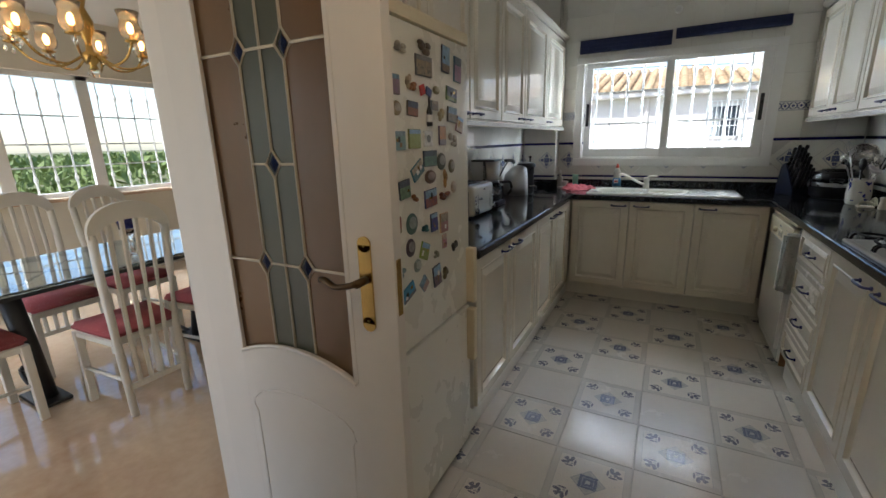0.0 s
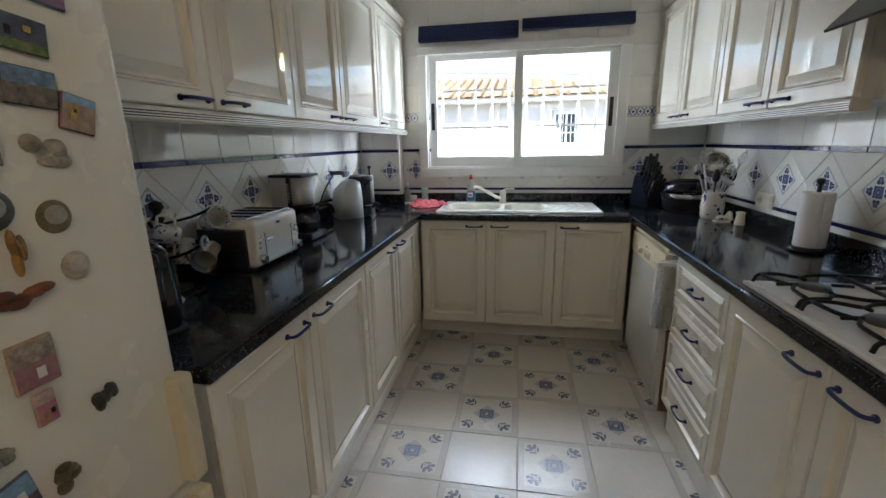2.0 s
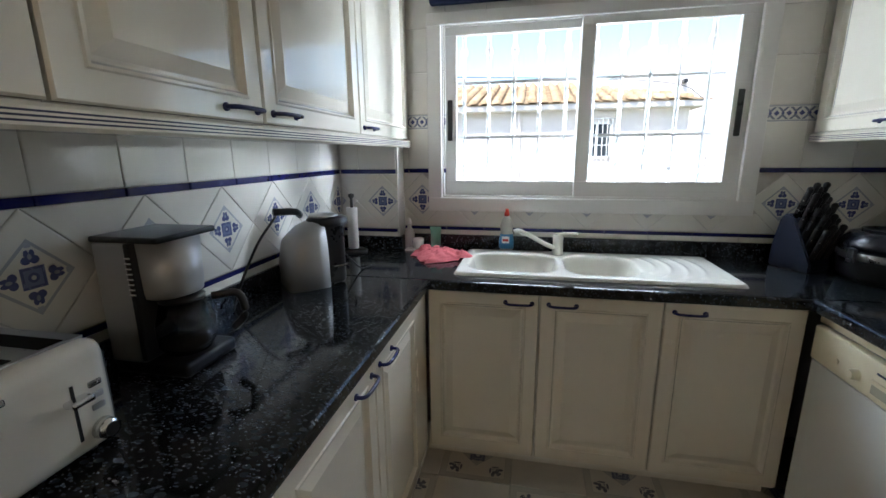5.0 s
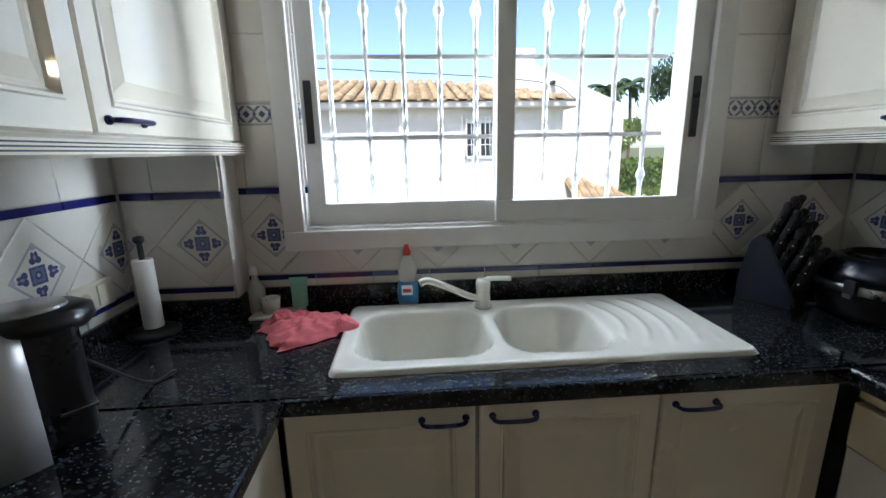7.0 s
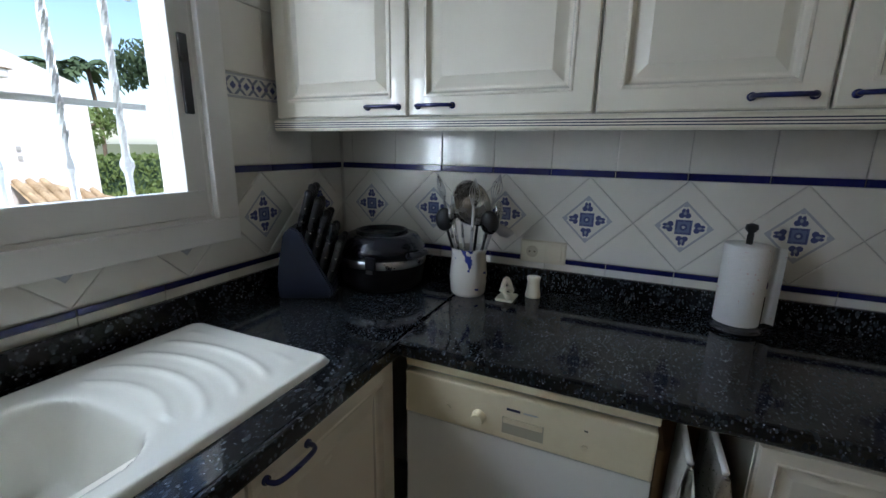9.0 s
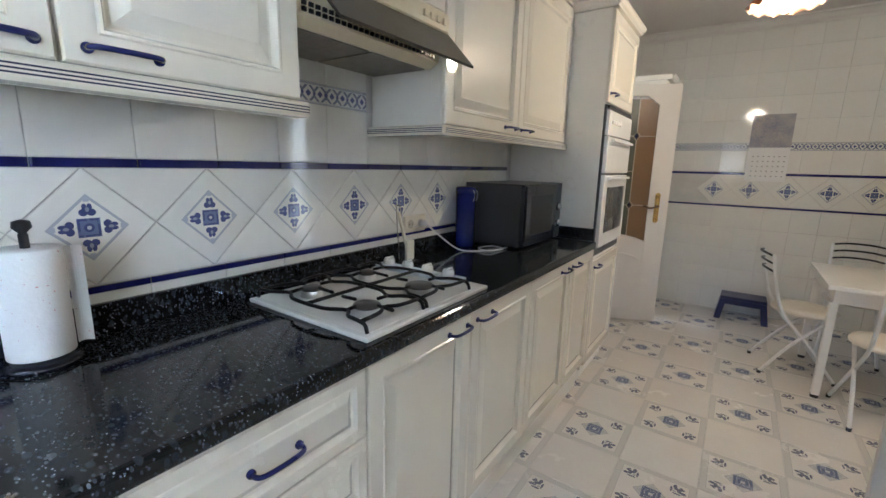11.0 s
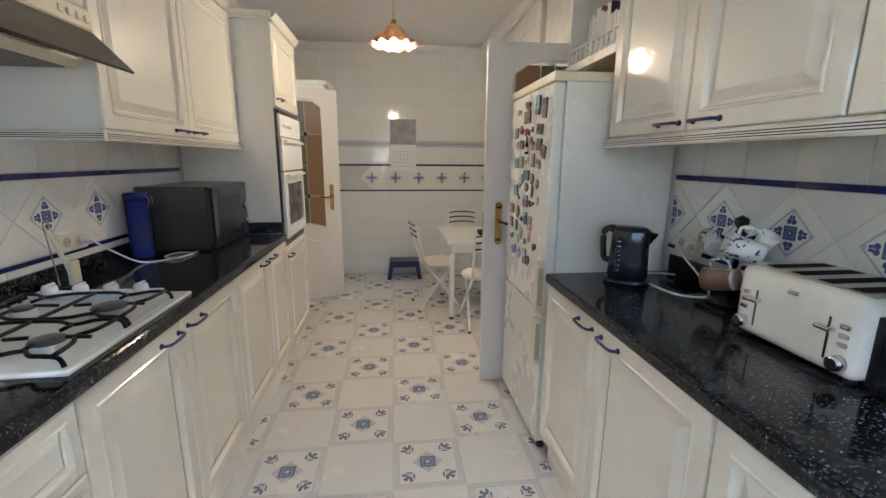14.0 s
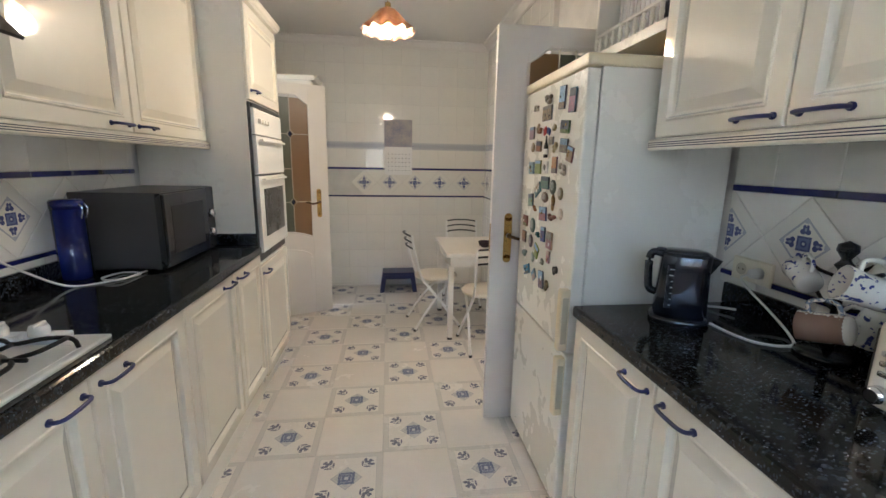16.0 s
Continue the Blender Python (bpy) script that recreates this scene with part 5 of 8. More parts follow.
# glass dining table and chairs
IRON = mat("black_wrought_iron", (0.014, 0.014, 0.015), 0.4, var=0.1)
TGL = mat("table_glass", (0.80, 0.93, 0.92), 0.01, trans=0.92, var=0.0, rvar=0.0)
dt = thing("dining_table", -3.2, -2.25, 0, "glass-topped dining table on black iron legs", "table")
part("glass_top", boxed(-3.64, -2.76, -2.97, -1.38, 0.735, 0.752, bevel=0.005), TGL, dt, "thick clear glass top")
for y, s_ in ((-2.72, -1), (-1.80, 1)):
    bm = bmesh.new()
    tube(bm, [(-3.10, y, 0.012), (-3.07, y + s_ * 0.03, 0.36), (-3.05, y + s_ * 0.06, 0.70)], 0.048, 16)
    part("leg", bm, IRON, dt, "thick black iron leg", True)
    part("foot_plate", boxed(-3.28, -2.98, y - 0.075, y + 0.075, 0.0, 0.022, bevel=0.008), IRON, dt)
    bm = bmesh.new()
    tube(bm, curve_pts([(-3.22, y, 0.02), (-3.36, y, 0.04), (-3.42, y, 0.10), (-3.37, y, 0.14)], 5), 0.014, 8)
    part("scroll", bm, IRON, dt, "curled iron foot", True)
bm = bmesh.new()
for x in (-3.60, -2.80):
    box(bm, x - 0.010, x + 0.010, -2.93, -1.42, 0.708, 0.733)
for y in (-2.93, -1.42):
    box(bm, -3.60, -2.80, y - 0.010, y + 0.010, 0.708, 0.733)
part("frame", bm, IRON, dt)
bm = bmesh.new()
tube(bm, [(-2.80, -2.90, 0.715), (-3.60, -2.20, 0.715)], 0.006, 6)
tube(bm, [(-3.60, -2.90, 0.715), (-2.80, -2.20, 0.715)], 0.006, 6)
part("brace", bm, IRON, dt)
CHP = mat("cream_chair_paint", (0.76, 0.73, 0.66), 0.35, var=0.05)
REDC = mat("dusty_red_cushion", (0.42, 0.10, 0.11), 0.9, var=0.15, scale=12, bump=0.2, bscale=200)
layered(REDC, [(lambda X, Y, W: W.gt(0.20), (0.65, 0.55, 0.5))])


def dining_chair():
    """High-backed chair facing +y of its own, base at the origin."""
    c = thing("dining_chair", 0, 0, 0, "cream painted dining chair with arched slatted back and red cushion", "chair", "chairs round the dining table")
    for s in (-1, 1):
        part("leg", boxed(s * 0.185 - 0.019, s * 0.185 + 0.019, 0.17, 0.208, 0, 0.44, bevel=0.005), CHP, c)
        bm = bmesh.new()
        tube(bm, [(s * 0.145, -0.20, 0.0), (s * 0.150, -0.19, 0.43), (s * 0.165, -0.215, 0.80), (s * 0.168, -0.235, 1.02)], 0.021, 8)
        part("back_post", bm, CHP, c, "tall post from floor to arched crest", True)
        bm = bmesh.new()
        tube(bm, [(s * 0.147, -0.195, 0.21), (s * 0.185, 0.188, 0.21)], 0.011, 8)
        part("stretcher", bm, CHP, c, smooth=True)
    pf_ = [(-0.20, 0.20), (0.20, 0.20), (0.165, -0.19), (-0.165, -0.19)]
    for z0, z1, nm_, mt_, lb_, g_ in ((0.405, 0.445, "seat_frame", CHP, "", 0.0), (0.445, 0.492, "cushion", REDC, "dusty red cushion with pale sprigs", 0.006)):
        bm = bmesh.new()
        va = [[bm.verts.new((x + (g_ if x > 0 else -g_), y + (g_ if y > 0 else 0.02), z)) for x, y in pf_] for z in (z0, z1)]
        for i in range(4):
            bm.faces.new((va[0][i], va[0][(i + 1) % 4], va[1][(i + 1) % 4], va[1][i]))
        bm.faces.new(va[0][::-1])
        bm.faces.new(va[1])
        bmesh.ops.recalc_face_normals(bm, faces=bm.faces)
        bmesh.ops.bevel(bm, geom=bm.edges[:], offset=0.016 if g_ else 0.006, segments=3, affect="EDGES")
        part(nm_, bm, mt_, c, lb_, bool(g_))
    # arched crest board
    bm = bmesh.new()
    n_ = 20
    fr_, bk_ = [], []
    for yy, lst in ((-0.222, fr_), (-0.250, bk_)):
        for i in range(n_ + 1):
            a = math.pi * i / n_
            ox, oz = -0.188 * math.cos(a), 1.00 + 0.165 * math.sin(a) ** 0.8
            ix, iz = -0.150 * math.cos(a), 1.00 + 0.075 * math.sin(a)
            lst.append((bm.verts.new((ox, yy, oz)), bm.verts.new((ix, yy, iz))))
    for i in range(n_):
        (a, b), (a2, b2), (p_, q_), (p2, q2) = fr_[i], fr_[i + 1], bk_[i], bk_[i + 1]
        for f_ in ((a, a2, b2, b), (p_, q_, q2, p2), (a, p_, p2, a2), (b, b2, q2, q_)):
            bm.faces.new(f_)
    for (a, b), (p_, q_) in ((fr_[0], bk_[0]), (fr_[-1], bk_[-1])):
        bm.faces.new((a, b, q_, p_))
    bmesh.ops.recalc_face_normals(bm, faces=bm.faces)
    part("crest", bm, CHP, c, "broad arched crest board")
    for k in range(4):
        x = -0.093 + k * 0.062
        bm = bmesh.new()
        zt_ = 1.0 + 0.08 * math.sqrt(max(0, 1 - (x / 0.16) ** 2))
        tube(bm, [(x * 0.9, -0.196, 0.175), (x * 0.95, -0.192, 0.45), (x, -0.215, 0.80), (x, -0.237, zt_)], 0.0125, 6)
        part("slat", bm, CHP, c)
    part("lower_rail", boxed(-0.14, 0.14, -0.206, -0.186, 0.150, 0.182, bevel=0.003), CHP, c)
    return c


dc = dining_chair()
dc.matrix_basis = pose(-2.648, -2.424, 0, 0, 0, 88)
for x, y, a in ((-2.64, -1.92, 92), (-3.06, -3.01, 2), (-3.57, -2.42, -90), (-3.57, -1.95, -88), (-3.15, -1.26, 178)):
    copy_thing(dc, pose(x, y, 0, 0, 0, a))
vs = thing("glass_vase", -3.02, -2.16, 0.752, "clear and cobalt glass vase on the dining table", "vase")
part("vase", lathe(bmesh.new(), -3.02, -2.16, [(0.035, 0.753), (0.012, 0.77), (0.012, 0.86), (0.05, 0.93), (0.06, 1.0), (0.055, 1.0), (0.045, 0.93), (0.001, 0.88)]), GLASS, vs, smooth=True)
part("blue_rim", lathe(bmesh.new(), -3.02, -2.16, [(0.05, 0.93), (0.062, 1.0), (0.058, 1.0), (0.047, 0.93)]), COBALT, vs, smooth=True)

# chandelier
CX, CY, CZ0 = -3.0, -2.17, 1.98
cd = thing("chandelier", CX, CY, CZ, "brass chandelier with glass tulip shades and lit bulbs", "chandelier")
part("chain", cyl(bmesh.new(), (CX, CY, 2.28), (CX, CY, CZ), 0.008, seg=8), BRASS, cd)
part("stem", lathe(bmesh.new(), CX, CY, [(0.001, 1.86), (0.022, 1.875), (0.012, 1.89), (0.045, 1.93), (0.05, 1.95), (0.02, 1.97), (0.015, 2.02), (0.04, 2.08), (0.045, 2.13), (0.018, 2.2), (0.03, 2.24), (0.008, 2.29)]), BRASS, cd, smooth=True)
part("glass_drop", ball(bmesh.new(), (CX, CY, 1.855), 0.03, 12), GLASS, cd, smooth=True)
BULB = mat("candle_bulb", (1, 0.85, 0.6), 0.3, emit=(1.0, 0.55, 0.2), power=7.0)
TUL = mat("tulip_glass", (0.95, 0.88, 0.78), 0.12, trans=0.9, var=0.05)
for k in range(8):
    a = 2 * math.pi * k / 8 + 0.2
    c, s = math.cos(a), math.sin(a)
    R = 0.33
    bm = bmesh.new()
    tube(bm, curve_pts([(CX + 0.03 * c, CY + 0.03 * s, 1.95), (CX + 0.14 * c, CY + 0.14 * s, 1.885), (CX + 0.26 * c, CY + 0.26 * s, 1.91), (CX + R * c, CY + R * s, 1.99)], 5), 0.007, 6)
    lathe(bm, CX + R * c, CY + R * s, [(0.012, 1.985), (0.035, 1.992), (0.036, 1.998), (0.012, 2.0), (0.012, 2.03)], 12)
    arm = part("arm", bm, BRASS, cd, smooth=True)
    part("tulip_shade", lathe(bmesh.new(), CX + R * c, CY + R * s, [(0.018, 2.0), (0.045, 2.02), (0.052, 2.06), (0.042, 2.10), (0.055, 2.145), (0.053, 2.145), (0.040, 2.10), (0.050, 2.06), (0.043, 2.022), (0.016, 2.003)], 16), TUL, cd, "clear tulip glass shade", True)
    part("bulb", ball(bmesh.new(), (CX + R * c, CY + R * s, 2.06), 0.016, 10, sz=2.0), BULB, cd, "lit candle bulb", True)
    for dk in range(3):
        part("crystal_drop", ball(bmesh.new(), (CX + (R - 0.03 + 0.03 * dk) * c, CY + (R - 0.03 + 0.03 * dk) * s, 1.965 - 0.012 * (dk % 2)), 0.009, 6, sz=2), GLASS, cd)

# red curtain edge by the window
cu = thing("curtain", DX0 + 0.1, -0.2, 0.4, "dusty red curtain gathered beside the dining room window", "curtain")
bm = bmesh.new()
n = 30
ra = []
for z in (0.35, 1.2, 2.3):
    ra.append([bm.verts.new((DX0 + 0.08 + 0.025 * math.sin(i * 1.3), -0.36 + 0.30 * i / n, z)) for i in range(n + 1)])
for a, b in zip(ra, ra[1:]):
    for i in range(n):
        bm.faces.new((a[i], a[i + 1], b[i + 1], b[i]))
bmesh.ops.solidify(bm, geom=bm.faces[:], thickness=0.004)
part("cloth", bm, REDC, cu, smooth=True)

# hall beyond the east door
# the opening is made up, out of view, to brighten the hall
wall("wall_hall_east", "plain hall wall with unseen opening added for light", (2.9, 3.0, -6.2, -5.3, 0, CZ), (2.9, 3.0, -3.9, -3.4, 0, CZ), (2.9, 3.0, -5.3, -3.9, 0, 0.8), (2.9, 3.0, -5.3, -3.9, 2.2, CZ), material=dwall)
wall("wall_hall_sides", "plain hall side walls", (EX + 0.15, 2.9, -3.5, -3.4, 0, CZ), (EX + 0.15, 2.9, -6.2, -6.1, 0, CZ), material=dwall)
structure("floor_hall", boxed(EX + 0.15, 2.9, -6.2, -3.4, -0.1, -0.004), MARB, "polished marble hall floor")
structure("ceiling_hall", boxed(EX + 0.15, 2.9, -6.2, -3.4, CZ, CZ + 0.1), CEIL, "plain hall ceiling")

# ---- outdoors ----
GROUND = mat("dry_lawn", (0.10, 0.13, 0.045), 0.9, var=0.3, scale=0.6, bump=0.5, bscale=30, tint=(0.16, 0.14, 0.07))
bm = bmesh.new()
bmesh.ops.create_grid(bm, x_segments=8, y_segments=8, size=2500, matrix=Matrix.Translation((0, 0, -1.6)))
structure("ground", bm, GROUND, "lawn and dry ground round the villa")
STUCCO = mat("white_stucco", (0.72, 0.66, 0.62), 0.9, var=0.05, scale=0.8, bump=0.25, bscale=40)
TERRA = mat("pale_clay_roof_tile", (0.46, 0.35, 0.22), 0.85, var=0.25, scale=3, bump=0.2, bscale=60, tint=(0.22, 0.14, 0.07))


def tiled_slope(parent, x0, x1, ye, ze, yr, zr, pitch=0.24, cut=None):
    """Barrel tiles running up from the eave; rows overlap."""
    ln = math.hypot(yr - ye, zr - ze)
    rows = int(ln / 0.42)
    dirv = Vector((0, (yr - ye) / ln, (zr - ze) / ln))
    nrm = Vector((0, -dirv.z, dirv.y))
    bm = bmesh.new()
    n = int((x1 - x0) / pitch)
    for c in range(n):
        x = x0 + (c + 0.5) * pitch
        for r in range(rows):
            f0, f1 = r / rows, (r + 1.12) / rows
            if cut and not cut(x, (f0 + f1) / 2):
                continue
            va = []
            for f, lift, rad in ((f0, 0.035, 0.088), (f1, 0.0, 0.070)):
                o = Vector((x + random.uniform(-0.006, 0.006), ye, ze)) + dirv * (f * ln) + nrm * lift
                va.append([bm.verts.new(o + Vector((rad * math.cos(t), 0, 0)) + nrm * (rad * math.sin(t))) for t in np.linspace(0, math.pi, 6)])
            for k in range(5):
                bm.faces.new((va[0][k], va[0][k + 1], va[1][k + 1], va[1][k]))
            bm.faces.new(va[0][::-1])
    ob = part("roof_tiles", bm, TERRA, parent, "rows of pale clay barrel tiles", True)
    return ob


random.seed(3)
ha = thing("neighbour_house", -2.6, 9.5, -1.6, "white stucco neighbouring house with clay tile roof", "house")
HYF = 8.0
part("wall", boxed(-9.0, 2.75, HYF, 14.0, -1.6, 2.36), STUCCO, ha)
part("eave", boxed(-9.3, 3.0, HYF - 0.32, 14.3, 2.30, 2.42, bevel=0.03), STUCCO, ha, "moulded stucco eave")
bm = bmesh.new()
v = [bm.verts.new(p) for p in ((-9.4, HYF - 0.35, 2.42), (3.05, HYF - 0.35, 2.42), (3.05, 14.3, 2.42), (-9.4, 14.3, 2.42), (-5.0, 11.2, 3.28), (0.35, 11.2, 3.28))]
for f_ in ((0, 1, 5, 4), (1, 2, 5), (2, 3, 4, 5), (3, 0, 4)):
    bm.faces.new([v[i] for i in f_])
part("roof", bm, TERRA, ha)
tiled_slope(ha, -9.3, 3.05, HYF - 0.42, 2.41, 11.2, 3.29, cut=lambda x, f: x < 3.0 - 2.65 * f and x > -9.4 + 4.4 * f)
wf = part("window", boxed(0.78, 1.28, HYF - 0.02, HYF + 0.02, 1.38, 2.02), mat("far_window_glass", (0.05, 0.06, 0.07), 0.05), ha, "dark window pane")
bm = bmesh.new()
for b in ((0.74, 1.32, 1.33, 1.38), (0.74, 1.32, 2.02, 2.07), (0.74, 0.78, 1.33, 2.07), (1.28, 1.32, 1.33, 2.07), (1.01, 1.05, 1.38, 2.02)):
    box(bm, b[0], b[1], HYF - 0.05, HYF + 0.01, b[2], b[3])
part("window_frame", bm, WHITE, ha)
bm = bmesh.new()
for k in range(9):
    x = 0.66 + k * 0.0925
    tube(bm, [(x, HYF - 0.05, 1.22), (x, HYF - 0.26, 1.26), (x, HYF - 0.18, 1.6), (x, HYF - 0.16, 2.12), (x, HYF - 0.02, 2.14)], 0.009, 5)
for z, o in ((1.26, 0.26), (1.6, 0.18), (2.12, 0.16)):
    tube(bm, [(0.66, HYF - o, z), (1.40, HYF - o, z)], 0.009, 5)
part("window_grille", bm, GRW, ha)
part("drainpipe", cyl(bmesh.new(), (-0.55, HYF - 0.05, -1.6), (-0.55, HYF - 0.05, 2.3), 0.04, seg=10), STUCCO, ha)

hb2 = thing("far_villa", 4.5, 13.5, -1.6, "white gabled villa behind the neighbouring house", "house")
bm = bmesh.new()
pf = [(1.5, -1.6), (6.05, -1.6), (6.05, 2.75), (3.1, 3.95), (1.5, 3.3)]
ra = [[bm.verts.new((x, y, z)) for x, z in pf] for y in (12.0, 16.0)]
for i in range(5):
    bm.faces.new((ra[0][i], ra[0][(i + 1) % 5], ra[1][(i + 1) % 5], ra[1][i]))
bm.faces.new(ra[0])
bm.faces.new(ra[1][::-1])
bmesh.ops.recalc_face_normals(bm, faces=bm.faces)
part("wall", bm, STUCCO, hb2)
part("chimney", boxed(2.75, 3.35, 12.2, 12.9, 3.5, 4.35, bevel=0.02), STUCCO, hb2)
part("lamp_bracket", boxed(3.75, 3.85, 11.8, 12.0, 3.3, 3.4), BLACK, hb2)
for z in (1.25, 1.05, 0.3):
    part("wall_spot", boxed(4.55, 4.62, 11.97, 12.0, z, z + 0.09), mat("meter_box", (0.4, 0.38, 0.35), 0.6), hb2)
lr = thing("low_roof", 5.4, 11.2, -1.6, "low clay-tiled roof of a garden porch", "roof")
part("wall", boxed(4.45, 6.2, 10.95, 11.9, -1.6, -0.15), STUCCO, lr)
bm = bmesh.new()
v = [bm.verts.new(p) for p in ((4.3, 10.6, -0.16), (6.75, 10.6, -0.16), (4.3, 11.95, 0.55), (4.9, 11.95, 0.55))]
bm.faces.new((v[0], v[1], v[3], v[2]))
part("roof", bm, TERRA, lr)
tiled_slope(lr, 4.3, 6.75, 10.55, -0.17, 11.95, 0.56, cut=lambda x, f: x < 6.75 - 1.9 * f)


# greenery
LEAF = mat("foliage", (0.10, 0.14, 0.035), 0.7, var=0.4, scale=3, tint=(0.13, 0.16, 0.04))
LEAF2 = mat("dark_pine", (0.055, 0.085, 0.035), 0.75, var=0.4, scale=3)
BARK = mat("bark", (0.18, 0.13, 0.09), 0.9, var=0.3, scale=8, bump=0.6, bscale=30)


def leaves(bm, c, sx, sy, sz, n, s, rnd):
    for _ in range(n):
        d = Vector((rnd.gauss(0, 1), rnd.gauss(0, 1), rnd.gauss(0, 1))).normalized() * (rnd.random() ** 0.4)
        p = Vector(c) + Vector((d.x * sx, d.y * sy, d.z * sz))
        q = Euler((rnd.uniform(0, 6.3), rnd.uniform(0, 6.3), rnd.uniform(0, 6.3))).to_matrix()
        k = s * rnd.uniform(0.6, 1.4)
        vv = [bm.verts.new(p + q @ Vector(o)) for o in ((-k, 0, 0), (0, -k * 0.45, k * 0.1), (k, 0, 0), (0, k * 0.45, k * 0.1))]
        bm.faces.new(vv)


def tree(name, x, y, h, crown_r, label, mtl, n=2200, s=0.12, lean=0.0, zc=None, clumps=9):
    rnd = random.Random(int(x * 31 + y * 7))
    t = thing(name, x, y, -1.6, label, "tree", "garden trees")
    bm = bmesh.new()
    top = (x + lean, y, -1.6 + h * 0.8)
    tube(bm, curve_pts([(x, y, -1.65), (x + lean * 0.3, y, -1.6 + h * 0.4), top], 5), 0.09 + h * 0.012, 8)
    for k in range(6):
        a = k * 1.05 + rnd.random()
        tube(bm, [top, (top[0] + crown_r * 0.6 * math.cos(a), y + crown_r * 0.6 * math.sin(a), top[2] + rnd.uniform(0.1, 0.5) * crown_r)], 0.05, 6)
    part("trunk", bm, BARK, t, smooth=True)
    bm = bmesh.new()
    for k in range(clumps):
        a, rr = rnd.uniform(0, 6.3), rnd.uniform(0.1, 0.85) * crown_r
        leaves(bm, (top[0] + rr * math.cos(a), y + rr * math.sin(a), top[2] + rnd.uniform(-0.25, 0.45) * crown_r), crown_r * 0.42, crown_r * 0.42, crown_r * 0.3, n // clumps, s, rnd)
    part("crown", bm, mtl, t)
    return t


def palm(x, y, h, label):
    rnd = random.Random(int(x * 13 + h))
    t = thing("palm_tree", x, y, -1.6, label, "palm tree", "garden palms")
    bm = bmesh.new()
    tube(bm, curve_pts([(x, y, -1.65), (x + 0.15, y, -1.6 + h * 0.5), (x - 0.05, y, -1.6 + h)], 6), 0.10, 8)
    part("trunk", bm, BARK, t, smooth=True)
    bm = bmesh.new()
    for k in range(22):
        a, e = rnd.uniform(0, 6.3), rnd.uniform(-0.3, 1.1)
        L = rnd.uniform(1.2, 1.6)
        prev = None
        for i in range(7):
            f = i / 6
            p = Vector((x - 0.05 + L * f * math.cos(a) * math.cos(e * (1 - f * 0.6)), y + L * f * math.sin(a) * math.cos(e * (1 - f * 0.6)), -1.6 + h + L * f * math.sin(e) - 0.9 * f * f))
            if prev is not None:
                sd = Vector((-math.sin(a), math.cos(a), 0))
                for s_ in (-1, 1):
                    w = 0.32 * math.sin(math.pi * min(0.95, f))
                    vv = [bm.verts.new(q) for q in (prev, p, p + sd * s_ * w - Vector((0, 0, 0.15)), prev + sd * s_ * w * 0.8 - Vector((0, 0, 0.12)))]
                    bm.faces.new(vv)
            prev = p
    part("crown", bm, LEAF2, t)


def hedge(x0, x1, y0, y1, z1, label):
    rnd = random.Random(int(x0 * 10 + y0))
    h = thing("hedge", (x0 + x1) / 2, (y0 + y1) / 2, -1.6, label, "hedge", "garden hedges")
    part("core", boxed(x0 + 0.15, x1 - 0.15, y0 + 0.15, y1 - 0.15, -1.6, z1 - 0.15), LEAF2, h)
    bm = bmesh.new()
    for _ in range(5000):
        f_ = rnd.random()
        p = (rnd.uniform(x0, x1), y0 + rnd.uniform(-0.08, 0.1), rnd.uniform(-1.5, z1)) if f_ < 0.6 else (rnd.uniform(x0, x1), rnd.uniform(y0, y1), z1 + rnd.uniform(-0.1, 0.06))
        leaves(bm, p, 0.05, 0.05, 0.05, 1, 0.09, rnd)
    part("foliage", bm, LEAF, h)


hedge(6.4, 16.0, 17.0, 18.2, 0.95, "clipped green garden hedge beyond the lawn")
hedge(6.2, 13.0, 13.2, 14.0, -0.1, "low clipped green hedge in front of lawn")
tree("pine_tree", 14.5, 22.0, 8.5, 2.6, "dark umbrella pine behind the garden", LEAF2, 3000, 0.14)
tree("garden_tree", 11.5, 24.0, 4.6, 1.6, "bright green garden tree beside the palms", LEAF, 2500, 0.12)
tree("garden_tree", 9.2, 23.0, 3.6, 1.0, "bushy green garden tree near hedge", LEAF, 1800, 0.11)
palm(12.1, 26.0, 6.6, "tall slender palm above the hedge")
palm(13.7, 26.5, 7.0, "tall slender palm beside another palm")
palm(9.4, 22.0, 3.4, "short palm by the white villa")
rndg = random.Random(11)
bg = tagged(new("garden_shrubs"), "dense flowering shrubs below the dining room window", "shrubs", kind="stuff")
bm = bmesh.new()
for k in range(90):
    leaves(bm, (rndg.uniform(-14, -8.5), rndg.uniform(-6, 5), rndg.uniform(-1.2, 0.75)), 0.6, 0.6, 0.45, 130, 0.08, rndg)
part("foliage", bm, LEAF, bg)
bgw = tagged(new("far_woods"), "hazy wooded plain in the distance", "woods", kind="stuff")
bm = bmesh.new()
for k in range(260):
    xx, yy = -rndg.uniform(40, 160), rndg.uniform(-60, 70)
    leaves(bm, (xx, yy, -0.6 - xx * 0.001), 2.6, 2.6, 1.4, 60, 0.5, rndg)
part("foliage", bm, LEAF, bgw)
cb = thing("overhead_cable", 0, HYF, 2.4, "thin black overhead cable fixed to the neighbouring house", "cable")
bm = bmesh.new()
tube(bm, curve_pts([(-9, HYF - 0.33, 3.35), (-2, HYF - 0.5, 2.98), (2, HYF - 0.4, 2.75), (2.9, HYF - 0.31, 2.42)], 6), 0.008, 5)
part("wire", bm, BLACK, cb)

# ---- souvenir magnets on the fridge ----
KRAFT = mat("kraft_ink", (0.22, 0.13, 0.07), 0.5, var=0.2)


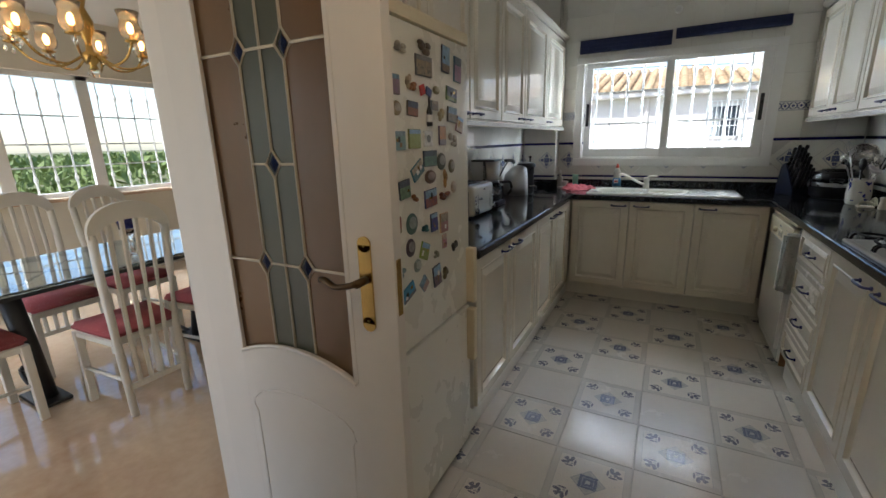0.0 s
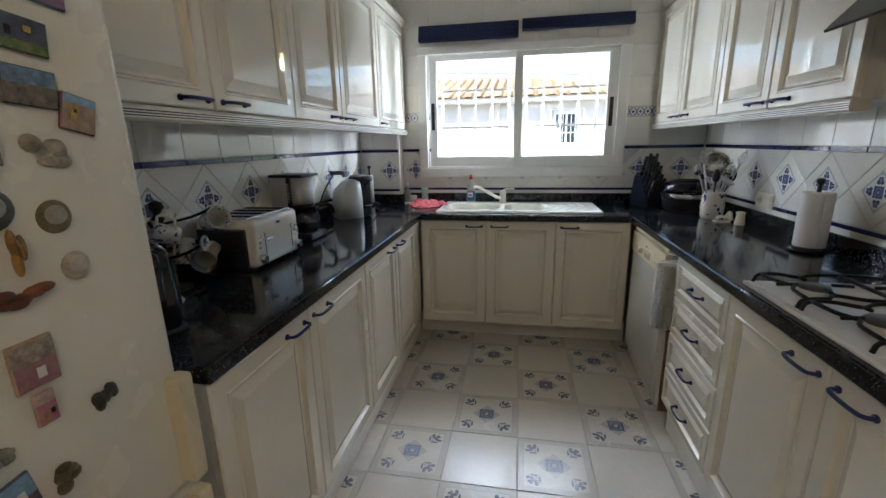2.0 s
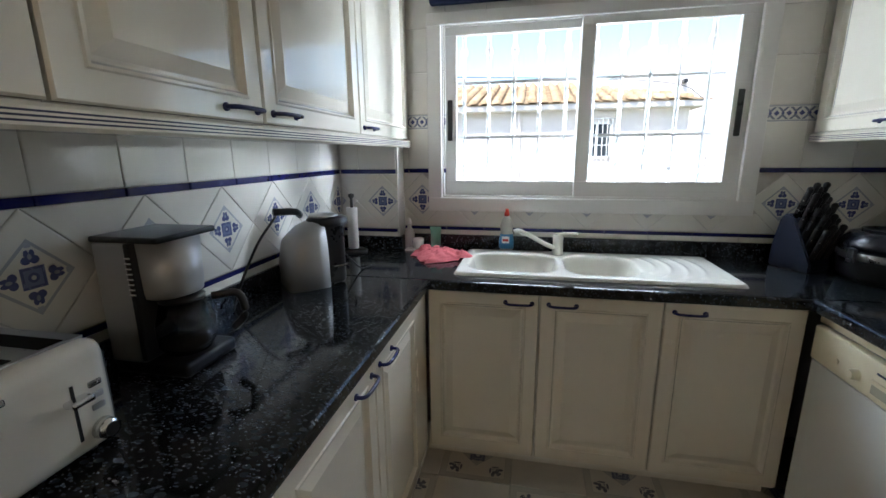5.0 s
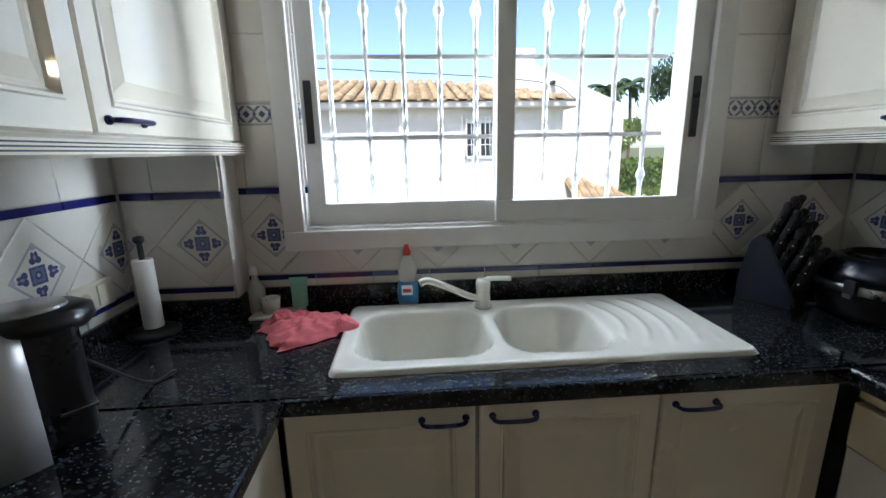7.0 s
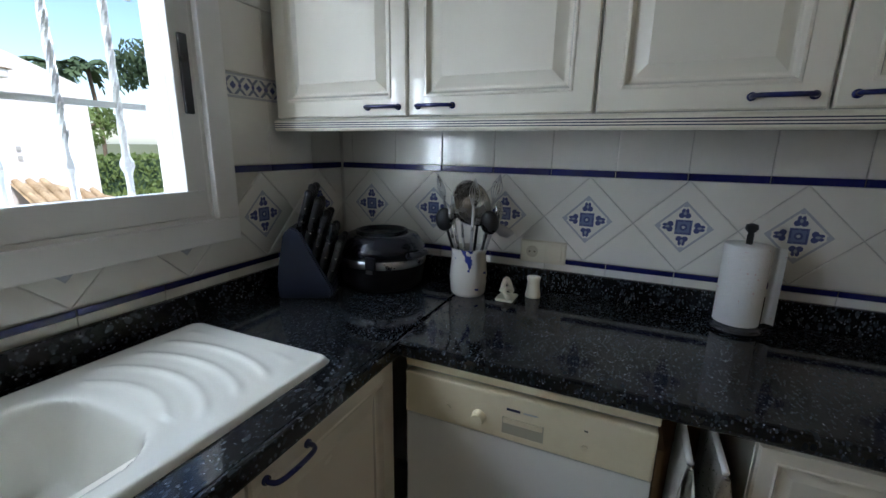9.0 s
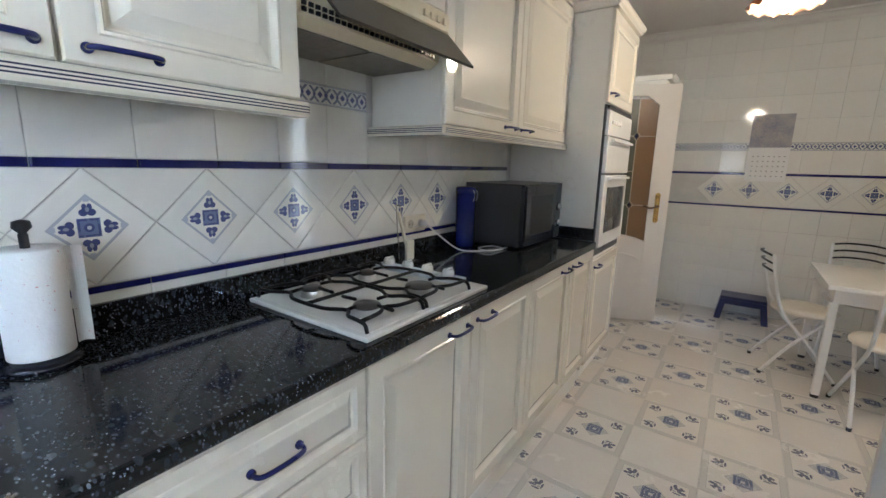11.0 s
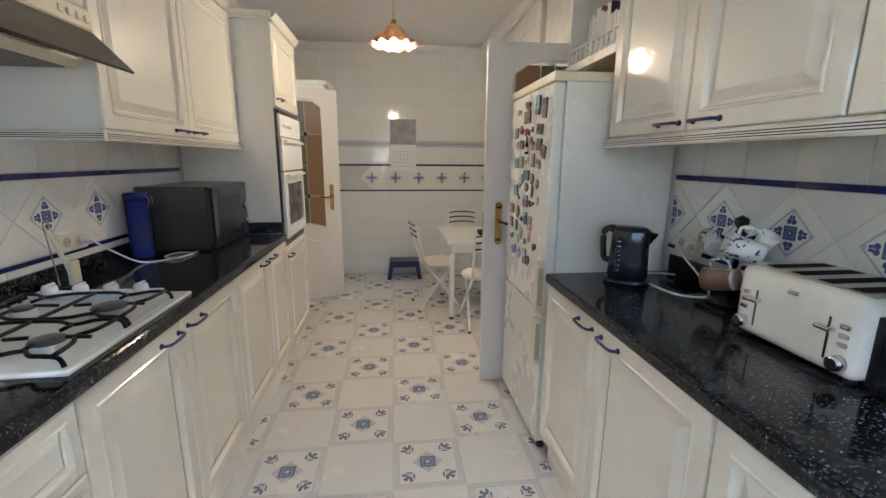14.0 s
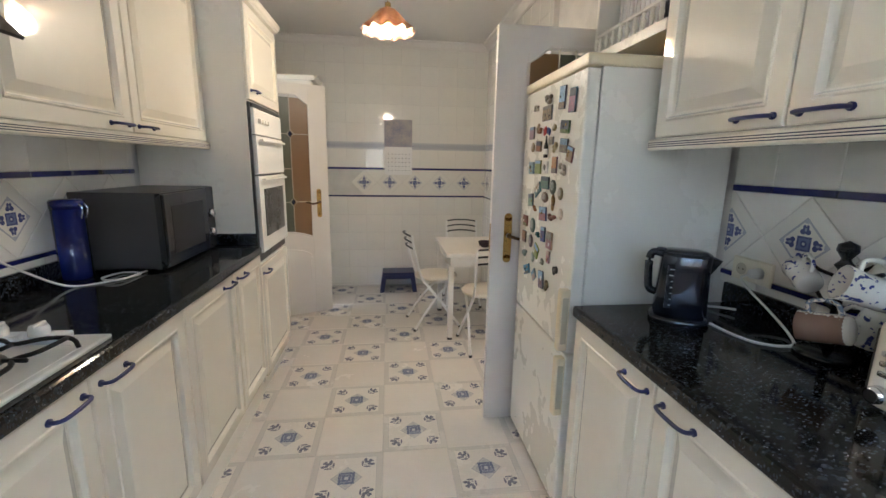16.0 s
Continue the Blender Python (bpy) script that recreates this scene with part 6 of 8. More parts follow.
def magnet(y, z, w, h, kind, col, rot=0.0):
    """A small fridge magnet: 'p' picture tile, 'o' oval, 'c' cast relief, 'r' plain block, 'w' white tile, 'b' bottle."""
    mg = thing("fridge_magnet", FX, y, z, {"p": "small printed picture magnet on the fridge door", "o": "round souvenir magnet on the fridge door", "c": "moulded relief souvenir magnet on the fridge door", "r": "plain coloured block magnet on the fridge door", "w": "white square printed magnet on the fridge door", "b": "dark bottle-shaped magnet on the fridge door"}[kind], "magnet", "fridge magnets")
    col = col if kind in "rw" else tuple(c * 0.7 for c in col)
    base = mat("magnet_" + kind, col, 0.35, var=0.35, scale=30, tint=tuple(c * 0.25 for c in col))
    x0, t = FX + 0.0005, 0.006
    if kind in "prw":
        part("tile", boxed(x0, x0 + t, y - w / 2, y + w / 2, z - h / 2, z + h / 2, bevel=0.0012, seg=1), base, mg)
        if kind == "p":
            rnd = random.Random(int(abs(y * 3111 + z * 777)))
            cut = rnd.choice((-0.2, 0.05, 0.15, 0.25))
            hi = rnd.choice(((0.25, 0.42, 0.62), (0.55, 0.50, 0.42), tuple(c * 1.5 for c in col), (0.10, 0.12, 0.18), (0.45, 0.25, 0.14)))
            part("print", boxed(x0 + t, x0 + t + 0.0008, y - w * 0.47, y + w * 0.47, z + h * cut, z + h * 0.47), mat("magnet_print", hi, 0.3, var=0.4, scale=70, tint=tuple(c * 0.3 for c in hi)), mg)
            part("print", boxed(x0 + t, x0 + t + 0.0008, y - w * 0.47, y + w * 0.47, z - h * 0.47, z + h * cut), mat("magnet_print", tuple(c * 0.6 for c in col), 0.3, var=0.5, scale=90, tint=(rnd.uniform(0.05, 0.5), rnd.uniform(0.05, 0.4), rnd.uniform(0.04, 0.3))), mg)
            for _ in range(rnd.choice((0, 1, 2, 3))):
                dw, dh = w * rnd.uniform(0.04, 0.12), h * rnd.uniform(0.05, 0.16)
                yy, zz = y + rnd.uniform(-0.3, 0.3) * w, z + rnd.uniform(-0.25, 0.25) * h
                part("print_detail", boxed(x0 + t, x0 + t + 0.0014, yy - dw, yy + dw, zz - dh, zz + dh), rnd.choice((PAPER, KRAFT, BRASS, DNAVY)), mg)
        if kind == "w":
            part("print", cyl(bmesh.new(), (x0 + t, y, z), (x0 + t + 0.0008, y, z), w * 0.22, seg=14), mat("magnet_ink", (0.12, 0.12, 0.12), 0.4), mg)
    elif kind == "o":
        bm = bmesh.new()
        ball(bm, (x0 + 0.001, y, z), 0.5, 16, 0.012, w, h)
        part("disc", bm, base, mg, smooth=True)
        part("print", ball(bmesh.new(), (x0 + 0.005, y, z + h * 0.05), 0.5, 12, 0.006, w * 0.66, h * 0.6), mat("magnet_print", tuple(min(1, c * 0.5 + 0.2) for c in col), 0.3, var=0.5, scale=60), mg, smooth=True)
    elif kind == "c":
        rnd = random.Random(int(abs(y * 1000 + z * 777)))
        for _ in range(6):
            part("figure", ball(bmesh.new(), (x0 + 0.004, y + rnd.uniform(-0.32, 0.32) * w, z + rnd.uniform(-0.3, 0.3) * h), 0.5, 8, 0.014, w * rnd.uniform(0.3, 0.55), h * rnd.uniform(0.3, 0.55)), base, mg, smooth=True)
    else:
        bm = bmesh.new()
        lathe(bm, x0 + 0.008, y, [(w * 0.45, z - h / 2), (w * 0.47, z - h * 0.45), (w * 0.47, z), (w * 0.2, z + h * 0.22), (w * 0.17, z + h * 0.5)], 14, sx=0.6)
        part("bottle", bm, base, mg, smooth=True)
        part("label", lathe(bmesh.new(), x0 + 0.008, y, [(w * 0.49, z - h * 0.35), (w * 0.49, z - h * 0.1)], 14, sx=0.62), PAPER, mg, "pale paper label")
    if rot:
        mg.matrix_basis = pose(FX, y, z, rot, 0, 0)
    return mg


magnet(-2.403, 1.578, 0.05, 0.032, 'c', (.45, .2, .08))
magnet(-2.341, 1.574, 0.029, 0.030, 'r', (.6, .03, .02), 20)
magnet(-2.301, 1.571, 0.034, 0.025, 'r', (.04, .08, .3), -20)
magnet(-2.246, 1.581, 0.046, 0.027, 'o', (.6, .5, .2))
magnet(-2.137, 1.576, 0.080, 0.047, 'p', (.12, .25, .08), -6)
magnet(-2.405, 1.514, 0.06, 0.044, 'p', (.25, .2, .12), -4)
magnet(-2.308, 1.509, 0.029, 0.089, 'b', (.02, .02, .02))
magnet(-2.265, 1.531, 0.045, 0.031, 'p', (.3, .35, .4))
magnet(-2.220, 1.506, 0.038, 0.051, 'c', (.6, .5, .3))
magnet(-2.135, 1.507, 0.070, 0.052, 'p', (.08, .07, .06), -5)
magnet(-2.075, 1.474, 0.052, 0.055, 'p', (.3, .10, .14), -14)
magnet(-2.400, 1.425, 0.069, 0.059, 'p', (.35, .4, .12))
magnet(-2.314, 1.425, 0.056, 0.050, 'w', (.8, .78, .74))
magnet(-2.214, 1.435, 0.048, 0.065, 'p', (.2, .12, .2))
magnet(-2.130, 1.419, 0.070, 0.050, 'c', (.55, .5, .42))
magnet(-2.305, 1.361, 0.089, 0.052, 'p', (.12, .18, .25))
magnet(-2.221, 1.347, 0.066, 0.060, 'o', (.15, .18, .15))
magnet(-2.142, 1.326, 0.050, 0.050, 'o', (.3, .25, .12))
magnet(-2.389, 1.327, 0.072, 0.046, 'p', (.05, .25, .35), 30)
magnet(-2.303, 1.300, 0.077, 0.046, 'o', (.35, .22, .15))
magnet(-2.197, 1.290, 0.030, 0.069, 'c', (.5, .28, .08))
magnet(-2.128, 1.248, 0.045, 0.045, 'o', (.7, .6, .5))
magnet(-2.409, 1.242, 0.052, 0.028, 'c', (.4, .16, .05))
magnet(-2.309, 1.229, 0.082, 0.060, 'p', (.1, .12, .3), 4)
magnet(-2.205, 1.224, 0.080, 0.036, 'c', (.3, .1, .05))
magnet(-2.470, 1.275, 0.06, 0.057, 'p', (.05, .07, .12), 6)
magnet(-2.433, 1.161, 0.070, 0.070, 'o', (.1, .2, .18))
magnet(-2.354, 1.128, 0.049, 0.030, 'c', (.03, .2, .22))
magnet(-2.291, 1.142, 0.046, 0.064, 'p', (.06, .15, .3), 3)
magnet(-2.217, 1.128, 0.058, 0.072, 'p', (.65, .45, .3))
magnet(-2.218, 1.058, 0.028, 0.052, 'p', (.6, .45, .4))
magnet(-2.135, 1.013, 0.048, 0.064, 'c', (.08, .08, .08))
magnet(-2.363, 1.055, 0.054, 0.058, 'p', (.35, .5, .08), -24)
magnet(-2.447, 1.085, 0.055, 0.061, 'o', (.1, .07, .1))
magnet(-2.280, 1.022, 0.044, 0.035, 'c', (.4, .4, .3))
magnet(-2.409, 1.015, 0.046, 0.046, 'o', (.55, .65, .6))
magnet(-2.281, 0.944, 0.054, 0.078, 'p', (.1, .12, .18), 8)
magnet(-2.202, 0.937, 0.060, 0.055, 'c', (.25, .2, .1))
magnet(-2.373, 0.942, 0.045, 0.045, 'p', (.4, .55, .65), 40)
magnet(-2.518, 1.017, 0.06, 0.047, 'c', (.35, .5, .52))
magnet(-2.474, 0.943, 0.077, 0.045, 'p', (.05, .25, .45), 20)
magnet(-2.530, 1.171, 0.06, 0.051, 'p', (.3, .1, .08))
magnet(-2.535, 1.093, 0.05, 0.055, 'p', (.1, .08, .1))
magnet(-2.459, 1.677, 0.070, 0.034, 'c', (.6, .55, .45))
magnet(-2.328, 1.645, 0.100, 0.060, 'p', (.25, .24, .22))
magnet(-2.322, 1.700, 0.080, 0.045, 'c', (.2, .15, .1))
magnet(-2.178, 1.686, 0.055, 0.085, 'p', (.06, .07, .12), -4)
magnet(-2.085, 1.664, 0.055, 0.085, 'p', (.08, .2, .3), -4)
magnet(-2.503, 1.576, 0.06, 0.055, 'p', (.3, .27, .22))
magnet(-2.421, 1.590, 0.03, 0.045, 'c', (.6, .5, .35))
magnet(-2.489, 1.512, 0.05, 0.042, 'o', (.45, .35, .2))
magnet(-2.486, 1.420, 0.063, 0.055, 'p', (.35, .5, .65))

# ---- west worktop ----
def loft(bm, cx, cy, rows, n=32, p=3.0):
    """Rounded-box shape; rows: (half length, half width, z, shift along x)."""
    ra = []
    for rx, ry, z, dx in rows:
        ring_ = []
        for i in range(n):
            c_, s_ = math.cos(2 * math.pi * i / n), math.sin(2 * math.pi * i / n)
            ring_.append(bm.verts.new((cx + dx + rx * math.copysign(abs(c_) ** (2 / p), c_), cy + ry * math.copysign(abs(s_) ** (2 / p), s_), z)))
        ra.append(ring_)
    for a, b in zip(ra, ra[1:]):
        for i in range(n):
            bm.faces.new((a[i], a[(i + 1) % n], b[(i + 1) % n], b[i]))
    bm.faces.new(ra[0][::-1])
    bm.faces.new(ra[-1])
    bmesh.ops.recalc_face_normals(bm, faces=bm.faces)
    return bm


KX, KY = -0.965, -1.762
KNV = mat("dark_navy_kettle_plastic", (0.008, 0.010, 0.020), 0.16, var=0.15, coat=0.4)
kt = thing("electric_kettle", KX, KY, CT, "dark navy plastic jug kettle on the worktop", "kettle")
part("base", loft(bmesh.new(), KX, KY, [(0.084, 0.066, CT, 0), (0.087, 0.068, CT + 0.008, 0), (0.084, 0.064, CT + 0.018, 0), (0.074, 0.052, CT + 0.021, 0)]), KNV, kt, "round-cornered power base", True)
part("body", loft(bmesh.new(), KX, KY, [(0.070, 0.050, CT + 0.022, 0), (0.077, 0.056, CT + 0.032, 0), (0.074, 0.055, CT + 0.10, 0), (0.071, 0.052, CT + 0.17, 0.001), (0.071, 0.049, CT + 0.212, 0.004), (0.068, 0.046, CT + 0.220, 0.004)], p=3.6), KNV, kt, "tall flat-sided jug", True)
part("lid", loft(bmesh.new(), KX, KY, [(0.064, 0.043, CT + 0.219, 0.002), (0.063, 0.042, CT + 0.226, 0.0), (0.050, 0.030, CT + 0.231, -0.004), (0.01, 0.008, CT + 0.232, -0.004)]), KNV, kt, "low lid with thumb tab", True)
part("lid_tab", boxed(KX - 0.082, KX - 0.055, KY - 0.012, KY + 0.012, CT + 0.222, CT + 0.233, bevel=0.004), KNV, kt)
bm = bmesh.new()
tube(bm, curve_pts([(KX - 0.060, KY, CT + 0.212), (KX - 0.088, KY, CT + 0.216), (KX - 0.100, KY, CT + 0.195), (KX - 0.098, KY, CT + 0.13), (KX - 0.092, KY, CT + 0.095), (KX - 0.070, KY, CT + 0.085)], 5), 0.0125, 10)
part("handle", bm, KNV, kt, "moulded loop handle", True)
bm = bmesh.new()
vv = [bm.verts.new(q) for q in ((KX + 0.060, KY - 0.034, CT + 0.219), (KX + 0.060, KY + 0.034, CT + 0.219), (KX + 0.102, KY, CT + 0.205), (KX + 0.066, KY - 0.026, CT + 0.155), (KX + 0.066, KY + 0.026, CT + 0.155))]
for f_ in ((0, 1, 2), (0, 2, 3), (1, 4, 2), (3, 2, 4), (0, 3, 4, 1)):
    bm.faces.new([vv[i] for i in f_])
bmesh.ops.recalc_face_normals(bm, faces=bm.faces)
part("spout", bm, KNV, kt)
part("sight_strip", boxed(KX - 0.048, KX - 0.030, KY - 0.0575, KY - 0.050, CT + 0.05, CT + 0.19, bevel=0.002), BLACK, kt, "dark water gauge strip")
for k in range(7):
    part("level_mark", boxed(KX - 0.036 - 0.006 * (k > 4), KX - 0.030, KY - 0.0585, KY - 0.0565, CT + 0.06 + k * 0.019, CT + 0.0625 + k * 0.019), PAPER, kt)
kt.matrix_basis = pose(KX, KY, CT, 0, 0, 148)


def cord(name, pts, r, mtl, label):
    t = thing(name, *pts[0], label, "cable")
    bm = bmesh.new()
    tube(bm, curve_pts(pts, 8), r, 6)
    part("cord", bm, mtl, t, smooth=True)


WCORD = mat("white_cord", (0.75, 0.74, 0.70), 0.5)
cord("power_cord", [(-1.03, -1.70, CT + 0.008), (-1.04, -1.62, CT + 0.005), (-1.065, -1.555, CT + 0.005), (-1.14, -1.53, CT + 0.006), (-1.20, -1.60, CT + 0.012), (-1.235, -1.71, CT + 0.045), (-1.242, -1.80, CT + 0.085), (-1.238, -1.83, CT + 0.115), (-1.243, -1.80, 1.088)], 0.0042, WCORD, "white kettle cord trailing to the wall socket")
cord("loose_plug_cord", [(-1.09, -1.83, CT + 0.006), (-1.13, -1.86, CT + 0.006), (-1.17, -1.83, CT + 0.012), (-1.20, -1.79, CT + 0.016)], 0.0042, WCORD, "short white cord with plug lying behind the kettle")
IVORY = mat("ivory_plastic", (0.74, 0.69, 0.56), 0.35, var=0.04)
# dark colour for the shade inside pin holes
DARKHOLE = mat("socket_hole_shade", (0.05, 0.045, 0.04), 0.6)


def socket(M, n, label, plug=None):
    """Wall socket in plane M (u along, v up, out)."""
    o = M.translation
    t = thing("wall_socket", o.x, o.y, o.z, label, "socket")
    bm = panel(bmesh.new(), M @ Matrix.Translation((-0.04 * n, -0.04, 0)), 0.08 * n, 0.08, ((0.0, 0.006), (0.005, 0.011)))
    part("plate", bm, IVORY, t)
    for k in range(n):
        u = (k - (n - 1) / 2) * 0.075
        if plug is not None and k in plug:
            part("plug", cyl(bmesh.new(), M @ Vector((u, 0, 0.011)), M @ Vector((u, 0, 0.045)), 0.019, 0.015, 14), WCORD, t, "white plug", True)
        elif k == 0:
            # well and holes are flat discs, their shade put into the colour
            part("well", cyl(bmesh.new(), M @ Vector((u, 0, 0.0105)), M @ Vector((u, 0, 0.0125)), 0.021, seg=20), mat("socket_well_shade", (0.52, 0.47, 0.36), 0.5), t)
            for s_ in (-0.009, 0.009):
                part("pin_hole", cyl(bmesh.new(), M @ Vector((u + s_, 0, 0.0122)), M @ Vector((u + s_, 0, 0.0135)), 0.003, seg=8), DARKHOLE, t)
        else:
            part("rocker", panel(bmesh.new(), M @ Matrix.Translation((u - 0.028, -0.03, 0.0105)), 0.056, 0.06, ((0.0, 0.002), (0.002, 0.004))), IVORY, t)


socket(face_w(EX - 0.006, -0.105, 1.085), 2, "ivory double wall socket and switch on tiles")
socket(face_w(EX - 0.006, -2.06, 1.10), 2, "ivory double wall socket with white plug near microwave", plug=(1,))
socket(face_e(WX + 0.006, -1.835, 1.088), 2, "ivory double wall socket with white plug behind kettle", plug=(1,))
socket(face_e(WX + 0.006, 0.47, 1.105), 2, "ivory double wall socket near the coffee machine")

# toaster
TX0, TX1, TY_0, TY_1, TZ = -1.25, -1.0, -1.27, -0.905, CT + 0.205
# near-black matte colour standing in for shade down the bread slots
SLOTM = mat("slot_shade", (0.012, 0.011, 0.010), 0.9, spec=0.1, var=0.2)
CREAMT = mat("cream_toaster_enamel", (0.78, 0.75, 0.66), 0.14, var=0.03, coat=0.5)
ts = thing("toaster", -1.15, -1.06, CT, "cream four-slice toaster with chrome controls", "toaster")
part("shell", boxed(TX0, TX1, TY_0 + 0.016, TY_1 - 0.016, CT + 0.012, TZ, bevel=0.03, seg=4), CREAMT, ts, smooth=True)
for y0, y1 in ((TY_0, TY_0 + 0.018), (TY_1 - 0.018, TY_1)):
    bm = boxed(TX0 + 0.02, TX1 - 0.03, y0, y1, CT + 0.012, TZ - 0.035, bevel=0.006)
    part("end_cheek", bm, BLACK, ts, "ribbed black end panel")
    for k in range(7):
        yy = y0 - 0.0015 if y0 == TY_0 else y1
        part("rib", boxed(TX0 + 0.03, TX1 - 0.04, yy, yy + 0.0015, CT + 0.03 + k * 0.018, CT + 0.038 + k * 0.018), BLACK, ts)
part("top_plate", boxed(TX0 + 0.025, TX1 - 0.03, TY_0 + 0.03, TY_1 - 0.03, TZ - 0.002, TZ + 0.003, bevel=0.001), STEEL, ts, "steel slot plate")
for k in range(4):
    yy = TY_0 + 0.06 + k * 0.072
    part("slot", boxed(TX0 + 0.033, TX1 - 0.038, yy - 0.002, yy + 0.034, TZ + 0.0015, TZ + 0.0042), SLOTM, ts, "bread slot painted as a strip of dark shade")
for yc in (TY_0 + 0.085, TY_1 - 0.085):
    sgn = 1 if yc < -1.09 else -1
    # black strip painted for the shade in the lever slot
    part("lever_slot", boxed(TX1 - 0.001, TX1 + 0.0012, yc - 0.0025, yc + 0.0025, CT + 0.045, CT + 0.145), BLACK, ts)
    part("lever", boxed(TX1 + 0.001, TX1 + 0.024, yc - 0.018, yc + 0.018, CT + 0.115, CT + 0.126, bevel=0.004), CHROME, ts, "chrome lever", True)
    yk = yc + (-0.035 if sgn > 0 else 0.035)
    part("dial", cyl(bmesh.new(), (TX1, yk, CT + 0.048), (TX1 + 0.02, yk, CT + 0.048), 0.019, 0.016, 24), CHROME, ts, "chrome browning dial", True)
    part("dial_face", cyl(bmesh.new(), (TX1 + 0.02, yk, CT + 0.048), (TX1 + 0.022, yk, CT + 0.048), 0.012, seg=20), BLACK, ts)
    for k in range(3):
        part("button", boxed(TX1 - 0.001, TX1 + 0.004, yk - 0.011, yk + 0.011, CT + 0.085 + k * 0.021, CT + 0.096 + k * 0.021, bevel=0.003), STEEL, ts, "grey oval button")
part("badge", boxed(TX1 - 0.001, TX1 + 0.002, -1.103, -1.073, CT + 0.165, CT + 0.175, bevel=0.002), STEEL, ts)
for xx in (TX0 + 0.04, TX1 - 0.04):
    for yy in (TY_0 + 0.05, TY_1 - 0.05):
        part("foot", cyl(bmesh.new(), (xx, yy, CT), (xx, yy, CT + 0.014), 0.012, seg=10), BLACK, ts)

# mug tree
MTX, MTY = -1.185, -1.475
mt = thing("mug_tree", MTX, MTY, CT, "navy wooden mug tree with hooked arms", "mug tree")
part("base", lathe(bmesh.new(), MTX, MTY, [(0.07, CT), (0.072, CT + 0.008), (0.06, CT + 0.018), (0.02, CT + 0.022)]), DNAVY, mt, smooth=True)
part("post", lathe(bmesh.new(), MTX, MTY, [(0.012, CT + 0.02), (0.010, CT + 0.15), (0.013, CT + 0.235), (0.022, CT + 0.246), (0.012, CT + 0.258), (0.010, CT + 0.264), (0.023, CT + 0.284), (0.021, CT + 0.300), (0.001, CT + 0.310)]), DNAVY, mt, smooth=True)
MUGW = mat("blue_flowered_china", (0.78, 0.77, 0.72), 0.15, var=0.04, coat=0.4)
layered(MUGW, [(lambda X, Y, W: (X * X + Y * Y).gt(0.0012) * W.gt(0.10), (0.07, 0.09, 0.28))])
for n_ in MUGW.node_tree.nodes:
    if n_.bl_idname == "ShaderNodeTexNoise" and abs(n_.inputs["Scale"].default_value - 140) < 1:
        n_.inputs["Scale"].default_value = 60
CROCKM = mat("blue_flowered_crock", (0.78, 0.77, 0.72), 0.15, var=0.04, coat=0.4)
nz = CROCKM.node_tree.nodes
layered(CROCKM, [(lambda X, Y, W: W.gt(0.11), (0.04, 0.06, 0.30))])
for n_ in nz:
    if n_.bl_idname == "ShaderNodeTexNoise" and abs(n_.inputs["Scale"].default_value - 140) < 1:
        n_.inputs["Scale"].default_value = 24
MUGW2 = mat("plain_cream_china", (0.76, 0.73, 0.64), 0.15, var=0.05, coat=0.4)


MUGP = mat("landscape_printed_china", (0.74, 0.71, 0.64), 0.15, var=0.05, coat=0.4)
layered(MUGP, [(lambda X, Y, W: (X * X + Y * Y).gt(0.0012) * (Y + W * 0.03).gt(-0.004), (0.22, 0.28, 0.38)), (lambda X, Y, W: (X * X + Y * Y).gt(0.0012) * (Y + W * 0.05).lt(-0.012), (0.24, 0.15, 0.11))])


def mug(mouth, bottom, k, mtl, label):
    """A mug between the middle of its mouth and of its foot, its handle uppermost."""
    mouth, bottom = Vector(mouth), Vector(bottom)
    g_ = thing("mug", 0, 0, 0, label, "mug", "mugs on the tree")
    part("body", lathe(bmesh.new(), 0, 0, [(0.028, -0.050), (0.034, -0.047), (0.036, -0.03), (0.037, 0.02), (0.041, 0.050), (0.0385, 0.050), (0.034, 0.02), (0.032, -0.040), (0.001, -0.043)], 24), mtl, g_, smooth=True)
    bm = bmesh.new()
    tube(bm, curve_pts([(0.035, 0, 0.030), (0.060, 0, 0.030), (0.068, 0, 0.0), (0.058, 0, -0.026), (0.034, 0, -0.030)], 5), 0.0055, 8)
    part("handle", bm, mtl, g_, smooth=True)
    zz = (mouth - bottom).normalized()
    xx = (Vector((0, 0, 1)) - zz * zz.z)
    xx = (xx if xx.length > 0.2 else Vector((1, 0, 0)) - zz * zz.x).normalized()
    yy = zz.cross(xx)
    g_.matrix_basis = Matrix.Translation((mouth + bottom) / 2) @ Matrix((xx, yy, zz)).transposed().to_4x4() @ Matrix.Scale(k, 4)
    return g_


for tip in ((-1.10, -1.33, CT + 0.262), (-1.15, -1.545, CT + 0.248), (-1.10, -1.405, CT + 0.145), (-1.19, -1.385, CT + 0.165), (-1.235, -1.435, CT + 0.262), (-1.215, -1.56, CT + 0.16)):
    tip = Vector(tip)
    root = Vector((MTX, MTY, tip.z - 0.035))
    bm = bmesh.new()
    tube(bm, curve_pts([root, root.lerp(tip, 0.6) - Vector((0, 0, 0.008)), tip], 4), 0.0052, 6)
    part("arm", bm, DNAVY, mt, smooth=True)
mug((-1.045, -1.365, 1.187), (-1.125, -1.322, 1.160), 1.0, MUGW, "white china mug with blue flowers, hung sideways")
mug((-1.150, -1.575, 1.180), (-1.100, -1.470, 1.138), 0.86, MUGW, "slim white china cup with blue flowers, base outwards")
mug((-1.060, -1.454, 1.049), (-1.100, -1.358, 1.071), 1.0, MUGP, "china mug with faded landscape print, hung sideways")
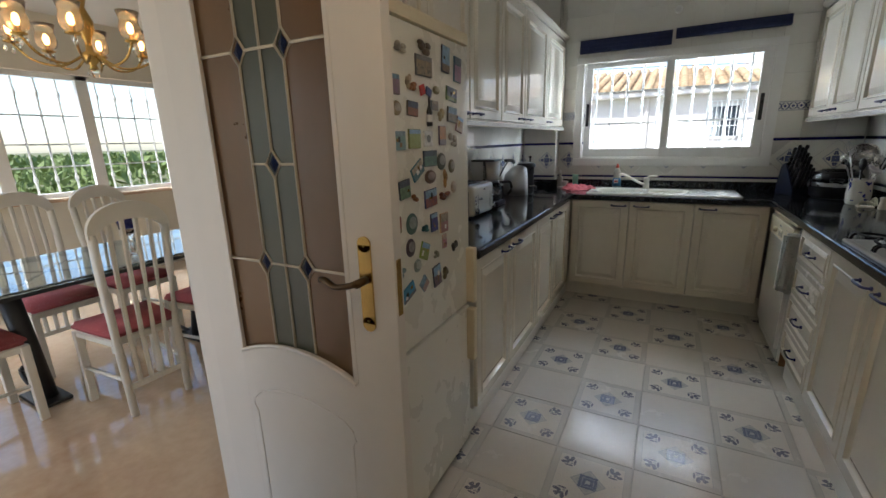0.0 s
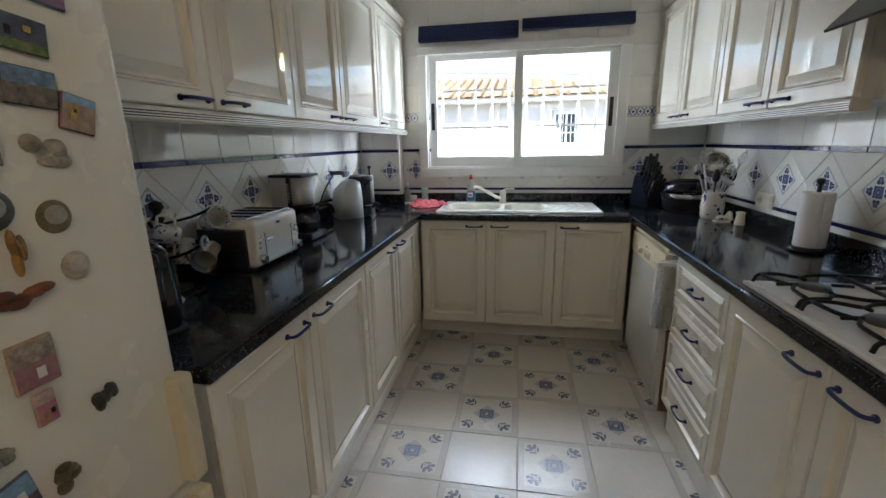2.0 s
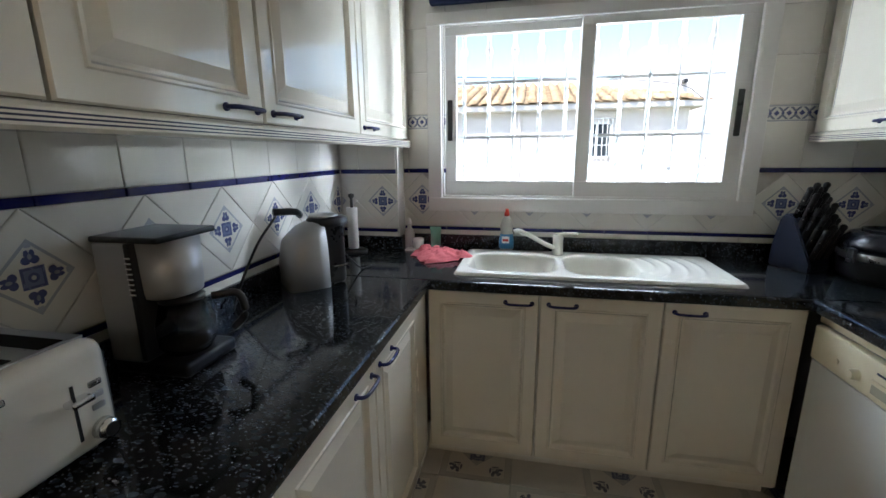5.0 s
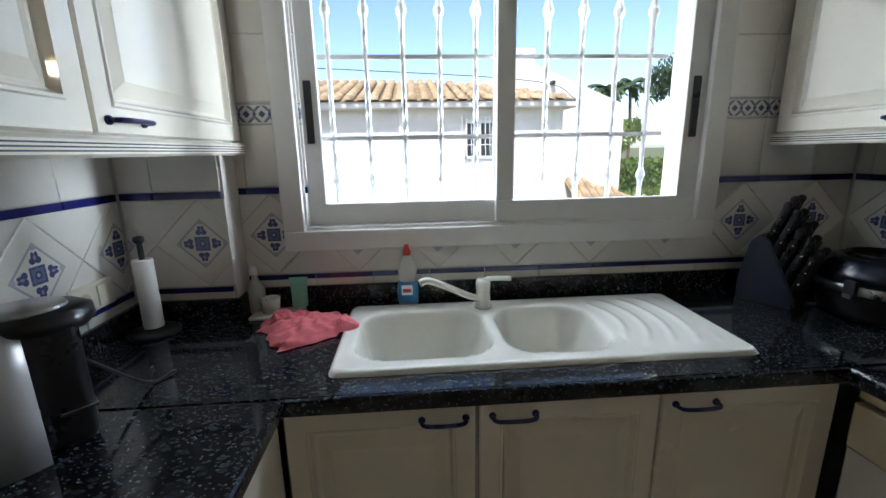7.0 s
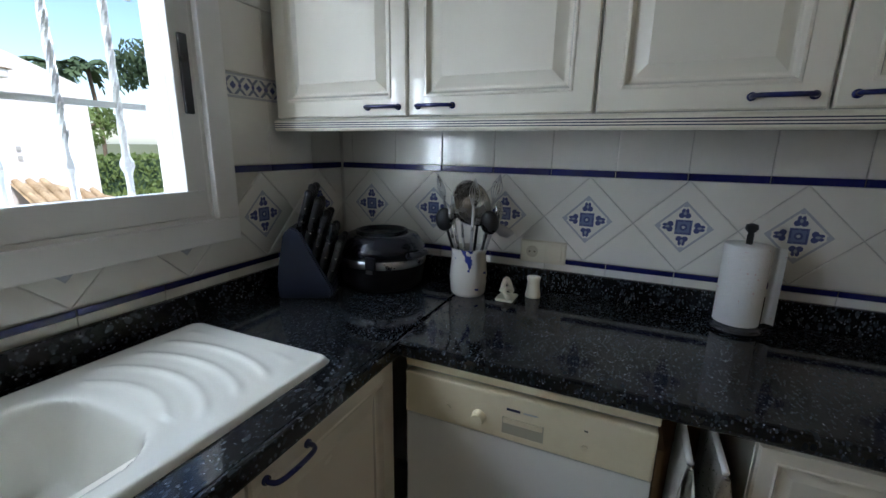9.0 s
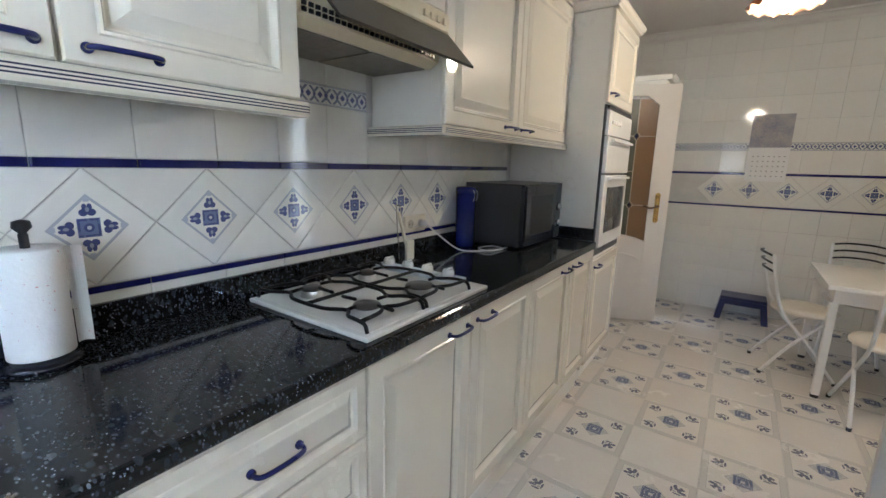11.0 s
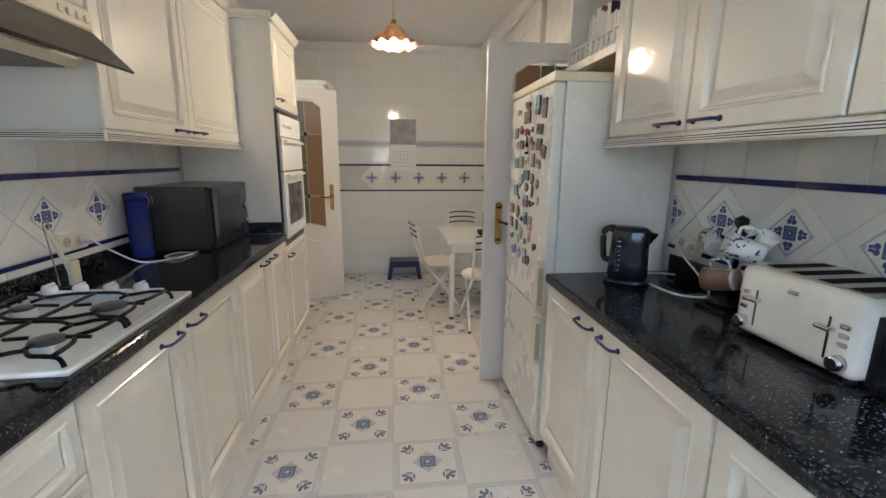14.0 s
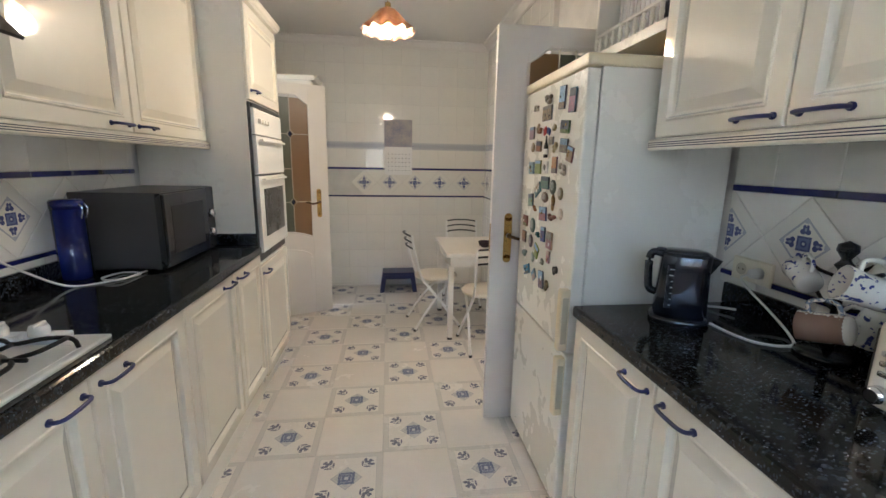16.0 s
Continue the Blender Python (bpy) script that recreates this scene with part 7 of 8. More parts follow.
mug((-1.180, -1.402, 1.026), (-1.185, -1.375, 1.108), 0.9, MUGW, "white flowered mug hanging mouth down")
mug((-1.225, -1.40, 1.205), (-1.215, -1.44, 1.140), 0.8, MUGW2, "plain cream mug hanging on the far arm")

# coffee maker
CFX, CFY = -1.145, -0.638
SILV = mat("silver_plastic", (0.50, 0.50, 0.50), 0.32, metal=0.45, var=0.05, scale=14)
cf = thing("filter_coffee_maker", CFX, CFY, CT, "silver and black filter coffee maker with glass jug", "coffee maker")
part("base", boxed(CFX - 0.10, CFX + 0.10, CFY - 0.085, CFY + 0.085, CT, CT + 0.035, bevel=0.012, seg=3), BLACK, cf, smooth=True)
part("tank", boxed(CFX - 0.105, CFX - 0.005, CFY - 0.088, CFY + 0.088, CT + 0.03, CT + 0.32, bevel=0.012, seg=3), SILV, cf, "silver water tank", True)
part("filter_head", lathe(bmesh.new(), CFX + 0.004, CFY, [(0.058, CT + 0.178), (0.070, CT + 0.184), (0.073, CT + 0.20), (0.076, CT + 0.318)]), SILV, cf, "silver filter holder", True)
part("lid", boxed(CFX - 0.105, CFX + 0.075, CFY - 0.09, CFY + 0.09, CT + 0.318, CT + 0.332, bevel=0.006, seg=3), BLACK, cf, "black hinged lid", True)
part("side_strip", boxed(CFX - 0.012, CFX + 0.004, CFY - 0.092, CFY + 0.092, CT + 0.04, CT + 0.318, bevel=0.004), BLACK, cf)
jug = part("jug", lathe(bmesh.new(), CFX + 0.03, CFY, [(0.052, CT + 0.036), (0.066, CT + 0.06), (0.068, CT + 0.11), (0.05, CT + 0.165), (0.048, CT + 0.165), (0.064, CT + 0.11), (0.062, CT + 0.062), (0.048, CT + 0.04), (0.001, CT + 0.04)]), GLASS, cf, "clear glass jug", True)
part("coffee", lathe(bmesh.new(), CFX + 0.03, CFY, [(0.001, CT + 0.042), (0.047, CT + 0.042), (0.0605, CT + 0.062), (0.061, CT + 0.08), (0.001, CT + 0.081)]), mat("dark_coffee", (0.02, 0.008, 0.003), 0.1), cf, smooth=True)
part("jug_lid", lathe(bmesh.new(), CFX + 0.03, CFY, [(0.05, CT + 0.163), (0.053, CT + 0.172), (0.04, CT + 0.182), (0.001, CT + 0.184)]), BLACK, cf, smooth=True)
bm = bmesh.new()
tube(bm, curve_pts([(CFX + 0.09, CFY + 0.03, CT + 0.165), (CFX + 0.14, CFY + 0.06, CT + 0.165), (CFX + 0.15, CFY + 0.065, CT + 0.11), (CFX + 0.125, CFY + 0.05, CT + 0.075)], 5), 0.010, 8)
part("jug_handle", bm, BLACK, cf, smooth=True)
for k in range(8):
    part("gauge_mark", boxed(CFX - 0.012, CFX + 0.003, CFY - 0.0935, CFY - 0.0915, CT + 0.20 + k * 0.012, CT + 0.203 + k * 0.012), PAPER, cf)

# capsule machine
NX, NYY = -1.13, 0.025
nm = thing("capsule_coffee_machine", NX, NYY, CT, "rounded silver and black capsule coffee machine", "coffee machine")
bm = bmesh.new()
rows_ = []
for (y_, w_, h_) in ((NYY - 0.115, 0.075, 0.12), (NYY - 0.10, 0.095, 0.19), (NYY - 0.05, 0.105, 0.235), (NYY + 0.0, 0.105, 0.255), (NYY + 0.035, 0.10, 0.26)):
    rows_.append([bm.verts.new((NX + w_ * math.copysign(abs(math.cos(t)) ** 0.6, math.cos(t)), y_, CT + h_ * math.sin(t) ** 0.55)) for t in np.linspace(0.0001, math.pi - 0.0001, 17)])
for a, b in zip(rows_, rows_[1:]):
    for i in range(16):
        bm.faces.new((a[i], a[i + 1], b[i + 1], b[i]))
    bm.faces.new((a[0], b[0], b[-1], a[-1]))
bm.faces.new(rows_[0])
bm.faces.new(rows_[-1][::-1])
bmesh.ops.recalc_face_normals(bm, faces=bm.faces)
part("shell", bm, SILV, nm, "domed silver shell", True)
part("front", boxed(NX - 0.075, NX + 0.075, NYY + 0.03, NYY + 0.115, CT, CT + 0.255, bevel=0.028, seg=4), BLACK, nm, "glossy black front column", True)
part("head", lathe(bmesh.new(), NX, NYY + 0.07, [(0.07, CT + 0.225), (0.082, CT + 0.238), (0.08, CT + 0.258), (0.06, CT + 0.268)]), BLACK, nm, smooth=True)
part("top_cap", lathe(bmesh.new(), NX, NYY + 0.055, [(0.06, CT + 0.266), (0.055, CT + 0.274), (0.001, CT + 0.276)]), STEEL, nm, smooth=True)
bm = bmesh.new()
tube(bm, curve_pts([(NX - 0.06, NYY - 0.02, CT + 0.27), (NX - 0.02, NYY - 0.05, CT + 0.29), (NX - 0.01, NYY - 0.13, CT + 0.295)], 5), 0.014, 10)
part("lever", bm, BLACK, nm, smooth=True)
nm.matrix_basis = pose(NX, NYY, CT, 0, 0, -45)
part("chrome_band", boxed(NX - 0.077, NX + 0.077, NYY + 0.06, NYY + 0.117, CT + 0.07, CT + 0.078, bevel=0.002), CHROME, nm)
cord("power_cord", [(-1.18, -0.12, CT + 0.29), (-1.21, -0.20, CT + 0.20), (-1.24, -0.28, CT + 0.06), (-1.235, -0.32, CT + 0.006)], 0.0045, BLACK, "black cord hanging behind the coffee machine")
cord("power_cord", [(-1.09, 0.10, CT + 0.18), (-1.06, 0.16, CT + 0.10), (-1.02, 0.24, CT + 0.01), (-0.99, 0.30, CT + 0.006)], 0.004, BLACK, "thin black cord lying on the worktop")


def towel_roll(x, y, r, h, top, label, basem, loose, paper=PAPER):
    t = thing("paper_towel_holder", x, y, CT, label, "paper towel", "paper towel holders")
    part("base", lathe(bmesh.new(), x, y, [(0.07, CT), (0.072, CT + 0.008), (0.06, CT + 0.016), (0.015, CT + 0.02)]), basem, t, smooth=True)
    part("roll", lathe(bmesh.new(), x, y, [(r, CT + 0.022), (r + 0.001, CT + 0.024), (r + 0.001, CT + h), (r, CT + h + 0.002), (0.018, CT + h + 0.002)]), paper, t, "white paper roll", True)
    part("post", lathe(bmesh.new(), x, y, [(0.008, CT + 0.018), (0.008, top - 0.03), (0.006, top - 0.028), (0.016, top - 0.016), (0.014, top - 0.004), (0.001, top)]), BLACK, t, "black knobbed post", True)
    if loose:
        bm = bmesh.new()
        n_ = 8
        ra_ = [[bm.verts.new((x - 0.02 + 0.01 * math.sin(i * 0.5), y - r - 0.004 * i, z_)) for i in range(n_)] for z_ in (CT + 0.03, CT + h)]
        for i in range(n_ - 1):
            bm.faces.new((ra_[0][i], ra_[0][i + 1], ra_[1][i + 1], ra_[1][i]))
        bmesh.ops.solidify(bm, geom=bm.faces[:], thickness=0.0012)
        part("loose_sheet", bm, paper, t)
    return t


towel_roll(-1.19, 0.565, 0.027, 0.235, CT + 0.31, "nearly used-up white paper towel on black holder", BLACK, False)
PAPERP = mat("printed_paper_towel", (0.80, 0.79, 0.77), 0.9, var=0.05, bump=0.25, bscale=120)
layered(PAPERP, [(lambda X, Y, W: W.gt(0.22), (0.62, 0.30, 0.28))])
towel_roll(1.185, -0.68, 0.055, 0.245, CT + 0.305, "white paper towel roll with red print on navy holder", DNAVY, True, PAPERP)

# by the sink
sb = thing("soap_bottle", -0.925, 0.712, CT, "clear plastic pump soap bottle beside the sink", "bottle")
CLEARP = mat("cloudy_clear_plastic", (0.80, 0.80, 0.74), 0.15, trans=0.4, var=0.05)
part("bottle", lathe(bmesh.new(), -0.925, 0.712, [(0.026, CT), (0.029, CT + 0.006), (0.029, CT + 0.09), (0.012, CT + 0.115), (0.010, CT + 0.135), (0.001, CT + 0.136)]), CLEARP, sb, smooth=True)
part("soap", lathe(bmesh.new(), -0.925, 0.712, [(0.001, CT + 0.003), (0.025, CT + 0.003), (0.026, CT + 0.03), (0.001, CT + 0.03)]), IVORY, sb, smooth=True)
part("cap", lathe(bmesh.new(), -0.925, 0.712, [(0.011, CT + 0.135), (0.010, CT + 0.16), (0.006, CT + 0.165), (0.001, CT + 0.166)]), PAPER, sb, smooth=True)
dsh = thing("soap_dish", -0.86, 0.67, CT, "white ceramic tray with flowered cup by the sink", "dish")
part("tray", boxed(-0.93, -0.775, 0.625, 0.72, CT, CT + 0.010, bevel=0.004), MUGW2, dsh)
part("cup", lathe(bmesh.new(), -0.868, 0.675, [(0.022, CT + 0.010), (0.028, CT + 0.012), (0.032, CT + 0.062), (0.029, CT + 0.062), (0.024, CT + 0.016), (0.001, CT + 0.015)]), MUGW, dsh, "white cup with dark flowers", True)
gt = thing("cream_tube", -0.775, 0.67, CT, "upright green hand cream tube by the sink", "tube")
bm = lathe(bmesh.new(), -0.775, 0.695, [(0.018, CT), (0.018, CT + 0.02), (0.022, CT + 0.022), (0.024, CT + 0.06)], 20)
part("cap", bm, PAPER, gt, smooth=True)
bm = bmesh.new()
ra_ = []
for f_, z_ in ((1.0, CT + 0.022), (1.0, CT + 0.06), (0.55, CT + 0.10), (0.06, CT + 0.125)):
    ra_.append([bm.verts.new((-0.775 + (0.026 + 0.006 * (1 - f_)) * math.cos(a), 0.695 + 0.025 * f_ * math.sin(a), z_)) for a in np.linspace(0, 2 * math.pi, 20, endpoint=False)])
for a, b in zip(ra_, ra_[1:]):
    for i in range(20):
        bm.faces.new((a[i], a[(i + 1) % 20], b[(i + 1) % 20], b[i]))
bm.faces.new(ra_[-1])
bmesh.ops.recalc_face_normals(bm, faces=bm.faces)
part("tube_body", bm, mat("pale_green_plastic", (0.22, 0.48, 0.36), 0.35), gt, "pale green tube", True)
PINK = mat("pink_cloth", (0.62, 0.14, 0.16), 0.92, var=0.12, scale=10, bump=0.3, bscale=260)
cl = thing("dish_cloth", -0.70, 0.52, CT, "crumpled pink dish cloth on the worktop", "cloth")


def crumpled(cx, cy, rx, ry, h, rot, seed):
    bm = bmesh.new()
    n_ = 34
    g_ = []
    for j in range(n_):
        row = []
        for i in range(n_):
            u, v = i / (n_ - 1) * 2 - 1, j / (n_ - 1) * 2 - 1
            k = 1 - 0.22 * noise.noise((u * 2 + seed, v * 2, seed))
            r2 = max(abs(u), abs(v))
            x, y = u * rx * k, v * ry * k
            z = h * (1 - r2 ** 1.5) * (0.55 + 0.9 * abs(noise.noise((u * 2.3 + seed, v * 2.3, 1)))) + 0.030 * (0.5 - abs(noise.noise((u * 3.4 + v, v * 3.4 - u, seed)))) * (1 - r2 ** 4) + 0.003
            zz = z if x * math.cos(rot) - y * math.sin(rot) + cx < SX0 - 0.01 else z + 0.012
            row.append(bm.verts.new((cx + x * math.cos(rot) - y * math.sin(rot), cy + x * math.sin(rot) + y * math.cos(rot), CT + zz)))
        g_.append(row)
    for j in range(n_ - 1):
        for i in range(n_ - 1):
            bm.faces.new((g_[j][i], g_[j][i + 1], g_[j + 1][i + 1], g_[j + 1][i]))
    return bm


part("cloth", crumpled(-0.70, 0.52, 0.125, 0.095, 0.042, 0.5, 3.1), PINK, cl, smooth=True)
part("fold", crumpled(-0.78, 0.59, 0.085, 0.05, 0.045, 0.1, 7.7), PINK, cl, smooth=True)
ds = thing("dish_soap_bottle", -0.40, 0.700, CT, "clear blue washing-up liquid bottle with red cap", "bottle")
part("bottle", lathe(bmesh.new(), -0.40, 0.705, [(0.030, CT), (0.034, CT + 0.008), (0.036, CT + 0.06), (0.030, CT + 0.10), (0.034, CT + 0.135), (0.026, CT + 0.165), (0.012, CT + 0.19)], sy=0.7), CLEARP, ds, smooth=True)
part("label", lathe(bmesh.new(), -0.40, 0.705, [(0.0375, CT + 0.02), (0.0385, CT + 0.06), (0.033, CT + 0.095)], sy=0.72), mat("blue_label", (0.05, 0.20, 0.42), 0.4, var=0.2, scale=60), ds, "blue printed label", True)
part("label_patch", boxed(-0.422, -0.384, 0.675, 0.679, CT + 0.05, CT + 0.085, bevel=0.001), PAPER, ds)
part("label_bar", boxed(-0.418, -0.388, 0.673, 0.676, CT + 0.06, CT + 0.073), mat("red_ink", (0.5, 0.05, 0.04), 0.5), ds)
part("cap", lathe(bmesh.new(), -0.40, 0.705, [(0.013, CT + 0.188), (0.014, CT + 0.20), (0.009, CT + 0.212), (0.008, CT + 0.225), (0.001, CT + 0.226)]), mat("red_plastic", (0.55, 0.05, 0.03), 0.35), ds, smooth=True)

# ---- north-east corner ----
KBM = mat("dark_blue_wood_stain", (0.008, 0.013, 0.035), 0.35, var=0.2, scale=8)
kb = thing("knife_block", 0.865, 0.60, CT, "dark blue knife block full of black-handled knives", "knife block")
bm = bmesh.new()
pfk = [(-0.085, 0.0), (0.085, 0.0), (0.090, 0.035), (-0.005, 0.225), (-0.035, 0.240), (-0.060, 0.215), (-0.085, 0.08)]
Mk = pose(0.875, 0.60, CT, 0, 0, -62)
ra_ = [[bm.verts.new(Mk @ Vector((u, w_, z_))) for u, z_ in pfk] for w_ in (-0.06, 0.06)]
for i in range(7):
    bm.faces.new((ra_[0][i], ra_[0][(i + 1) % 7], ra_[1][(i + 1) % 7], ra_[1][i]))
bm.faces.new(ra_[0])
bm.faces.new(ra_[1][::-1])
bmesh.ops.recalc_face_normals(bm, faces=bm.faces)
bmesh.ops.bevel(bm, geom=bm.edges[:], offset=0.006, segments=2, affect="EDGES")
part("block", bm, KBM, kb)
axis = Vector((0.30, 0, 0.954))
for r_ in range(5):
    for c_ in range(4):
        f_ = r_ / 4
        p0 = Vector((0.078 - 0.088 * f_, -0.042 + c_ * 0.028, 0.062 + 0.165 * f_))
        ln_ = 0.122 + 0.018 * ((r_ + c_) % 2)
        bm = bmesh.new()
        tube(bm, [Mk @ (p0 - axis * 0.005), Mk @ (p0 + axis * ln_ * 0.4), Mk @ (p0 + axis * ln_ * 0.9), Mk @ (p0 + axis * ln_)], 0.0118, 8)
        ball(bm, Mk @ (p0 + axis * ln_), 0.0135, 8)
        part("knife_handle", bm, BLACK, kb, "black riveted handle", True)
        for q_ in (0.25, 0.6):
            part("rivet", ball(bmesh.new(), Mk @ (p0 + axis * ln_ * q_ + Vector((0.004, -0.010, 0))), 0.0035, 6), CHROME, kb)

gr = thing("tabletop_grill", 1.10, 0.40, CT, "black domed electric grill with silver band", "grill")
GX, GY = 1.09, 0.44
part("base", lathe(bmesh.new(), GX, GY, [(0.12, CT), (0.14, CT + 0.015), (0.15, CT + 0.085), (0.148, CT + 0.095)], 36, sx=1.0, sy=1.05), BLACK, gr, smooth=True)
part("band", lathe(bmesh.new(), GX, GY, [(0.151, CT + 0.088), (0.154, CT + 0.094), (0.154, CT + 0.110), (0.151, CT + 0.116)], 36, sx=1.0, sy=1.05), STEEL, gr, "silver rim band", True)
part("lid", lathe(bmesh.new(), GX, GY, [(0.150, CT + 0.114), (0.148, CT + 0.15), (0.125, CT + 0.185), (0.09, CT + 0.198), (0.085, CT + 0.192), (0.001, CT + 0.195)], 36, sx=1.0, sy=1.05), DNAVY, gr, "glossy black dome lid", True)
part("lid_ring", lathe(bmesh.new(), GX, GY, [(0.088, CT + 0.194), (0.092, CT + 0.202), (0.082, CT + 0.202), (0.080, CT + 0.194)], 30), BLACK, gr, smooth=True)
part("latch", boxed(GX - 0.165, GX - 0.150, GY - 0.07, GY - 0.035, CT + 0.08, CT + 0.135, bevel=0.004), BLACK, gr)
part("latch_tip", boxed(GX - 0.168, GX - 0.163, GY - 0.065, GY - 0.04, CT + 0.082, CT + 0.094), STEEL, gr)
bm = bmesh.new()
tube(bm, curve_pts([(GX - 0.06, GY - 0.14, CT + 0.13), (GX - 0.07, GY - 0.18, CT + 0.14), (GX - 0.02, GY - 0.185, CT + 0.14), (GX - 0.01, GY - 0.145, CT + 0.13)], 5), 0.011, 8)
part("handle", bm, BLACK, gr, smooth=True)

ut = thing("utensil_crock", 1.125, 0.115, CT, "blue flowered white crock full of steel utensils", "utensil pot")
UXC, UYC = 1.125, 0.115
part("crock", lathe(bmesh.new(), UXC, UYC, [(0.054, CT), (0.060, CT + 0.01), (0.065, CT + 0.07), (0.058, CT + 0.145), (0.063, CT + 0.162), (0.060, CT + 0.164), (0.054, CT + 0.145), (0.058, CT + 0.07), (0.045, CT + 0.015), (0.001, CT + 0.014)], 30), CROCKM, ut, "white crock with blue flowers", True)
rnd = random.Random(4)
for k in range(9):
    a = k * 0.72
    d_ = Vector((math.cos(a) * 0.30, math.sin(a) * 0.30, 1)).normalized()
    p0 = Vector((UXC + 0.015 * math.cos(a), UYC + 0.015 * math.sin(a), CT + 0.02))
    ln_ = 0.25 + 0.03 * (k % 3)
    mt_ = STEEL if k % 3 else BLACK
    bm = bmesh.new()
    tube(bm, [p0, p0 + d_ * ln_], 0.0048, 7)
    q_ = p0 + d_ * ln_
    if k % 3 == 0:
        ball(bm, q_, 0.036, 12, 0.5, 0.9, 1.1)
    elif k % 3 == 1:
        ball(bm, q_, 0.03, 12, 0.9, 0.4, 1.2)
    else:
        for w_ in range(5):
            b_ = (w_ - 2) * 0.3
            tube(bm, curve_pts([q_ - d_ * 0.01, q_ + d_ * 0.04 + Vector((b_ * 0.06, b_ * 0.05, 0)), q_ + d_ * 0.09], 4), 0.002, 5)
    part("utensil", bm, mt_, ut, "kitchen utensil standing in the crock", True)
bm = lathe(bmesh.new(), 0, 0, [(0.001, -0.05), (0.036, -0.042), (0.060, -0.016), (0.068, 0.008), (0.065, 0.008), (0.057, -0.015), (0.034, -0.039), (0.001, -0.046)], 22)
bmesh.ops.transform(bm, matrix=pose(UXC - 0.02, UYC - 0.01, CT + 0.315, 66, 0, -28) @ Matrix.Scale(1.15, 4), verts=bm.verts)
part("ladle", bm, STEEL, ut, "steel skimmer bowl", True)
bm = lathe(bmesh.new(), 0, 0, [(0.001, -0.03), (0.025, -0.022), (0.038, 0.0), (0.036, 0.0), (0.022, -0.019), (0.001, -0.026)], 18)
bmesh.ops.transform(bm, matrix=pose(UXC + 0.02, UYC - 0.115, CT + 0.235, 20, 30, 0), verts=bm.verts)
part("ladle", bm, STEEL, ut, "steel ladle bowl", True)
bm = bmesh.new()
tube(bm, [(UXC + 0.01, UYC - 0.01, CT + 0.05), (UXC + 0.02, UYC - 0.085, CT + 0.25)], 0.004, 6)
part("ladle_stem", bm, STEEL, ut, smooth=True)

tv = thing("spoon_rest", 1.13, -0.02, CT, "cream ceramic spoon rest on the worktop", "spoon rest")
bm = bmesh.new()
box(bm, 1.085, 1.165, -0.055, 0.005, CT, CT + 0.010, bevel=0.005)
part("tray", bm, IVORY, tv)
bm = bmesh.new()
tube(bm, curve_pts([(1.09, -0.04, CT + 0.015), (1.11, -0.02, CT + 0.03), (1.15, -0.02, CT + 0.028), (1.165, -0.035, CT + 0.014)], 5), 0.008, 8)
tube(bm, curve_pts([(1.15, 0.0, CT + 0.012), (1.17, -0.01, CT + 0.055), (1.175, -0.03, CT + 0.012)], 5), 0.009, 8)
part("ridge", bm, IVORY, tv, smooth=True)
sh = thing("salt_shaker", 1.185, -0.10, CT, "small cream ceramic salt shaker", "salt shaker")
part("shaker", lathe(bmesh.new(), 1.185, -0.10, [(0.024, CT), (0.026, CT + 0.005), (0.021, CT + 0.04), (0.020, CT + 0.055), (0.024, CT + 0.07), (0.012, CT + 0.074), (0.001, CT + 0.072)]), IVORY, sh, smooth=True)

# ---- beside hob and microwave ----
sr = thing("spoon_stand", 1.225, -1.915, CT, "wire spoon stand with cream spatula on navy dish", "spoon stand")
part("dish", lathe(bmesh.new(), 1.215, -1.90, [(0.055, CT), (0.06, CT + 0.006), (0.05, CT + 0.012), (0.001, CT + 0.01)], 24), DNAVY, sr, smooth=True)
bm = bmesh.new()
for s_ in (-0.03, 0.03):
    tube(bm, [(1.235, -1.915 + s_, CT + 0.008), (1.262, -1.905 + s_ * 0.4, CT + 0.25)], 0.0028, 6)
tube(bm, [(1.262, -1.917, CT + 0.25), (1.262, -1.893, CT + 0.25)], 0.0028, 6)
part("wire_frame", bm, STEEL, sr)
bm = bmesh.new()
tube(bm, [(1.19, -1.905, CT + 0.015), (1.255, -1.90, CT + 0.22)], 0.008, 8)
box(bm, 1.185, 1.20, -1.93, -1.88, CT + 0.012, CT + 0.10, bevel=0.004)
part("spatula", bm, IVORY, sr, "cream spatula")

MWX0, MWX1, MWY0, MWY1, MWZ = 0.915, 1.268, -3.035, -2.487, CT + 0.342
GREYM = mat("dark_grey_metal_case", (0.055, 0.052, 0.05), 0.38, var=0.1, scale=3)
mw = thing("microwave", 1.08, -2.75, CT, "dark grey microwave oven with glossy black door", "microwave")
part("case", boxed(MWX0 + 0.02, MWX1, MWY0, MWY1, CT + 0.012, MWZ, bevel=0.004), GREYM, mw)
part("front", boxed(MWX0, MWX0 + 0.022, MWY0 - 0.001, MWY1 + 0.001, CT + 0.014, MWZ - 0.002, bevel=0.004), BLACK, mw)
part("door", boxed(MWX0 - 0.014, MWX0 + 0.001, MWY0 + 0.125, MWY1 - 0.004, CT + 0.02, MWZ - 0.008, bevel=0.004), DNAVY, mw, "glossy black door")
part("door_window", boxed(MWX0 - 0.0155, MWX0 - 0.0135, MWY0 + 0.175, MWY1 - 0.06, CT + 0.07, MWZ - 0.06), BLACK, mw)
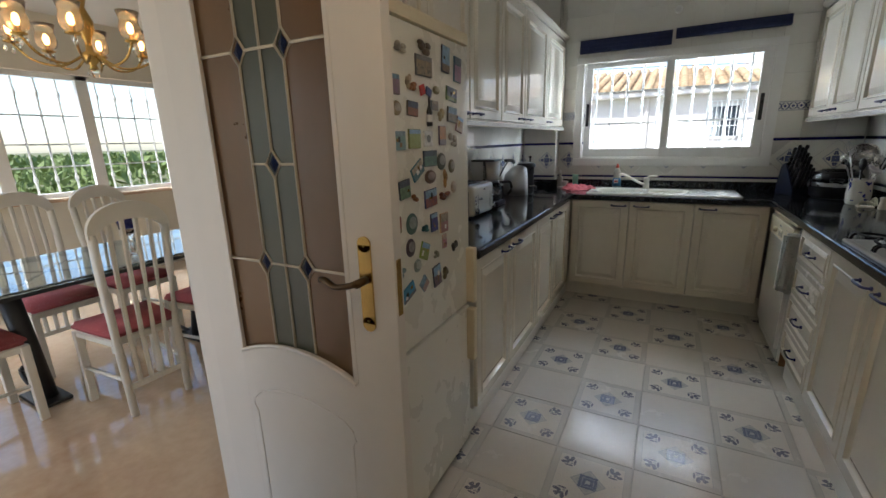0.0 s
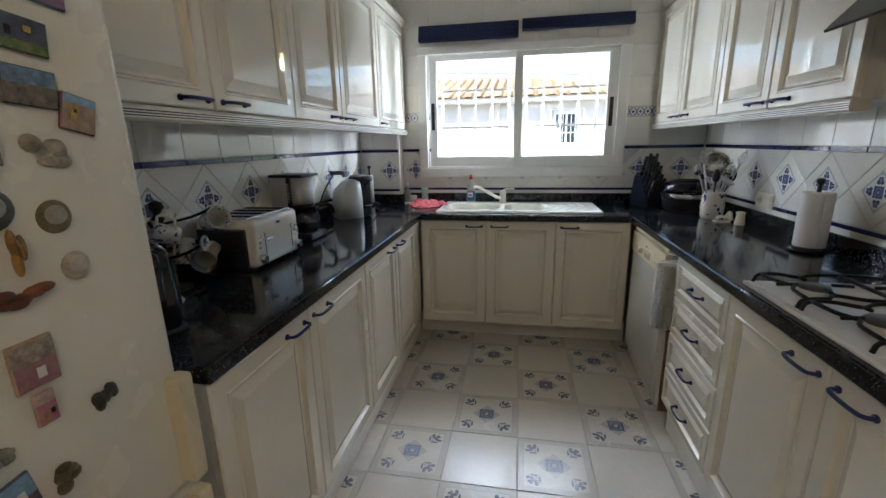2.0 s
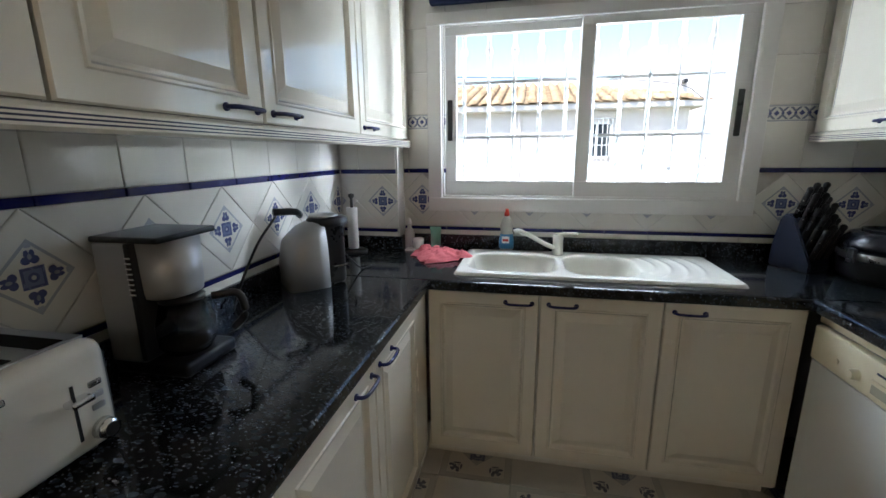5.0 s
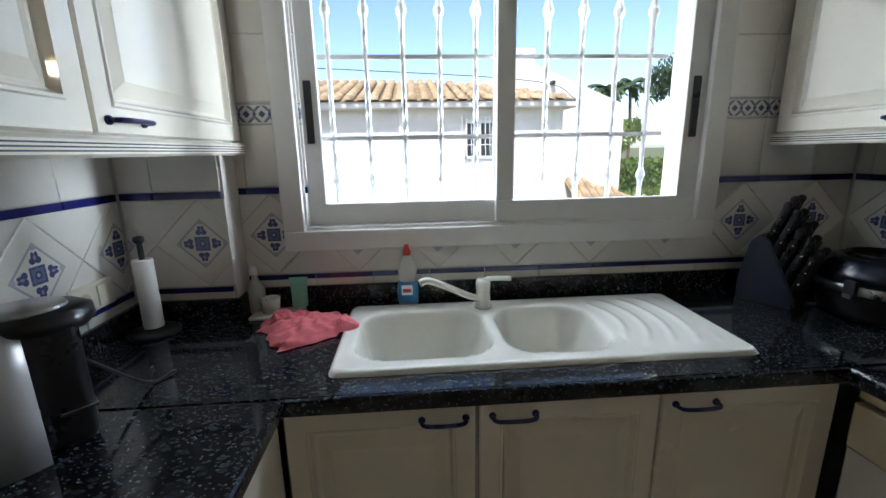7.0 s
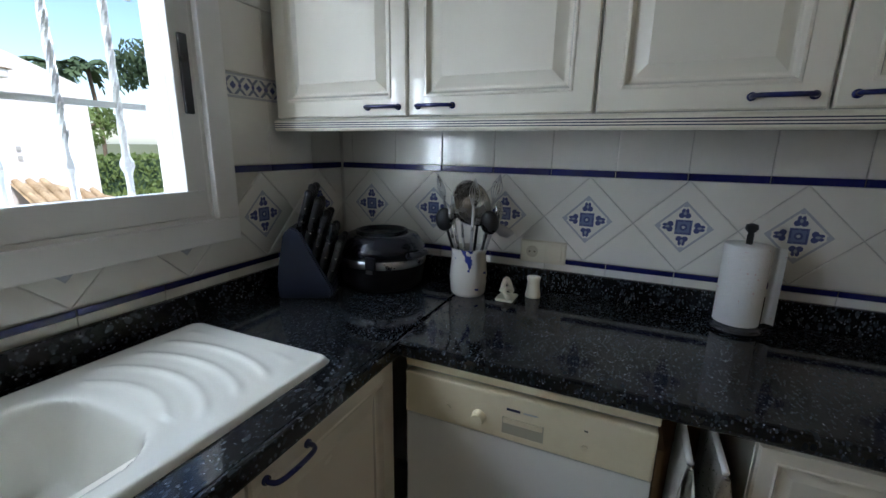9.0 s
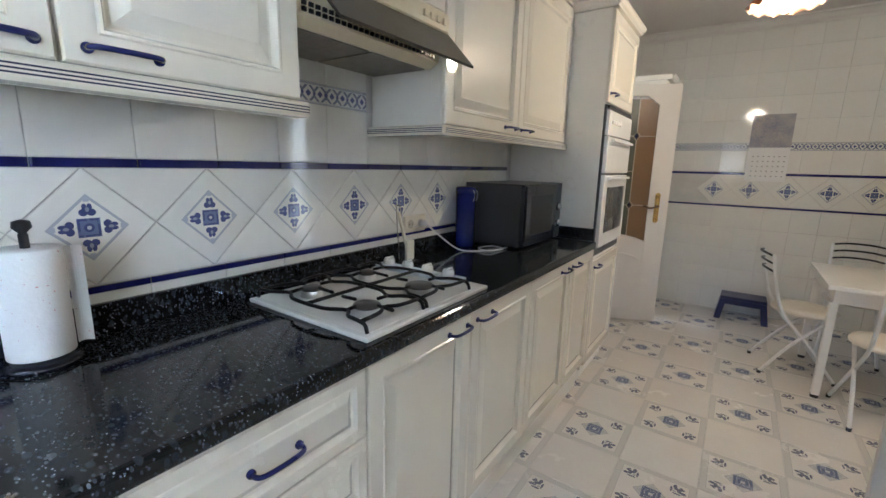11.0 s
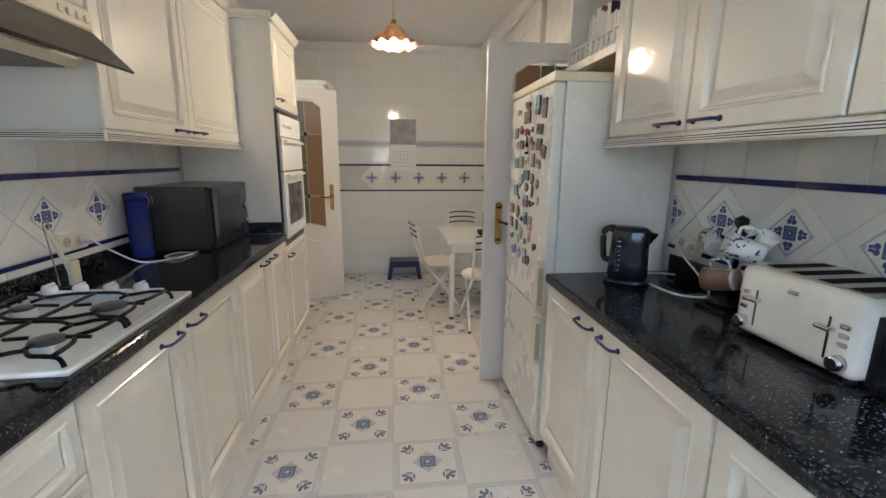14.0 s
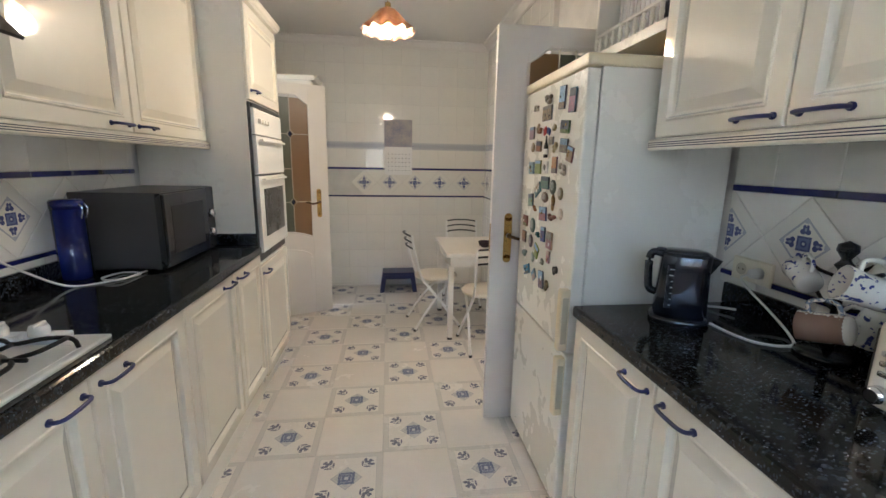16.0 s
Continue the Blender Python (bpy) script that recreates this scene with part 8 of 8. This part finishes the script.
for z_ in (CT + 0.10, CT + 0.20):
    part("dial", cyl(bmesh.new(), (MWX0, MWY0 + 0.06, z_), (MWX0 - 0.02, MWY0 + 0.06, z_), 0.024, 0.02, 20), STEEL, mw, "steel dial", True)
for xx in (MWX0 + 0.05, MWX1 - 0.05):
    for yy in (MWY0 + 0.05, MWY1 - 0.05):
        part("foot", cyl(bmesh.new(), (xx, yy, CT), (xx, yy, CT + 0.014), 0.015, seg=10), BLACK, mw)
COBP = mat("cobalt_tin", (0.010, 0.018, 0.14), 0.25, var=0.1, coat=0.4)
ct_ = thing("storage_canister", 1.222, -2.415, CT, "tall cobalt blue canister with wire clasp", "canister")
part("canister", lathe(bmesh.new(), 1.222, -2.415, [(0.052, CT), (0.054, CT + 0.006), (0.054, CT + 0.285)]), COBP, ct_, smooth=True)
part("lid", lathe(bmesh.new(), 1.222, -2.415, [(0.056, CT + 0.283), (0.057, CT + 0.312), (0.050, CT + 0.320), (0.001, CT + 0.322)]), COBP, ct_, smooth=True)
bm = bmesh.new()
tube(bm, curve_pts([(1.172, -2.40, CT + 0.305), (1.158, -2.40, CT + 0.285), (1.166, -2.40, CT + 0.245)], 4), 0.003, 6)
tube(bm, curve_pts([(1.172, -2.43, CT + 0.305), (1.158, -2.43, CT + 0.285), (1.166, -2.43, CT + 0.245)], 4), 0.003, 6)
part("clasp", bm, CHROME, ct_)
cord("power_cord", [(1.25, -2.10, 1.10), (1.22, -2.18, 1.03), (1.15, -2.26, CT + 0.008), (1.05, -2.34, CT + 0.005), (1.0, -2.44, CT + 0.005), (1.08, -2.47, CT + 0.006), (1.10, -2.36, CT + 0.010), (1.02, -2.33, CT + 0.010), (1.0, -2.49, CT + 0.006)], 0.0042, WCORD, "white microwave cord coiled on the worktop")

# towels in the narrow gap
TOWA = mat("sage_tea_towel", (0.80, 0.80, 0.74), 0.95, var=0.12, scale=14, bump=0.3, bscale=250)
TOWB = mat("printed_tea_towel", (0.78, 0.77, 0.72), 0.95, var=0.1, scale=14, bump=0.3, bscale=250)
layered(TOWB, [(lambda X, Y, W: W.gt(0.17), (0.20, 0.24, 0.16))])
trl = thing("towel_rail", 0.85, -0.56, 0.80, "pull-out white towel rail in the cabinet gap", "towel rail")
for yy in (-0.535, -0.595):
    bm = bmesh.new()
    tube(bm, [(0.66, yy, 0.845), (1.24, yy, 0.845)], 0.007, 8)
    part("bar", bm, CHW, trl, smooth=True)
part("mount", boxed(1.22, 1.29, -0.62, -0.51, 0.815, 0.875, bevel=0.005), CHW, trl)
part("back_panel", boxed(1.14, 1.16, -0.638, -0.487, 0.0, 0.815), mat("brown_chipboard", (0.24, 0.13, 0.06), 0.8, var=0.2, scale=30, bump=0.2), trl, "brown bare wooden panel")
part("side_panel", boxed(0.74, 1.14, -0.4995, -0.4865, 0.0, 0.80), mat("brown_wood_side", (0.26, 0.14, 0.065), 0.7, var=0.2, scale=12), trl, "brown wooden side board")
for yy, mt_, zb, lb in ((-0.535, TOWA, 0.50, "pale sage tea towel hung over a rail"), (-0.595, TOWB, 0.54, "flower-printed white tea towel hung over a rail")):
    tw_ = thing("tea_towel", 0.78, yy, 0.85, lb, "towel", "tea towels")
    bm = bmesh.new()
    g_ = []
    for j in range(16):
        row = []
        s_ = j / 15
        for i in range(14):
            f_ = i / 13
            side = -1 if s_ < 0.5 else 1
            dz = abs(s_ - 0.5) * 2
            x_ = 0.645 + 0.20 * f_ * (1 - 0.15 * dz) + 0.004 * math.sin(f_ * 9)
            y_ = yy + side * 0.009 * min(1, dz * 6) + 0.014 * math.sin(f_ * 17 + side * 1.4) * dz ** 0.6
            row.append(bm.verts.new((x_, y_, 0.854 - (0.854 - zb) * max(0, dz - 0.02) - 0.02 * math.sin(f_ * 4) * dz)))
        g_.append(row)
    for a, b in zip(g_, g_[1:]):
        for i in range(13):
            bm.faces.new((a[i], a[i + 1], b[i + 1], b[i]))
    bmesh.ops.solidify(bm, geom=bm.faces[:], thickness=0.002)
    part("cloth", bm, mt_, tw_, smooth=True)

# small fittings
sl = thing("smoke_detector", -0.03, NY - 0.03, 2.42, "small white wall fitting above the window", "fitting")
part("cover", lathe(bmesh.new(), 0, 0, [(0.03, 0), (0.03, 0.012), (0.02, 0.02), (0.001, 0.021)], 20), WHITE, sl, smooth=True)
sl.children[0].matrix_basis = pose(0, 0.018, 0, 90, 0, 0) @ pose(-0.03, NY - 0.03, 2.42)

# ---- tiles, piece by piece ----
def tile_mesh(name, pts, h, inset, material):
    """A glazed tile with eased edges: outline in x, y, thickness along z."""
    bm = bmesh.new()
    c = Vector((sum(p[0] for p in pts) / len(pts), sum(p[1] for p in pts) / len(pts), 0))
    def rr(k, z):
        out = []
        for p in pts:
            v = Vector((p[0], p[1], 0)) - c
            out.append(bm.verts.new(c + v * (1 - k / v.length) + Vector((0, 0, z))))
        return out
    rs = [rr(0, 0), rr(0, h * 0.55), rr(inset * 0.5, h * 0.85), rr(inset * 1.6, h)]
    n = len(pts)
    for a, b in zip(rs, rs[1:]):
        for i in range(n):
            bm.faces.new((a[i], a[(i + 1) % n], b[(i + 1) % n], b[i]))
    bm.faces.new(rs[-1])
    bmesh.ops.recalc_face_normals(bm, faces=bm.faces)
    me = bpy.data.meshes.new(name)
    bm.to_mesh(me)
    bm.free()
    me.materials.append(material)
    return me


def rect(w, h):
    return [(-w / 2, -h / 2), (w / 2, -h / 2), (w / 2, h / 2), (-w / 2, h / 2)]


FP = tile_mesh("floor_tile", rect(T - 0.003, T - 0.003), 0.008, 0.002, FTILE)
FM = tile_mesh("floor_tile_motif", rect(T - 0.003, T - 0.003), 0.008, 0.002, FMOT)


def piece(name, me, parent, m):
    o = new(name, me)
    o.parent = parent
    o.matrix_basis = m
    return o


for c in range(-2, 6):
    for j in range(-1, 17):
        x, y = (1.5 - c) * T, -j * T
        if y - T / 2 < SY - 0.02 or (abs(x) > 1.0 and -2.7 < y):
            continue
        piece("tile", FM if (c + j) % 2 == 0 else FP, floor, Matrix.Translation((x, y, -0.008 + random.uniform(-0.0003, 0.0003))) @ pose(0, 0, 0, random.uniform(-0.04, 0.04), random.uniform(-0.04, 0.04), 90 * ((c * 7 + j * 3) % 4)))

D = 0.287
g = 0.0014
DIA = tile_mesh("diamond", [(-D / 2 + g, 0), (0, -D / 2 + g), (D / 2 - g, 0), (0, D / 2 - g)], 0.005, 0.003, WMOT)
TRU = tile_mesh("half", [(-D / 2 + g * 2, D / 2 - g), (0, g), (D / 2 - g * 2, D / 2 - g)], 0.005, 0.003, TILE)
SQ = tile_mesh("square", rect(0.2036, 0.2036), 0.005, 0.003, TILE)
BAR = tile_mesh("bar", rect(0.203, 0.022), 0.010, 0.003, COBALT)
BARL = tile_mesh("bar_low", rect(0.203, 0.017), 0.009, 0.003, COBALT)
BOR = tile_mesh("border", rect(0.203, 0.072), 0.005, 0.002, BMOT)
STR = tile_mesh("strip", rect(0.203, 0.030), 0.005, 0.002, TILE)
P = 0.205


def cut_mesh(me, w, h, name):
    """A cut tile of the same make."""
    return tile_mesh(name, rect(w, h), 0.005, 0.003, me.materials[0])


def tiled(parent, M, length, phase, dphase, rows, band=True, low=(), border=True, skip=None, clip=None):
    """Lay a wall whose plane is M (u along, v up, out). phase, dphase: offsets of the square grid and of the diamonds."""
    def put(me, u, v, rot=0.0, nm="tile"):
        if skip and skip(u, v):
            return
        piece(nm, me, parent, M @ Matrix.Translation((u, v, 0)) @ pose(0, 0, 0, random.uniform(-0.12, 0.12), random.uniform(-0.12, 0.12), rot))
    n = int(length / P) + 2
    for k in range(-1, n):
        u0, u1 = phase + k * P, phase + (k + 1) * P
        a, b = max(0.0, u0), min(length, u1)
        w = b - a
        if w < 0.02:
            continue
        full = w > P - 0.001
        u = (a + b) / 2
        for v, hh in [(r, 0.2036) for r in rows] + [(r[0], r[1]) for r in low]:
            if full and abs(hh - 0.2036) < 1e-6:
                put(SQ, u, v)
            else:
                put(cut_mesh(SQ, w - 0.0014, hh, "cut"), u, v)
        if band:
            put(BAR if full else tile_mesh("bar_cut", rect(w - 0.002, 0.022), 0.010, 0.003, COBALT), u, 1.366, nm="listello")
            put(BARL if full else tile_mesh("bar_cut", rect(w - 0.002, 0.017), 0.009, 0.003, COBALT), u, 1.057, nm="listello")
        if border:
            put(BOR if full else cut_mesh(BOR, w - 0.002, 0.072, "border_cut"), u, 1.617)
    if band:
        k = 0
        nd = int(length / D) + 2
        for k in range(-1, nd):
            u = dphase + k * D
            if D / 2 - 0.02 <= u <= length - D / 2 + 0.02:
                put(DIA, u, 1.212)
                if clip and clip[0] < u < clip[1]:
                    k_ = D / 2 - 0.05
                    piece("tile", tile_mesh("diamond_low", [(-k_, -0.05), (0, -D / 2 + g), (k_, -0.05)], 0.005, 0.002, WMOT), parent, M @ Matrix.Translation((u, 1.212, 0)))
            if D / 2 - 0.02 <= u + D / 2 <= length - D / 2 + 0.02:
                put(TRU, u + D / 2, 1.212)
                put(TRU, u + D / 2, 1.212, 180)
                if clip and clip[0] < u + D / 2 < clip[1]:
                    piece("tile", tile_mesh("half_low", [(-D / 2 + g * 2, -D / 2 + g), (D / 2 - g * 2, -D / 2 + g), (0.05, -0.052), (-0.05, -0.052)], 0.005, 0.003, TILE), parent, M @ Matrix.Translation((u + D / 2, 1.212, 0)))
            for uu in (u, u + D / 2):
                for edge, sg in ((0.0, 1), (length, -1)):
                    rem = (uu - edge) * sg
                    if not (-D / 2 + 0.03 < rem < D / 2 - 0.02):
                        continue
                    if uu == u:
                        t0 = rem
                        if t0 >= 0.03:
                            pts = [(-t0, (D / 2 - t0)), (-t0, -(D / 2 - t0)), (0, -D / 2 + g), (D / 2 - g, 0), (0, D / 2 - g)]
                        else:
                            q_ = D / 2 + t0
                            pts = [(-t0, -q_ + g), (D / 2 - g, 0), (-t0, q_ - g)]
                        if sg < 0:
                            pts = [(-a_, b_) for a_, b_ in pts][::-1]
                        put(tile_mesh("diamond_cut", pts, 0.005, 0.003, WMOT), u, 1.212)
                    else:
                        for fl in (1, -1):
                            t0 = rem
                            pts = [(max(-t0, -D / 2 + g * 2), D / 2 - g), (D / 2 - g * 2, D / 2 - g)]
                            if t0 >= 0:
                                pts = [(-t0, D / 2 - g), (-t0, t0 + g), (0, g), (D / 2 - g * 2, D / 2 - g)] if t0 > 0.004 else [(0, D / 2 - g), (0, g), (D / 2 - g * 2, D / 2 - g)]
                            else:
                                pts = [(-t0, D / 2 - g), (-t0, -t0 + g), (D / 2 - g * 2, D / 2 - g)]
                            pts = [(a_ * sg, b_ * fl) for a_, b_ in pts]
                            if sg * fl < 0:
                                pts = pts[::-1]
                            put(tile_mesh("half_cut", pts, 0.005, 0.003, TILE), uu, 1.212)


UP = (1.480, 1.757, 1.962, 2.167, 2.372, 2.577)
STRIP = ((1.033, 0.028),)
# east wall behind hob: u runs south from the north corner
ME = Matrix(((0, 0, -1, EX), (-1, 0, 0, NY - 0.012), (0, 1, 0, 0), (0, 0, 0, 1)))
tiled(wall_east, ME, NY - 0.012 + 3.03, 0.05, NY - 0.012 - 0.045 - 2 * D, (1.480, 1.757), low=STRIP, skip=lambda u, v: v > 1.55 and not (1.90 < u < 2.60))
# west wall: u runs north
MW = Matrix(((0, 0, 1, WX), (1, 0, 0, -1.976), (0, 1, 0, 0), (0, 0, 0, 1)))
tiled(wall_west, MW, 2.626, -0.044, 0.296 - D, (1.480,), low=STRIP, border=False)
# pier and north wall
MP = Matrix(((1, 0, 0, WX + 0.012), (0, 0, -1, 0.655), (0, 1, 0, 0), (0, 0, 0, 1)))
tiled(bpy.data.objects["pier"], MP, 0.313, 0.1, 0.228, UP, low=STRIP)
MN = Matrix(((1, 0, 0, -0.965), (0, 0, -1, NY), (0, 1, 0, 0), (0, 0, 0, 1)))
tiled(wall_north, MN, EX + 0.965 - 0.012, 0.03, 0.103, UP, low=STRIP, skip=lambda u, v: 0.135 < u < 1.715 and 1.20 < v < 2.15, clip=(0.135, 1.715))
# breakfast end: u runs west along the south wall
MS = Matrix(((-1, 0, 0, EX), (0, 0, 1, SY), (0, 1, 0, 0), (0, 0, 0, 1)))
tiled(wall_south, MS, EX + 1.16, 0.06, EX + 0.056, UP, low=((0.944, 0.2036), (0.739, 0.2036), (0.534, 0.2036), (0.329, 0.2036), (0.124, 0.2036), (0.012, 0.018)))
MW2 = Matrix(((0, 0, 1, -1.16), (1, 0, 0, SY + 0.01), (0, 1, 0, 0), (0, 0, 0, 1)))
tiled(wall_west, MW2, -3.56 - SY - 0.01, 0.0, 0.15, UP, low=((0.944, 0.2036), (0.739, 0.2036), (0.534, 0.2036), (0.329, 0.2036), (0.124, 0.2036), (0.012, 0.018)))
